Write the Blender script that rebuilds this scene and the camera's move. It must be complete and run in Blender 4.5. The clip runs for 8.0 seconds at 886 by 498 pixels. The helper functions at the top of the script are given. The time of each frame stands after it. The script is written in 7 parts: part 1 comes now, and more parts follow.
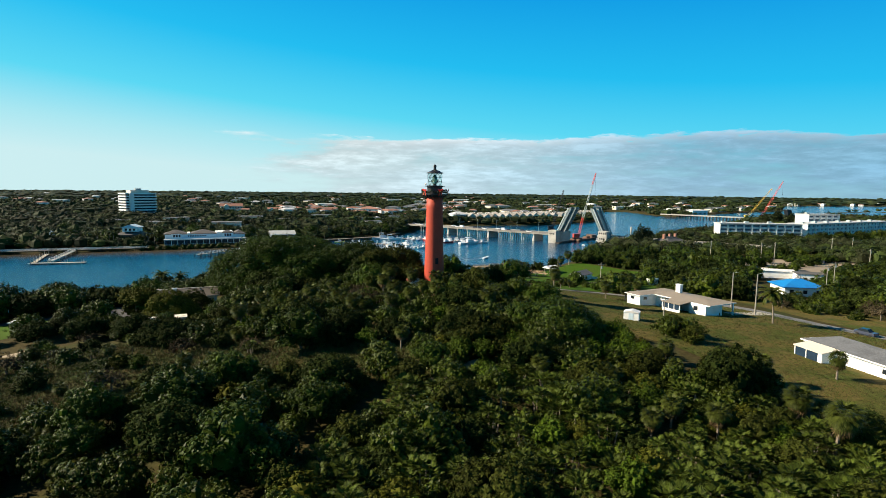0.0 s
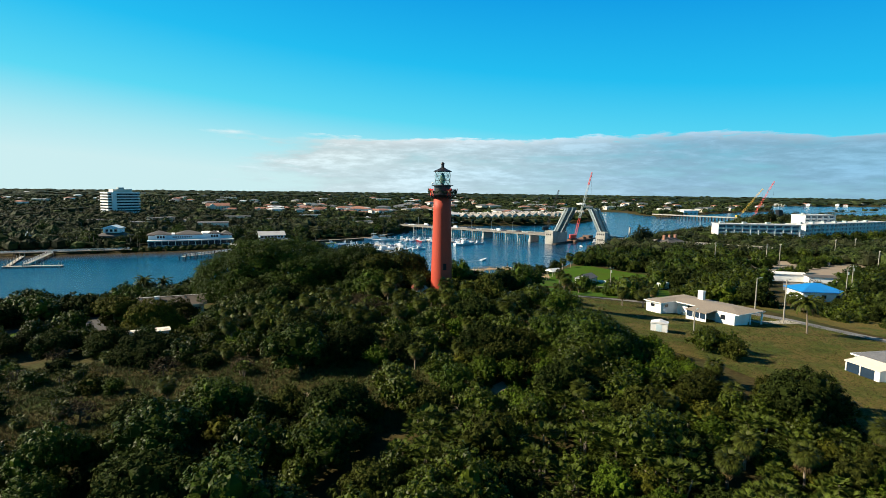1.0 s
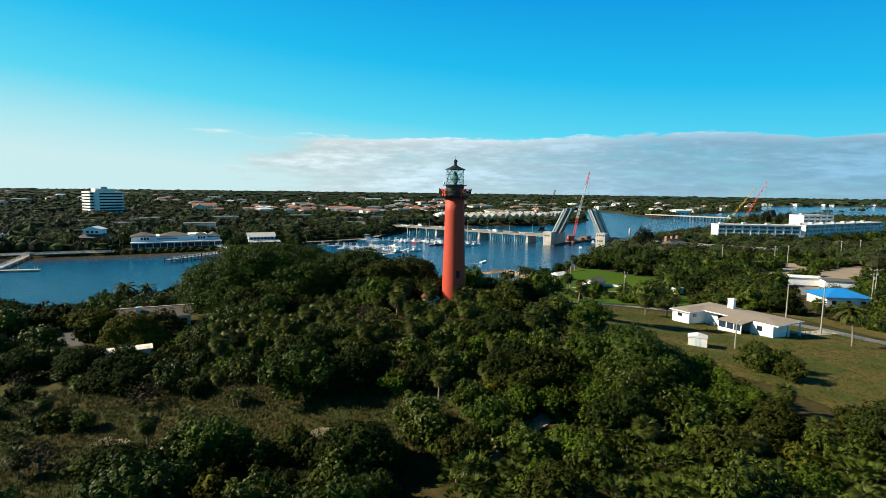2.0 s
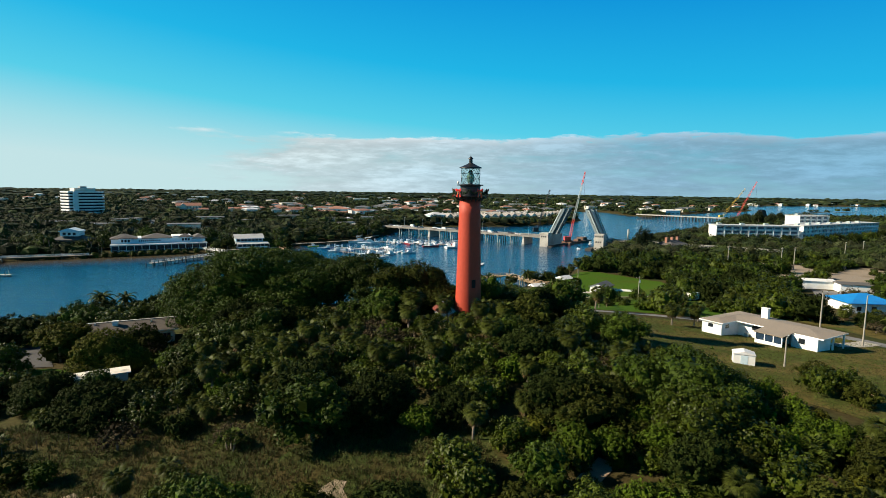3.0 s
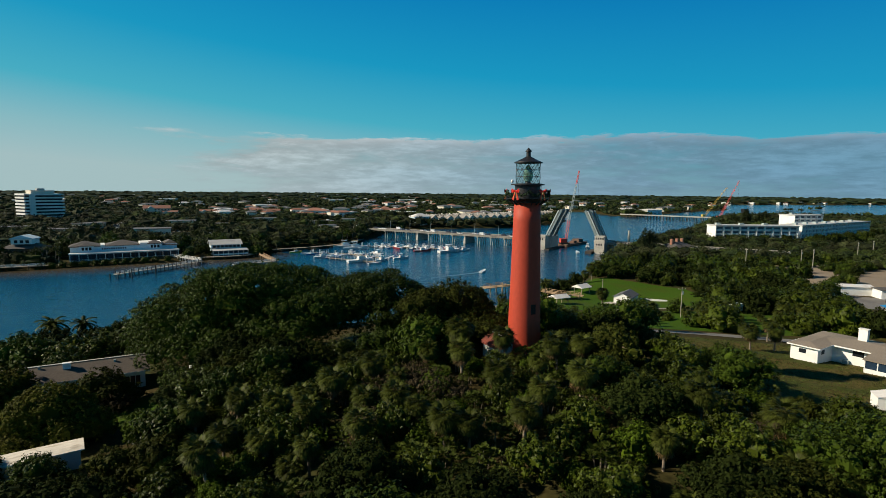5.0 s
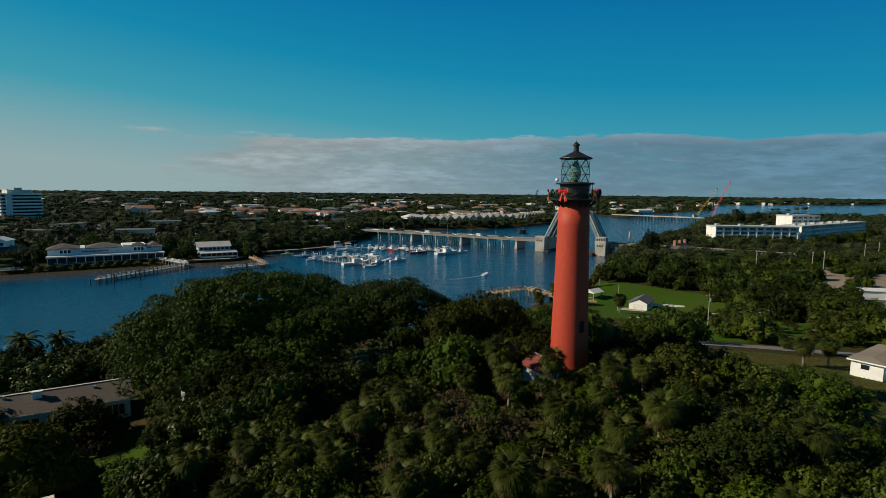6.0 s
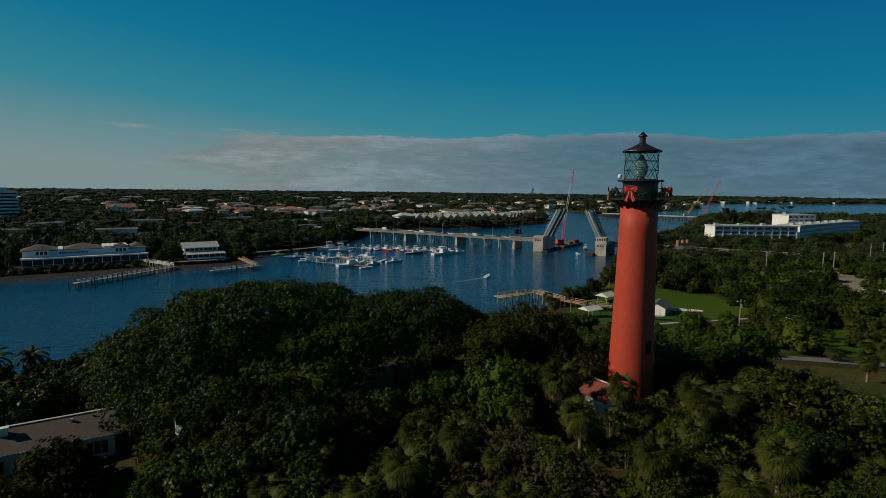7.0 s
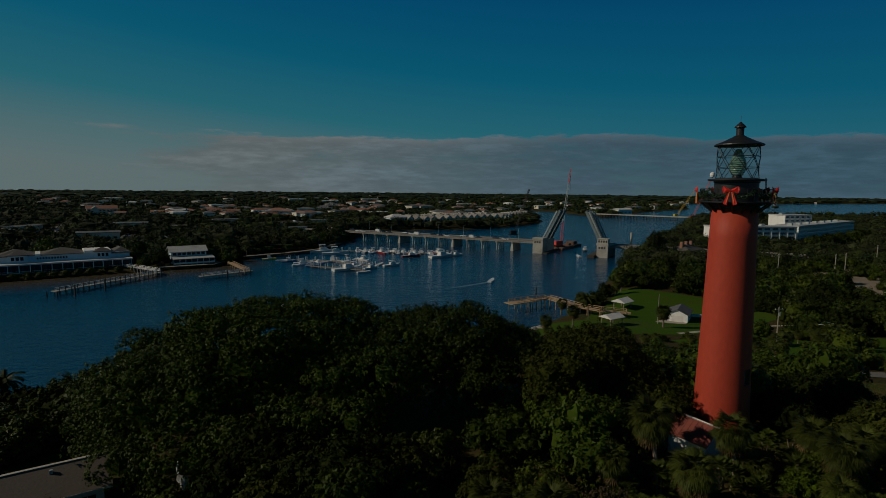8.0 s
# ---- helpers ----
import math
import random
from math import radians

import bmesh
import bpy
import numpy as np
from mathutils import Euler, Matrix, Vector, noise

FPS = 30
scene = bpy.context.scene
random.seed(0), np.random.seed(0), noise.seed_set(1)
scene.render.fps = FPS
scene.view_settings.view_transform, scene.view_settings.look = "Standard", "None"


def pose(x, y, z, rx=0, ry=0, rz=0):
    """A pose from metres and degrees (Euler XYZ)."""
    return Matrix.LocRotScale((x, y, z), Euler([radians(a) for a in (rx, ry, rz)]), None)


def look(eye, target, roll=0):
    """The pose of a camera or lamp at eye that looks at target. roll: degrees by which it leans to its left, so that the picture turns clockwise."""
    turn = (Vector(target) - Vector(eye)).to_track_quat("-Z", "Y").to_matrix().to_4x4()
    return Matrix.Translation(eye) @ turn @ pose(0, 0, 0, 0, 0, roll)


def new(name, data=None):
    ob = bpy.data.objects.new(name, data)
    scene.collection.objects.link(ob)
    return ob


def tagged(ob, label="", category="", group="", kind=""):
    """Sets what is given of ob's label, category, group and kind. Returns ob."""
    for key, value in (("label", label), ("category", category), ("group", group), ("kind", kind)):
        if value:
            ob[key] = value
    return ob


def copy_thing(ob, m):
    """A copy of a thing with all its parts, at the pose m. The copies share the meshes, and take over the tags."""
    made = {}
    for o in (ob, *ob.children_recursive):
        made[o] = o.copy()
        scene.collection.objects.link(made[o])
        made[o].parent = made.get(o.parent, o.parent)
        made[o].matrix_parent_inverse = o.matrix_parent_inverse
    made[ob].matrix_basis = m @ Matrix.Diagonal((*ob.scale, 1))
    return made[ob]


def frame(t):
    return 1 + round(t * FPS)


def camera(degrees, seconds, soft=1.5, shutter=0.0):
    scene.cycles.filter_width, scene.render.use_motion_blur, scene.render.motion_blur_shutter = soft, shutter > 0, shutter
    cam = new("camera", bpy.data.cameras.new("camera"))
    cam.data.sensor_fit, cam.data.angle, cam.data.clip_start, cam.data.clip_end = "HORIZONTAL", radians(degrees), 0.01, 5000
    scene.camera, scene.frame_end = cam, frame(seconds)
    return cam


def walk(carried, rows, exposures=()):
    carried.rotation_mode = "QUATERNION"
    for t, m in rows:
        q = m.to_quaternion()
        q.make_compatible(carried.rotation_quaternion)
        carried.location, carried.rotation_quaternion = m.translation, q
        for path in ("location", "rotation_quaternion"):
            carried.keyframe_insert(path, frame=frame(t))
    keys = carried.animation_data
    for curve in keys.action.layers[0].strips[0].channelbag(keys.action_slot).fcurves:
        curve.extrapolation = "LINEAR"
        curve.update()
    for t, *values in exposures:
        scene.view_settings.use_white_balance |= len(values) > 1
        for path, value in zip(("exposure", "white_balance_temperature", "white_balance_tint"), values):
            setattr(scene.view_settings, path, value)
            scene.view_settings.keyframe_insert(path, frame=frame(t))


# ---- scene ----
cam = camera(79.7, 8.0, 0.6)
PATH = [
    (0, (-0.877, 3.403, 41.365), (-0.875, 5.391, 41.146), 0.6),
    (0.5, (-3.433, 8.983, 41.402), (-3.408, 10.97, 41.182), 0.7),
    (1, (-5.901, 14.636, 41.362), (-5.854, 16.623, 41.142), 0.7),
    (1.5, (-8.504, 20.523, 41.367), (-8.437, 22.509, 41.147), 0.7),
    (3, (-16.047, 38.614, 41.442), (-15.908, 40.597, 41.221), 0.8),
    (3.5, (-18.639, 44.479, 41.465), (-18.477, 46.46, 41.245), 0.7),
    (4, (-21.313, 50.666, 41.431), (-21.126, 52.645, 41.212), 0.7),
    (4.5, (-23.974, 56.823, 41.436), (-23.763, 58.8, 41.217), 0.6),
    (6, (-31.986, 75.017, 41.314), (-31.702, 76.985, 41.096), 0.6),
    (6.5, (-34.593, 81.153, 41.28), (-34.283, 83.117, 41.06), 0.7),
    (7, (-37.324, 87.071, 41.192), (-36.987, 89.03, 40.969), 0.7),
    (7.5, (-40.222, 92.974, 41.089), (-39.858, 94.928, 40.868), 0.7),
    (8, (-42.948, 99.022, 41.168), (-42.558, 100.971, 40.948), 0.6),
]
FADE = [(0.0, 1.13), (1.5, 1.13), (3.0, 0.98), (3.5, 0.85), (4.0, 0.71), (4.5, 0.55), (6.0, 0.03), (6.5, -0.22), (7.0, -0.52), (7.5, -0.89), (8.0, -1.36)]
walk(cam, [(t, look(eye, target, roll)) for t, eye, target, roll in PATH], FADE)

# ---- world, sun ----
SUN_ELEV, SUN_AZ = 31.0, -86.0     # degrees; azimuth clockwise from +y
world = bpy.data.worlds.new("sky")
scene.world = world
world.use_nodes = True
wt = world.node_tree
wt.nodes.clear()


def wnode(kind, **values):
    n = wt.nodes.new(kind)
    for key, value in values.items():
        n.inputs[key].default_value = value
    return n


def wmath(op, a, b=None, clamp=False):
    n = wt.nodes.new("ShaderNodeMath")
    n.operation, n.use_clamp = op, clamp
    for i, v in enumerate((a, b)):
        if v is None:
            continue
        if isinstance(v, (int, float)):
            n.inputs[i].default_value = v
        else:
            wt.links.new(v, n.inputs[i])
    return n.outputs[0]


def wramp(value, stops):
    n = wt.nodes.new("ShaderNodeValToRGB")
    els = n.color_ramp.elements
    while len(els) < len(stops):
        els.new(0.5)
    for e, (p, c) in zip(els, stops):
        e.position, e.color = p, (*c, 1) if isinstance(c, tuple) else (c, c, c, 1)
    wt.links.new(value, n.inputs[0])
    return n.outputs[0]


sky = wt.nodes.new("ShaderNodeTexSky")
sky.sky_type, sky.sun_disc = "NISHITA", False
sky.sun_elevation, sky.sun_rotation = radians(SUN_ELEV), radians(SUN_AZ)
sky.air_density, sky.dust_density, sky.ozone_density, sky.altitude = 1.0, 0.25, 1.5, 40
way = wt.nodes.new("ShaderNodeTexCoord")
xyz = wt.nodes.new("ShaderNodeSeparateXYZ")
wt.links.new(way.outputs["Generated"], xyz.inputs[0])
# the clear sky's colour by height, paler towards the sun's side; a little of the physical sky stays in it
rise = wmath("ADD", wmath("MULTIPLY", xyz.outputs["X"], 0.09), xyz.outputs["Z"], clamp=True)
azure = wramp(rise, [(0.0, (5.5, 7.8, 8.1)), (0.055, (3.6, 7.3, 8.1)), (0.12, (0.9, 6.3, 8.3)), (0.22, (0.1, 4.7, 8.1)), (0.34, (0.02, 3.2, 7.3)), (0.5, (0.01, 1.5, 3.9)), (0.68, (0.01, 0.5, 1.4)), (1.0, (0.01, 0.16, 0.5))])
tint = wt.nodes.new("ShaderNodeMix")
tint.data_type = "RGBA"
tint.inputs[0].default_value = 0.97
wt.links.new(sky.outputs[0], tint.inputs[6])
wt.links.new(azure, tint.inputs[7])
stretch = wt.nodes.new("ShaderNodeMapping")
stretch.inputs["Scale"].default_value = (3.2, 3.2, 17.0)
wt.links.new(way.outputs["Generated"], stretch.inputs["Vector"])
puffs = wnode("ShaderNodeTexNoise", Scale=1.5, Detail=7.0, Roughness=0.58)
wt.links.new(stretch.outputs[0], puffs.inputs["Vector"])
wide = wnode("ShaderNodeTexNoise", Scale=0.55, Detail=3.0, Roughness=0.5)
wt.links.new(stretch.outputs[0], wide.inputs["Vector"])
# a bank of cloud low over the horizon, thinning out towards the sun's side
top = wmath("ADD", wmath("MULTIPLY", puffs.outputs["Fac"], 0.05), wmath("MULTIPLY", wide.outputs["Fac"], 0.055))
lace = wnode("ShaderNodeTexNoise", Scale=7.0, Detail=6.0, Roughness=0.65)
wt.links.new(stretch.outputs[0], lace.inputs["Vector"])
top = wmath("ADD", top, wmath("MULTIPLY", lace.outputs["Fac"], 0.022))
height_left = wmath("SUBTRACT", wmath("ADD", top, 0.027), xyz.outputs["Z"])
bank = wmath("MULTIPLY", height_left, 170.0, clamp=True)
side = wmath("MULTIPLY", wmath("ADD", wmath("ADD", xyz.outputs["X"], 0.02), wmath("MULTIPLY", puffs.outputs["Fac"], 0.65)), 9.0, clamp=True)
thick = wramp(puffs.outputs["Fac"], [(0.3, 0.5), (0.5, 1.0)])
cover = wmath("MULTIPLY", wmath("MULTIPLY", bank, side), wmath("MULTIPLY", thick, 0.82))
edge = wramp(wmath("MULTIPLY", height_left, 16.0, clamp=True), [(0.0, (6.4, 6.8, 7.1)), (0.18, (5.7, 6.2, 6.6)), (0.42, (5.0, 5.9, 6.4)), (0.75, (4.9, 6.1, 6.7)), (1.0, (4.7, 6.1, 6.9))])
lumps = wramp(wmath("ADD", wmath("MULTIPLY", puffs.outputs["Fac"], 0.55), wmath("MULTIPLY", lace.outputs["Fac"], 0.45)), [(0.38, 0.8), (0.5, 0.98), (0.62, 1.35)])
shade = wt.nodes.new("ShaderNodeMix")
shade.data_type, shade.blend_type = "RGBA", "MULTIPLY"
shade.inputs[0].default_value = 1.0
wt.links.new(edge, shade.inputs[6])
far_side = wramp(wmath("ADD", wmath("MULTIPLY", xyz.outputs["X"], 0.5), 0.5), [(0.42, (1.2, 1.12, 1.06)), (0.58, (0.86, 0.92, 0.97)), (0.7, (0.52, 0.67, 0.82)), (0.85, (0.42, 0.59, 0.76))])
dim = wt.nodes.new("ShaderNodeMix")
dim.data_type, dim.blend_type = "RGBA", "MULTIPLY"
dim.inputs[0].default_value = 1.0
wt.links.new(lumps, dim.inputs[6])
wt.links.new(far_side, dim.inputs[7])
wt.links.new(dim.outputs[2], shade.inputs[7])
both = wt.nodes.new("ShaderNodeMix")
both.data_type = "RGBA"
wt.links.new(cover, both.inputs[0])
wt.links.new(tint.outputs[2], both.inputs[6])
rim = wt.nodes.new("ShaderNodeMix")
rim.data_type, rim.blend_type = "RGBA", "ADD"
rim.inputs[0].default_value = 1.0
wt.links.new(shade.outputs[2], rim.inputs[6])
wt.links.new(wramp(wmath("MULTIPLY", height_left, 16.0, clamp=True), [(0.0, (2.2, 1.9, 1.6)), (0.1, (0.9, 0.75, 0.6)), (0.22, (0.0, 0.0, 0.0))]), rim.inputs[7])
wt.links.new(rim.outputs[2], both.inputs[7])
glow = wt.nodes.new("ShaderNodeBackground")
glow.inputs["Strength"].default_value = 0.05
wt.links.new(both.outputs[2], glow.inputs["Color"])
wt.links.new(glow.outputs[0], wt.nodes.new("ShaderNodeOutputWorld").inputs[0])

sun_data = bpy.data.lights.new("sun", "SUN")
sun_data.energy, sun_data.angle, sun_data.color = 4.5, radians(0.53), (1.0, 0.87, 0.66)
sun = new("sun", sun_data)
E0, A0 = radians(SUN_ELEV), radians(SUN_AZ)
sun.matrix_world = look((500 * math.sin(A0) * math.cos(E0), 500 * math.cos(A0) * math.cos(E0), 500 * math.sin(E0)), (0, 0, 0))

# ---- materials ----
MATS = {}


def mat(name, colour, rough=0.7, metal=0.0, vary=0.25, grain=1.0, bump=0.0, second=None, blotch=0.15, island=0.0, per_object=0.0, spec=0.5, stretch_xyz=(1, 1, 1), through_light=0.0, second_edges=(0.5, 0.68)):
    """A surface of that colour: fine grain, broader blotches of `second`, changes from piece to piece, relief."""
    if name in MATS:
        return MATS[name]
    m = bpy.data.materials.new(name)
    m.use_nodes = True
    t = m.node_tree
    b = t.nodes["Principled BSDF"]
    b.inputs["Roughness"].default_value, b.inputs["Metallic"].default_value = rough, metal
    b.inputs["Specular IOR Level"].default_value = spec
    co = t.nodes.new("ShaderNodeTexCoord")
    mp = t.nodes.new("ShaderNodeMapping")
    mp.inputs["Scale"].default_value = stretch_xyz
    t.links.new(co.outputs["Object"], mp.inputs[0])
    fine = t.nodes.new("ShaderNodeTexNoise")
    fine.inputs["Scale"].default_value, fine.inputs["Detail"].default_value = grain, 4.0
    t.links.new(mp.outputs[0], fine.inputs["Vector"])
    broad = t.nodes.new("ShaderNodeTexNoise")
    broad.inputs["Scale"].default_value, broad.inputs["Detail"].default_value = blotch, 5.0
    t.links.new(mp.outputs[0], broad.inputs["Vector"])
    step = t.nodes.new("ShaderNodeMapRange")
    step.inputs["From Min"].default_value, step.inputs["From Max"].default_value = second_edges
    t.links.new(broad.outputs["Fac"], step.inputs["Value"])
    mix = t.nodes.new("ShaderNodeMix")
    mix.data_type = "RGBA"
    mix.inputs[6].default_value = (*colour, 1)
    mix.inputs[7].default_value = (*(second or tuple(c * (1 - vary) for c in colour)), 1)
    t.links.new(step.outputs[0], mix.inputs[0])
    terms = [(fine.outputs["Fac"], vary)]
    if island:
        geo = t.nodes.new("ShaderNodeNewGeometry")
        terms.append((geo.outputs["Random Per Island"], island))
    if per_object:
        inf = t.nodes.new("ShaderNodeObjectInfo")
        terms.append((inf.outputs["Random"], per_object))
    value = None
    for socket, amount in terms:
        r = t.nodes.new("ShaderNodeMapRange")
        r.inputs["From Min"].default_value, r.inputs["From Max"].default_value = (0.25, 0.75) if amount == vary and value is None else (0.0, 1.0)
        r.inputs["To Min"].default_value, r.inputs["To Max"].default_value = 1 - amount, 1 + amount
        t.links.new(socket, r.inputs["Value"])
        if value is None:
            value = r.outputs[0]
        else:
            k = t.nodes.new("ShaderNodeMath")
            k.operation = "MULTIPLY"
            t.links.new(value, k.inputs[0]), t.links.new(r.outputs[0], k.inputs[1])
            value = k.outputs[0]
    hsv = t.nodes.new("ShaderNodeHueSaturation")
    t.links.new(mix.outputs[2], hsv.inputs["Color"])
    t.links.new(value, hsv.inputs["Value"])
    t.links.new(hsv.outputs[0], b.inputs["Base Color"])
    if bump:
        bp = t.nodes.new("ShaderNodeBump")
        bp.inputs["Strength"].default_value, bp.inputs["Distance"].default_value = min(1.0, bump), 0.05 if bump <= 1 else 0.05 * bump
        t.links.new(fine.outputs["Fac"], bp.inputs["Height"])
        t.links.new(bp.outputs[0], b.inputs["Normal"])
    if through_light:
        tr = t.nodes.new("ShaderNodeBsdfTranslucent")
        t.links.new(hsv.outputs[0], tr.inputs["Color"])
        mx = t.nodes.new("ShaderNodeMixShader")
        mx.inputs[0].default_value = through_light
        t.links.new(b.outputs[0], mx.inputs[1]), t.links.new(tr.outputs[0], mx.inputs[2])
        t.links.new(mx.outputs[0], t.nodes["Material Output"].inputs[0])
    MATS[name] = m
    return m


def leafy(name, colour, rough=0.45, spec=0.5, island=0.45, per_object=0.3, through_light=0.06, second=None):
    return mat(name, colour, rough, vary=0.2, grain=0.6, blotch=0.25, island=island, per_object=per_object, spec=spec, through_light=through_light, second=second)


FICUS = leafy("ficus_leaf", (0.0318, 0.051, 0.0054), 0.5, 0.07)
GRAPE = leafy("sea_grape_leaf", (0.0382, 0.053, 0.0049), 0.45, 0.1)
OAK = leafy("oak_leaf", (0.0186, 0.027, 0.0054), 0.7, 0.03)
BRIGHT = leafy("bright_leaf", (0.0424, 0.068, 0.0051), 0.6, 0.05)
OLIVE = leafy("olive_leaf", (0.0329, 0.039, 0.006), 0.65, 0.04)
OCHRE = leafy("ochre_leaf", (0.0509, 0.054, 0.006), 0.65, 0.04)
PALM = leafy("palm_frond", (0.0448, 0.0549, 0.0095), 0.5, 0.06)
PALMETTO = leafy("palmetto_frond", (0.0488, 0.067, 0.0093), 0.5, 0.06)
DEADLEAF = leafy("dead_frond", (0.11, 0.073, 0.034), 0.75, 0.08)
BROWNBUSH = leafy("brown_twig", (0.052, 0.041, 0.023), 0.8, 0.04)
PINE = leafy("pine_needle", (0.021, 0.03, 0.009), 0.6, 0.08)
WOODS_LIGHT = mat("far_light_leaf", (0.03, 0.044, 0.0095), 0.75, vary=0.4, grain=0.5, blotch=0.012, island=0.45, spec=0.12, bump=1.0)
WOODS_OLIVE = mat("far_olive_leaf", (0.028, 0.033, 0.012), 0.75, vary=0.4, grain=0.5, blotch=0.012, island=0.45, spec=0.12, bump=1.0)
WOODS = mat("far_woods_leaf", (0.0165, 0.0265, 0.008), 0.75, vary=0.45, grain=0.35, blotch=0.012, island=0.45, second=(0.031, 0.037, 0.014), spec=0.12, bump=1.0)
BARK = mat("bark", (0.16, 0.12, 0.085), 0.9, vary=0.3, grain=6, bump=0.6)
PALMBARK = mat("palm_bark", (0.2, 0.16, 0.12), 0.9, vary=0.35, grain=5, bump=0.6, stretch_xyz=(1, 1, 4))
GROUND = mat("ground_soil", (0.05, 0.04, 0.0145), 0.95, spec=0.08, vary=0.4, grain=1.3, blotch=0.08, second=(0.034, 0.046, 0.013), bump=0.8)
CLEARING = mat("rough_clearing", (0.06, 0.047, 0.016), 0.95, spec=0.08, vary=0.45, grain=2.2, blotch=0.16, second=(0.036, 0.05, 0.012), second_edges=(0.42, 0.6), bump=1.0)
DRYGRASS = mat("dry_grass", (0.1, 0.08, 0.024), 0.95, spec=0.08, vary=0.4, grain=1.8, blotch=0.1, second=(0.055, 0.068, 0.014), second_edges=(0.46, 0.6), bump=0.8)
LAWN = mat("lawn_grass", (0.042, 0.09, 0.006), 0.95, spec=0.08, vary=0.25, grain=2.5, blotch=0.06, second=(0.052, 0.08, 0.009), bump=0.6)
SAND = mat("sand", (0.28, 0.22, 0.15), 0.95, vary=0.2, grain=3, blotch=0.3, second=(0.3, 0.24, 0.16), bump=0.4)
SANDLOT = mat("sandy_lot", (0.25, 0.2, 0.145), 0.95, vary=0.2, grain=2, blotch=0.07, second=(0.19, 0.15, 0.1), bump=0.3)
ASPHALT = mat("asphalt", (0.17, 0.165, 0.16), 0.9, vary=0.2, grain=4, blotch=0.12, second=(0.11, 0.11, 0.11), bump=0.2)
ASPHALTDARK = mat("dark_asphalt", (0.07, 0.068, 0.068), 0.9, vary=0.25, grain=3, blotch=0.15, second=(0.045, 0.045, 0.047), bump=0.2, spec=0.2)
PAVING = mat("pale_paving", (0.4, 0.36, 0.3), 0.9, vary=0.2, grain=3, blotch=0.15, second=(0.3, 0.28, 0.25), bump=0.2)
RED = mat("red_painted_brick", (0.42, 0.054, 0.027), 0.6, vary=0.09, grain=2.5, blotch=0.18, second=(0.41, 0.058, 0.026), bump=0.15, spec=0.3, stretch_xyz=(1, 1, 0.45))
BLACK = mat("black_iron", (0.018, 0.018, 0.02), 0.45, vary=0.3, grain=5, bump=0.1)
REDCLOTH = mat("red_ribbon", (0.7, 0.025, 0.015), 0.5, vary=0.15, grain=4)
GOLD = mat("gold_ribbon_edge", (0.7, 0.5, 0.15), 0.4, vary=0.1)
GARLAND = leafy("garland_green", (0.0123, 0.0352, 0.0106), 0.6, 0.3)
WHITE = mat("white_paint", (0.8, 0.8, 0.78), 0.65, vary=0.05, grain=2, blotch=0.25, second=(0.7, 0.69, 0.65), bump=0.08)
CREAM = mat("cream_stucco", (0.68, 0.62, 0.52), 0.8, vary=0.08, grain=2, blotch=0.15, bump=0.1)
BLUEWHITE = mat("pale_blue_siding", (0.55, 0.68, 0.75), 0.7, vary=0.06, grain=2, bump=0.08)
NAVY = mat("navy_glass_screen", (0.02, 0.04, 0.07), 0.2, vary=0.2)
ROOFTAN = mat("tan_roof_gravel", (0.24, 0.2, 0.16), 0.95, vary=0.18, grain=5, blotch=0.18, second=(0.2, 0.17, 0.135), bump=0.3)
ROOFGREY = mat("grey_shingle", (0.115, 0.12, 0.132), 0.9, vary=0.25, grain=3, blotch=0.3, second=(0.085, 0.09, 0.1), bump=0.4, stretch_xyz=(1, 1, 3))
ROOFDARK = mat("dark_shingle", (0.085, 0.08, 0.078), 0.92, vary=0.2, grain=4, blotch=0.2, second=(0.12, 0.1, 0.085), bump=0.3)
ROOFBROWN = mat("brown_grey_shingle", (0.1, 0.082, 0.068), 0.92, vary=0.2, grain=4, blotch=0.25, second=(0.07, 0.06, 0.054), bump=0.4)
ROOFRED = mat("terracotta_tile", (0.3, 0.14, 0.095), 0.85, vary=0.2, grain=1.5, blotch=0.1, second=(0.24, 0.13, 0.1), per_object=0.2)
ROOFSTAIN = mat("stained_white_roof", (0.7, 0.65, 0.56), 0.7, vary=0.15, grain=1.2, blotch=0.5, second=(0.45, 0.39, 0.31), stretch_xyz=(1, 3, 1))
ROOFWHITE = mat("white_metal_roof", (0.72, 0.7, 0.68), 0.5, vary=0.08, grain=1.5, blotch=0.2, second=(0.55, 0.53, 0.5))
ROOFPALE = mat("pale_grey_metal_roof", (0.5, 0.5, 0.49), 0.6, vary=0.1, grain=1.5, blotch=0.2, second=(0.4, 0.39, 0.38))
ROOFSLATE = mat("pale_grey_tile", (0.24, 0.225, 0.21), 0.85, vary=0.2, grain=1.2, blotch=0.1, second=(0.2, 0.19, 0.185), per_object=0.3)
ROOFBLUE = mat("blue_metal_roof", (0.012, 0.19, 0.5), 0.4, vary=0.1, grain=2, blotch=0.2, second=(0.02, 0.15, 0.4))
ROOFRUST = mat("rusty_red_metal_roof", (0.2, 0.045, 0.03), 0.55, vary=0.2, grain=3, blotch=0.4, second=(0.13, 0.04, 0.03))
# balcony windows: the blue-grey of their shade is put into the colour
SHADEGLASS = mat("grey_balcony_glass", (0.1, 0.13, 0.17), 0.3, vary=0.3, grain=0.3, spec=0.3)
GLASS = mat("dark_window_glass", (0.015, 0.02, 0.026), 0.18, vary=0.3, grain=0.3, spec=0.3)
CONCRETE = mat("concrete", (0.46, 0.43, 0.38), 0.9, vary=0.15, grain=1.2, blotch=0.12, second=(0.33, 0.3, 0.26), bump=0.25)
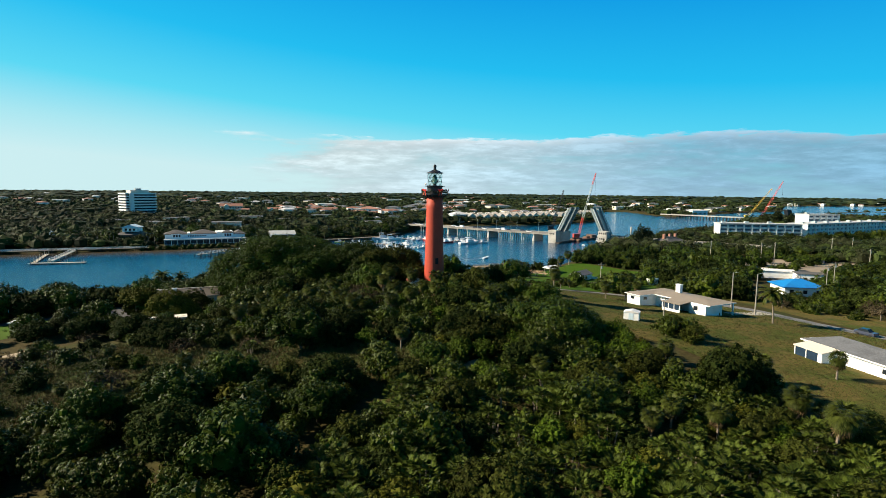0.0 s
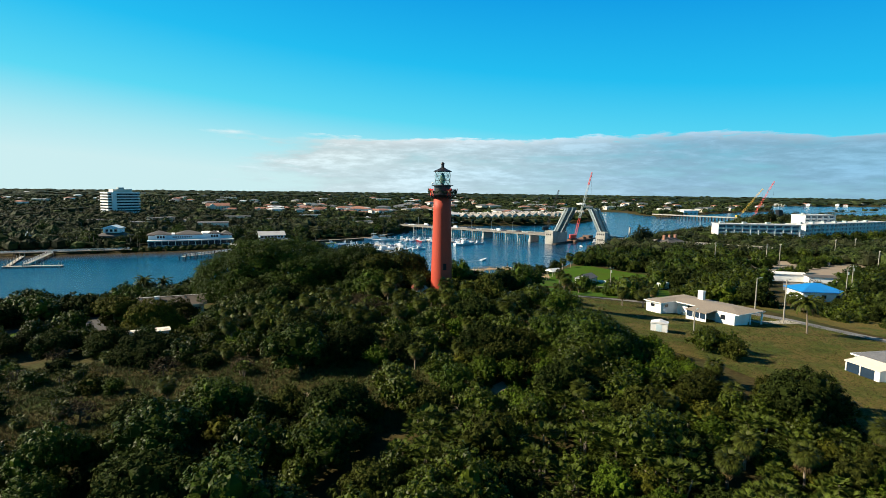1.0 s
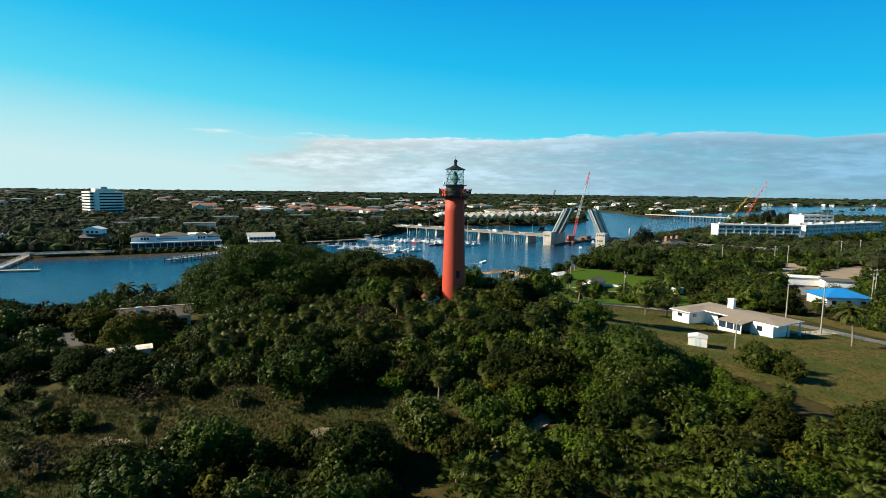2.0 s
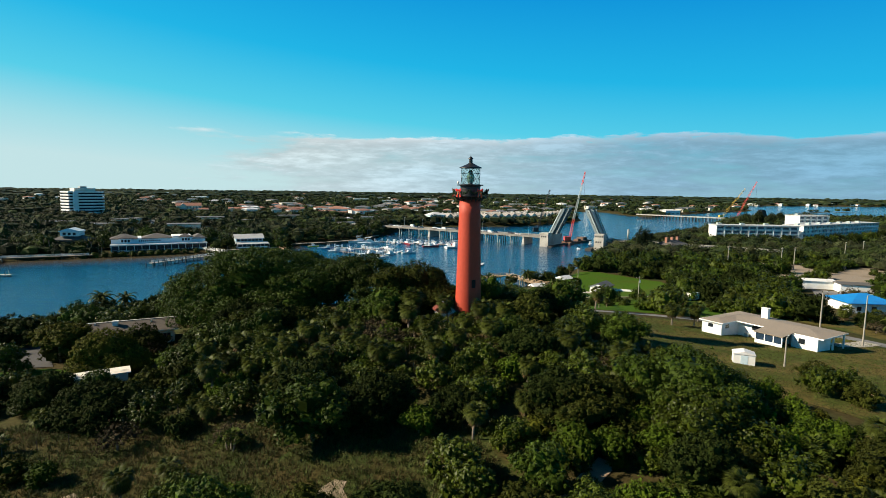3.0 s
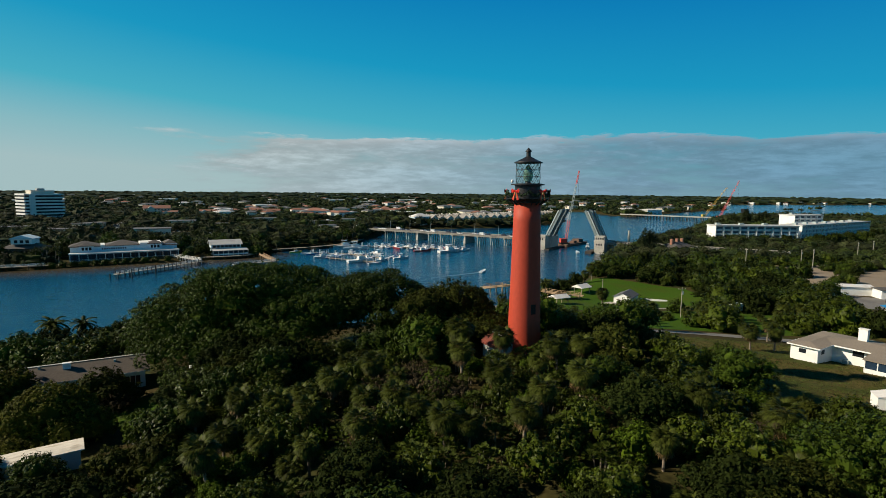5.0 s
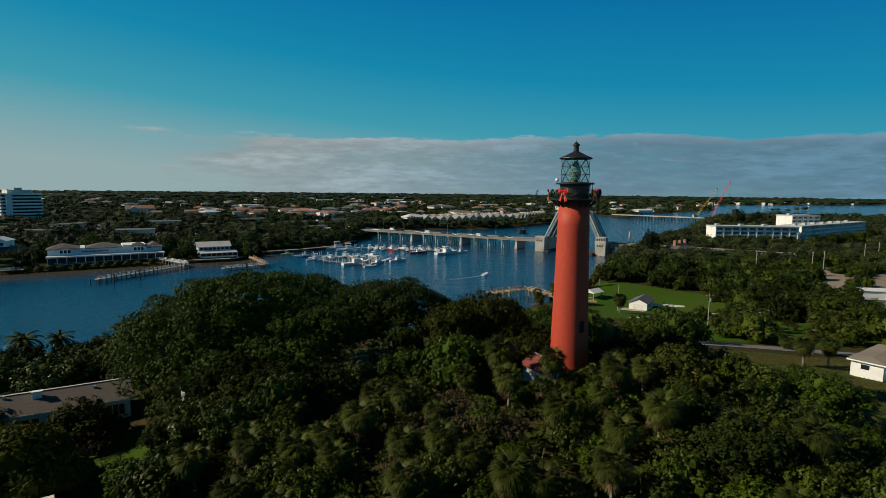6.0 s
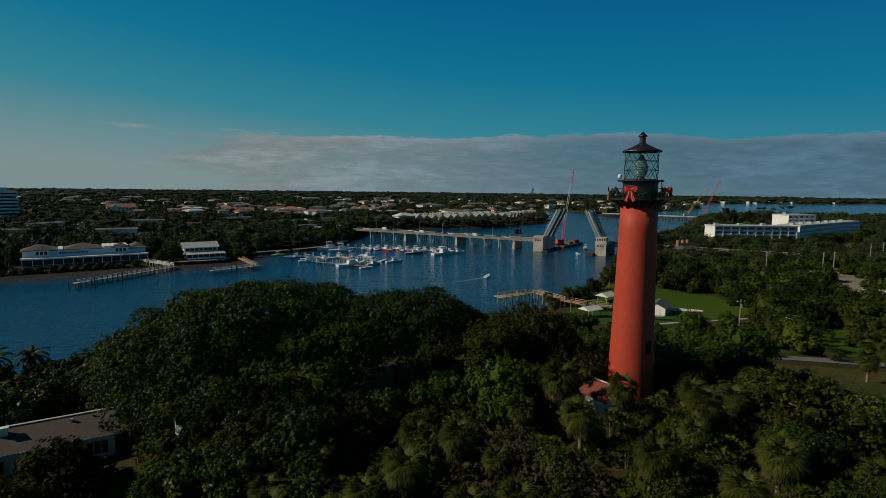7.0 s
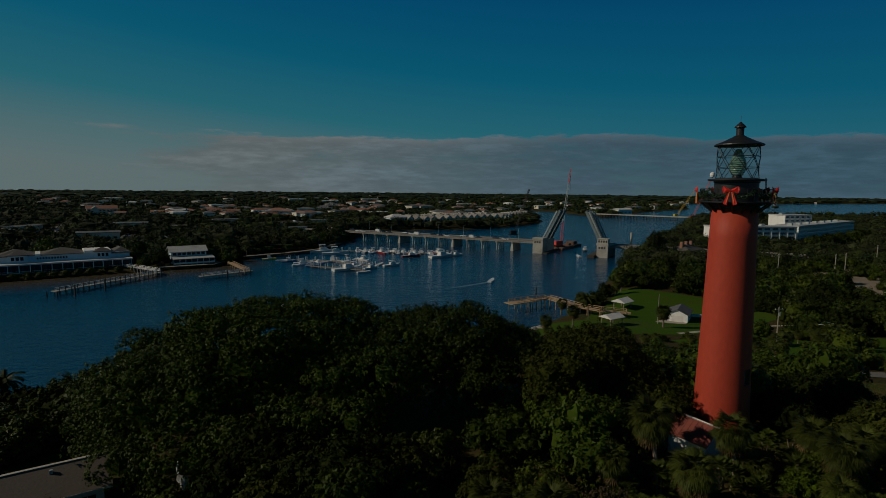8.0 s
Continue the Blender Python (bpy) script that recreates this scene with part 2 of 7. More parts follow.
# bridge deck, kerbs and bent caps: darker than the piers' concrete
DECKCONC = mat("weathered_deck_concrete", (0.27, 0.25, 0.22), 0.9, vary=0.2, grain=0.8, blotch=0.15, second=(0.19, 0.175, 0.155), bump=0.25)
TIMBER = mat("weathered_timber", (0.3, 0.25, 0.19), 0.9, vary=0.25, grain=3, blotch=0.3, second=(0.2, 0.17, 0.13), bump=0.3)
NEWTIMBER = mat("tan_timber", (0.42, 0.29, 0.17), 0.85, vary=0.2, grain=3, blotch=0.3, bump=0.3)
DARKWOOD = mat("dark_piling", (0.05, 0.042, 0.035), 0.9, vary=0.3, grain=3, bump=0.4)
BASCULE = mat("blue_grey_bridge_steel", (0.2, 0.25, 0.26), 0.6, vary=0.2, grain=1.2, blotch=0.25, second=(0.13, 0.16, 0.165))
TINTGLASS = mat("tinted_office_glass", (0.012, 0.016, 0.022), 0.35, vary=0.3, grain=0.3, spec=0.12)
STEEL = mat("grey_green_steel", (0.36, 0.42, 0.42), 0.55, vary=0.15, grain=1.5, blotch=0.2, second=(0.24, 0.27, 0.27))
CRANERED = mat("red_crane_paint", (0.6, 0.07, 0.05), 0.5, vary=0.15)
CRANEYELLOW = mat("yellow_crane_paint", (0.65, 0.4, 0.06), 0.5, vary=0.15)
RUST = mat("rusty_barge", (0.16, 0.09, 0.06), 0.85, vary=0.3, grain=1, blotch=0.3, second=(0.09, 0.07, 0.06))
GEL = mat("white_gelcoat", (0.7, 0.7, 0.7), 0.25, vary=0.04, grain=1)
HULLRED = mat("dark_red_hull", (0.3, 0.03, 0.03), 0.3, vary=0.1)
HULLBLUE = mat("blue_hull", (0.05, 0.14, 0.3), 0.3, vary=0.1)
YELLOW = mat("yellow_paint", (0.7, 0.5, 0.06), 0.5, vary=0.1)
CARWHITE = mat("white_car_paint", (0.75, 0.75, 0.76), 0.25, vary=0.03)
CARDARK = mat("dark_car_paint", (0.05, 0.06, 0.09), 0.25, vary=0.05)
POLEWOOD = mat("pole_wood", (0.3, 0.27, 0.23), 0.9, vary=0.2, grain=2)
MULCH = mat("red_mulch", (0.35, 0.09, 0.05), 0.95, vary=0.3, grain=4)
ROCK = mat("grey_rock", (0.28, 0.26, 0.23), 0.9, vary=0.3, grain=1.5, island=0.3)


def water_material():
    m = bpy.data.materials.new("river_water")
    m.use_nodes = True
    t = m.node_tree
    b = t.nodes["Principled BSDF"]
    b.inputs["Base Color"].default_value = (0.003, 0.042, 0.1, 1)
    b.inputs["Roughness"].default_value, b.inputs["IOR"].default_value = 0.1, 1.33
    co = t.nodes.new("ShaderNodeTexCoord")
    last = None
    for scale, sx, sy, strength, dist in ((1.3, 0.5, 1.2, 0.9, 0.2), (0.35, 0.5, 1.3, 0.8, 0.5), (0.05, 0.6, 1.6, 0.4, 1.2)):
        mp = t.nodes.new("ShaderNodeMapping")
        mp.inputs["Scale"].default_value = (sx, sy, 1)
        mp.inputs["Rotation"].default_value = (0, 0, 0.5)
        t.links.new(co.outputs["Object"], mp.inputs[0])
        n = t.nodes.new("ShaderNodeTexNoise")
        n.inputs["Scale"].default_value, n.inputs["Detail"].default_value = scale, 5.0
        t.links.new(mp.outputs[0], n.inputs["Vector"])
        bp = t.nodes.new("ShaderNodeBump")
        bp.inputs["Strength"].default_value, bp.inputs["Distance"].default_value = strength, dist
        t.links.new(n.outputs["Fac"], bp.inputs["Height"])
        if last:
            t.links.new(last, bp.inputs["Normal"])
        last = bp.outputs[0]
    t.links.new(last, b.inputs["Normal"])
    return m


WATER = water_material()


# ---- shapes ----
class Shape:
    def __init__(self):
        self.v, self.f = [], []

    def add(self, verts, faces):
        o = len(self.v)
        self.v += [tuple(map(float, p)) for p in verts]
        self.f += [tuple(i + o for i in f) for f in faces]
        return self

    def box(self, x0, x1, y0, y1, z0, z1):
        return self.add([(x, y, z) for z in (z0, z1) for x, y in ((x0, y0), (x1, y0), (x1, y1), (x0, y1))], [(3, 2, 1, 0), (4, 5, 6, 7), (0, 1, 5, 4), (1, 2, 6, 5), (2, 3, 7, 6), (3, 0, 4, 7)])

    def prism(self, poly, z0, z1):
        n = len(poly)
        return self.add([(x, y, z0) for x, y in poly] + [(x, y, z1) for x, y in poly], [tuple(range(n))[::-1], tuple(range(n, 2 * n))] + [(i, (i + 1) % n, n + (i + 1) % n, n + i) for i in range(n)])

    def tube(self, p, q, r0, r1=None, n=8):
        p, q, r1 = Vector(p), Vector(q), r0 if r1 is None else r1
        m = (q - p).to_track_quat("Z", "Y").to_matrix()
        ring = [m @ Vector((math.cos(a), math.sin(a), 0)) for a in (2 * math.pi * i / n for i in range(n))]
        return self.add([p + r0 * c for c in ring] + [q + r1 * c for c in ring], [tuple(range(n))[::-1], tuple(range(n, 2 * n))] + [(i, (i + 1) % n, n + (i + 1) % n, n + i) for i in range(n)])

    def beam(self, p, q, w, h):
        """A square bar from p to q, w wide and h high."""
        p, q = Vector(p), Vector(q)
        d = (q - p).normalized()
        s = d.cross(Vector((0, 0, 1)))
        s = s.normalized() if s.length > 1e-4 else Vector((1, 0, 0))
        u = s.cross(d)
        c = [a * s * w / 2 + b * u * h / 2 for a, b in ((-1, -1), (1, -1), (1, 1), (-1, 1))]
        return self.add([p + k for k in c] + [q + k for k in c], [(3, 2, 1, 0), (4, 5, 6, 7), (0, 1, 5, 4), (1, 2, 6, 5), (2, 3, 7, 6), (3, 0, 4, 7)])

    def lathe(self, profile, n=32, cx=0.0, cy=0.0):
        verts = [(cx + r * math.cos(2 * math.pi * i / n), cy + r * math.sin(2 * math.pi * i / n), z) for r, z in profile for i in range(n)]
        faces = [(k * n + i, k * n + (i + 1) % n, (k + 1) * n + (i + 1) % n, (k + 1) * n + i) for k in range(len(profile) - 1) for i in range(n)]
        faces += [tuple(range(n))[::-1], tuple(range((len(profile) - 1) * n, len(profile) * n))]
        return self.add(verts, faces)

    def gable(self, x0, x1, y0, y1, z, h, fascia=0.2, along="x"):
        """A solid roof with its ridge along x (or y)."""
        if along == "x":
            ym = (y0 + y1) / 2
            ring = lambda x: [(x, y0, z), (x, y1, z), (x, y1, z + fascia), (x, ym, z + fascia + h), (x, y0, z + fascia)]  # noqa: E731
            return self.add(ring(x0) + ring(x1), [(0, 1, 2, 3, 4), (9, 8, 7, 6, 5)] + [((i + 1) % 5, i, 5 + i, 5 + (i + 1) % 5) for i in range(5)])
        o = Shape().gable(y0, y1, x0, x1, z, h, fascia)
        return self.add([(b, a, c) for a, b, c in o.v], [f[::-1] for f in o.f])

    def hip(self, x0, x1, y0, y1, z, h, fascia=0.2, ins=None):
        d = min(x1 - x0, y1 - y0) / 2
        d = d if ins is None else ins
        if x1 - x0 >= y1 - y0:
            a, b = (x0 + d, (y0 + y1) / 2), (x1 - d, (y0 + y1) / 2)
        else:
            a, b = ((x0 + x1) / 2, y0 + d), ((x0 + x1) / 2, y1 - d)
        c = [(x0, y0), (x1, y0), (x1, y1), (x0, y1)]
        t = z + fascia
        v = [(*p, z) for p in c] + [(*p, t) for p in c] + [(*a, t + h), (*b, t + h)]
        f = [(3, 2, 1, 0), (0, 1, 5, 4), (1, 2, 6, 5), (2, 3, 7, 6), (3, 0, 4, 7)]
        f += [(4, 5, 9, 8), (5, 6, 9), (6, 7, 8, 9), (7, 4, 8)] if x1 - x0 >= y1 - y0 else [(4, 5, 8), (5, 6, 9, 8), (6, 7, 9), (7, 4, 8, 9)]
        return self.add(v, f)

    def mesh(self, name, material, smooth=False):
        me = bpy.data.meshes.new(name)
        me.from_pydata(self.v, [], self.f)
        me.materials.append(material)
        if smooth:
            me.polygons.foreach_set("use_smooth", [True] * len(me.polygons))
        me.update()
        return me


def part(name, shape, material, parent, label="", smooth=False):
    me = shape.mesh(name, material, smooth) if isinstance(shape, Shape) else shape
    ob = new(name, me)
    ob.parent = parent
    if label:
        ob["label"] = label
    return ob


def thing(name, label, category, at=(0, 0, 0), rz=0.0, group="", kind=""):
    ob = new(name)
    ob.matrix_basis = pose(*at, 0, 0, rz)
    return tagged(ob, label, category, group, kind)


def solid(name, shape, material, label, category="", at=(0, 0, 0), rz=0.0, group="", kind="", smooth=False):
    ob = new(name, shape.mesh(name, material, smooth) if isinstance(shape, Shape) else shape)
    ob.matrix_basis = pose(*at, 0, 0, rz)
    return tagged(ob, label, category, group, kind)


def fast_mesh(name, verts, quads, material, smooth=False):
    """A mesh from an array of points and an array of faces, all of the same number of corners."""
    verts, quads = np.asarray(verts, np.float32), np.asarray(quads, np.int32)
    k = quads.shape[1]
    me = bpy.data.meshes.new(name)
    me.vertices.add(len(verts))
    me.vertices.foreach_set("co", verts.ravel())
    me.loops.add(quads.size)
    me.loops.foreach_set("vertex_index", quads.ravel())
    me.polygons.add(len(quads))
    me.polygons.foreach_set("loop_start", np.arange(0, quads.size, k, dtype=np.int32))
    if smooth:
        me.polygons.foreach_set("use_smooth", np.ones(len(quads), bool))
    me.materials.append(material)
    me.update(calc_edges=True)
    return me


# ---- land and water ----
NEAR_SHORE = [(-900, -900), (-520, -160), (-300, 20), (-200, 110), (-152, 160), (-118, 192), (-96, 209), (-74, 219), (-40, 226), (-12, 232), (3, 236), (13, 243), (20, 250), (30, 259), (42, 268), (50, 281), (60, 292), (76, 316),
              (96, 346), (116, 374), (136, 394), (164, 428), (204, 492), (250, 540), (272, 563), (345, 648), (396, 700), (446, 762), (500, 812), (600, 880), (720, 905), (1100, 890), (2400, 1000), (9000, 1100), (9000, -9000), (-900, -9000)]
FAR_SHORE = [(-9000, -900), (-1500, -500), (-700, 0), (-430, 225), (-330, 288), (-269, 324), (-234, 339), (-195, 353), (-150, 372), (-127, 386), (-108, 394), (-98, 428), (-78, 440), (-58, 459), (-42, 500), (-33, 528), (-24, 570),
             (-10, 610), (24, 632), (60, 642), (115, 654), (160, 690), (205, 734), (236, 790), (260, 880), (272, 1000), (300, 1085), (340, 1122), (388, 1130), (384, 966), (402, 915), (470, 985), (640, 1150), (830, 1290), (900, 1400), (1010, 1720), (1320, 1880), (1760, 1930), (3500, 2400), (9000, 3500), (9000, 9000), (-9000, 9000)]


def signed(x, y, poly):
    """Metres to the polygon's edge, positive inside."""
    p = np.array(poly, float)
    q = np.roll(p, -1, 0)
    best, odd = np.full(x.shape, 1e12), np.zeros(x.shape, bool)
    for (ax, ay), (bx, by) in zip(p, q):
        dx, dy = bx - ax, by - ay
        t = np.clip(((x - ax) * dx + (y - ay) * dy) / (dx * dx + dy * dy), 0, 1)
        best = np.minimum(best, (x - ax - t * dx) ** 2 + (y - ay - t * dy) ** 2)
        if ay != by:
            odd ^= ((ay > y) != (by > y)) & (x < (y - ay) * dx / dy + ax)
    return np.where(odd, 1, -1) * np.sqrt(best)


def shore(x, y):
    d = np.maximum(signed(x, y, NEAR_SHORE), signed(x, y, FAR_SHORE))
    for cx, cy, rx, ry in ((960, 1240, 50, 16), (1060, 1290, 42, 14)):
        d = np.maximum(d, 12 * (1 - np.hypot((x - cx) / rx, (y - cy) / ry)))
    return d


def height(x, y):
    x, y = np.asarray(x, float), np.asarray(y, float)
    d = shore(x, y)
    sx = np.where(x < 10, 80.0, 110.0)
    land = 2.6 + 8.8 * np.exp(-((x - 10) / sx) ** 2 / 2 - ((y - 95) / 75) ** 2 / 2) + 6.0 * np.exp(-((x + 4) ** 2 + (y - 147) ** 2) / 1800)
    land = land + 0.35 * np.sin(x / 9.0) * np.cos(y / 11.0) * np.clip(d / 30, 0, 1)
    bank = np.where(d > 0, np.minimum(land, 0.25 + 0.16 * d + 0.004 * d * d), np.maximum(-3.0, 0.25 + 0.3 * d))
    dip = 2.4 * np.exp(-((x - 60) / 34) ** 2 - ((y - 246) / 24) ** 2) * np.clip((d - 2) / 12, 0, 1)
    return bank - dip


def gz(x, y):
    """The ground sheet's height at one place."""
    i, j = int(np.clip(np.searchsorted(gx, x) - 1, 0, len(gx) - 2)), int(np.clip(np.searchsorted(gy, y) - 1, 0, len(gy) - 2))
    u, v = (x - gx[i]) / (gx[i + 1] - gx[i]), (y - gy[j]) / (gy[j + 1] - gy[j])
    return float((H[j, i] * (1 - u) + H[j, i + 1] * u) * (1 - v) + (H[j + 1, i] * (1 - u) + H[j + 1, i + 1] * u) * v)


def spaced(lo, hi, step, far_lo, far_hi, grow):
    mid = list(np.arange(lo, hi + 0.1, step))
    s, p = step, hi
    while p < far_hi:
        s *= grow
        p += s
        mid.append(p)
    s, p = step, lo
    while p > far_lo:
        s *= grow
        p -= s
        mid.insert(0, p)
    return np.array(mid)


gx, gy = spaced(-140, 170, 3.0, -6000, 6000, 1.034), spaced(30, 300, 3.0, -1200, 6000, 1.028)
X, Y = np.meshgrid(gx, gy)
H = height(X, Y)
nx, ny = len(gx), len(gy)
ii = np.arange(nx * ny).reshape(ny, nx)
ground = new("ground", fast_mesh("ground", np.stack([X, Y, H], -1).reshape(-1, 3), np.stack([ii[:-1, :-1], ii[:-1, 1:], ii[1:, 1:], ii[1:, :-1]], -1).reshape(-1, 4), GROUND, True))
tagged(ground, "sandy soil with dry grass and green weeds", "ground", kind="structure")
water = new("water", Shape().add([(-6000, -1200, 0), (6000, -1200, 0), (6000, 6000, 0), (-6000, 6000, 0)], [(0, 1, 2, 3)]).mesh("water", WATER))
tagged(water, "rippled blue river water under a clear sky", "water", kind="structure")


# shallow water over mud along the far bank: brown at the edge, blue where it deepens
shallow = WATER.copy()
shallow.name = "shallow_water"
st = shallow.node_tree
mud, blend = st.nodes.new("ShaderNodeAttribute"), st.nodes.new("ShaderNodeMix")
mud.attribute_name, blend.data_type = "mud", "RGBA"
blend.inputs[6].default_value, blend.inputs[7].default_value = (0.003, 0.042, 0.1, 1), (0.085, 0.066, 0.038, 1)
st.links.new(mud.outputs["Fac"], blend.inputs[0])
st.links.new(blend.outputs[2], st.nodes["Principled BSDF"].inputs["Base Color"])
EDGE = [(-330, 288), (-269, 324), (-234, 339), (-195, 353), (-150, 372), (-127, 386), (-108, 394), (-98, 428)]
flat = Shape()
rows_ = [[(x + o * 0.62, y - o * 0.78, 0.02) for x, y in EDGE] for o in (-6, 6, 16, 28, 40)]
flat.add([p for row in rows_ for p in row], [(r * 8 + k + 1, r * 8 + k, r * 8 + k + 8, r * 8 + k + 9) for r in range(4) for k in range(7)])
flat_me = flat.mesh("shallows", shallow)
flat_me.attributes.new("mud", "FLOAT", "POINT").data.foreach_set("value", [v for v in (1.0, 1.0, 0.75, 0.3, 0.0) for _ in range(8)])
tagged(new("shallows", flat_me), "shallow brown water over mud by the far bank", "water", kind="structure")


def draped(name, poly, material, label, lift=0.05, step=2.5, category="", kind="structure"):
    """A sheet that lies on the ground inside the polygon."""
    p = np.array(poly, float)
    bm = bmesh.new()
    bm.faces.new([bm.verts.new((x, y, 0)) for x, y in poly])
    for axis, lo, hi in ((0, p[:, 0].min(), p[:, 0].max()), (1, p[:, 1].min(), p[:, 1].max())):
        for v in np.arange(lo + step, hi, step):
            co = (v, 0, 0) if axis == 0 else (0, v, 0)
            bmesh.ops.bisect_plane(bm, geom=bm.verts[:] + bm.edges[:] + bm.faces[:], plane_co=co, plane_no=(1, 0, 0) if axis == 0 else (0, 1, 0))
    bmesh.ops.triangulate(bm, faces=bm.faces[:])
    bmesh.ops.recalc_face_normals(bm, faces=bm.faces[:])
    co = np.array([v.co[:2] for v in bm.verts])
    for v, z in zip(bm.verts, height(co[:, 0], co[:, 1])):
        v.co.z = z + lift
    me = bpy.data.meshes.new(name)
    bm.to_mesh(me)
    bm.free()
    me.materials.append(material)
    return tagged(new(name, me), label, category or name, kind=kind)


def strip(name, line, width, material, label, lift=0.09, kind="structure"):
    """A road or path along the line, lying on the ground."""
    pts = []
    for (ax, ay), (bx, by) in zip(line, line[1:]):
        n = max(1, int(math.hypot(bx - ax, by - ay) / 2.5))
        pts += [(ax + (bx - ax) * i / n, ay + (by - ay) * i / n) for i in range(n)]
    pts.append(line[-1])
    for _ in range(3):
        pts = [pts[0]] + [((a[0] + 2 * b[0] + c[0]) / 4, (a[1] + 2 * b[1] + c[1]) / 4) for a, b, c in zip(pts, pts[1:], pts[2:])] + [pts[-1]]
    s = Shape()
    v, f = [], []
    for i, (x, y) in enumerate(pts):
        ax, ay = pts[max(0, i - 1)]
        bx, by = pts[min(len(pts) - 1, i + 1)]
        l = math.hypot(bx - ax, by - ay)
        ox, oy = -(by - ay) / l * width / 2, (bx - ax) / l * width / 2
        for k in (-1, -0.5, 0, 0.5, 1):
            v.append((x + k * ox, y + k * oy, gz(x + k * ox, y + k * oy) + lift))
        if i:
            for k in range(4):
                f.append(((i - 1) * 5 + k + 1, (i - 1) * 5 + k, i * 5 + k, i * 5 + k + 1))
    s.add(v, f)
    return tagged(new(name, s.mesh(name, material)), label, name, kind=kind)


draped("lawn", [(22, 224), (48, 220), (92, 236), (96, 262), (70, 296), (56, 276), (34, 252)], LAWN, "mown bright green lawn by the river", 0.06)
draped("river_lawn", [(6, 237), (22, 227), (40, 223), (34, 250), (22, 250), (13, 243)], LAWN, "sloping grass by the river", 0.07)
draped("dry_yard", [(28, 120), (44, 104), (52, 84), (56, 58), (98, 54), (106, 112), (92, 150), (78, 168), (40, 172), (26, 160)], DRYGRASS, "dry patchy yard grass round the white houses", 0.05)
draped("roadside", [(99, 150), (110, 112), (124, 62), (200, 80), (210, 180), (160, 176), (138, 184), (118, 180), (92, 176)], DRYGRASS, "rough roadside grass and weeds", 0.05)
draped("verge", [(36, 186), (62, 182), (104, 176), (112, 200), (80, 214), (60, 219), (38, 214)], LAWN, "green verge between palms", 0.05)
draped("side_lawn", [(-80, 143), (-68, 139), (-58, 140), (-53, 146), (-53, 164), (-58, 160), (-62, 151), (-78, 151.5)], LAWN, "shaded green lawn beside the brown-roofed house", 0.05)
draped("side_lawn", [(-92, 132), (-80, 128), (-72, 130), (-74, 138), (-84, 142), (-92, 141)], LAWN, "green lawn beside the lane and the trailer", 0.06)
draped("left_lawn", [(-128, 118), (-104, 122), (-99, 134), (-104, 146), (-126, 142)], LAWN, "green lawn round a small hut", 0.05)
draped("scrub_clearing", [(-76, 92), (-50, 74), (-36, 82), (-34, 104), (-52, 112), (-74, 110)], CLEARING, "rough dry grass clearing with sandy patches", 0.05)
draped("middle_clearing", [(-36, 88), (-16, 80), (0, 86), (-4, 99), (-26, 102)], CLEARING, "small clearing of dry brown grass", 0.05)
draped("sand_patch", [(-93, 109), (-84, 108), (-80, 111), (-88, 113.5)], SAND, "bare pale sand patch", 0.1)
draped("mulch_bed", [(-71.5, 148.6), (-68, 147), (-66.5, 148.4), (-69.5, 150.4)], MULCH, "red mulch planting bed", 0.12)
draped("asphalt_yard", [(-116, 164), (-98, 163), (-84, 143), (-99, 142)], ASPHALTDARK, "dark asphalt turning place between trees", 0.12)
draped("sand_patch", [(-52, 91), (-50.6, 90.1), (-48.9, 90.6), (-47.4, 90.2), (-46.6, 91.2), (-47.5, 92.3), (-49.2, 92.1), (-50.3, 93.2), (-51.4, 92.4)], SAND, "bare pale sand patch", 0.1)
draped("sand_patch", [(-25.2, 87), (-23.8, 86.2), (-22.6, 86.9), (-21.6, 87.8), (-22.2, 89.2), (-21.9, 90.4), (-23.2, 90.9), (-24.3, 89.9), (-24.9, 88.6)], SAND, "bare pale sand patch", 0.1)
strip("road", [(16, 186), (30, 181), (45, 179), (64, 177), (80, 170), (90, 155), (97, 138), (104, 118), (112, 95), (122, 55), (130, 10)], 4.6, ASPHALT, "narrow cracked grey asphalt lane")
strip("driveway", [(77, 146), (84, 147), (91, 151)], 4.0, PAVING, "pale concrete driveway")
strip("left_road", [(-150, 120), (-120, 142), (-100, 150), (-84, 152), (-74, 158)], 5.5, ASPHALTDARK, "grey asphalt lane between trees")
strip("garden_path", [(-84, 149), (-76, 145), (-70, 142)], 1.4, PAVING, "pale concrete path")
strip("sand_track", [(-6, 78), (0, 86), (6, 92)], 2.2, SAND, "sandy foot track")
strip("lawn_path", [(46, 222), (60, 226), (80, 228), (92, 222)], 2.0, PAVING, "pale curving path across the lawn")
draped("shed_apron", [(52, 242), (60, 238.5), (63, 241.5), (57, 246.5)], PAVING, "pale concrete apron before the shed", 0.12)
draped("parking", [(150, 262), (180, 250), (260, 300), (250, 330), (200, 338), (168, 312)], SANDLOT, "wide sandy parking ground with scattered trees", 0.08)
draped("parking", [(132, 216), (146, 212), (158, 232), (148, 240)], ASPHALT, "worn asphalt yard", 0.08)

# ---- trees: the kinds ----
rng = np.random.default_rng(7)


def unit(n):
    v = rng.normal(size=(n, 3))
    return v / np.linalg.norm(v, axis=1, keepdims=True)


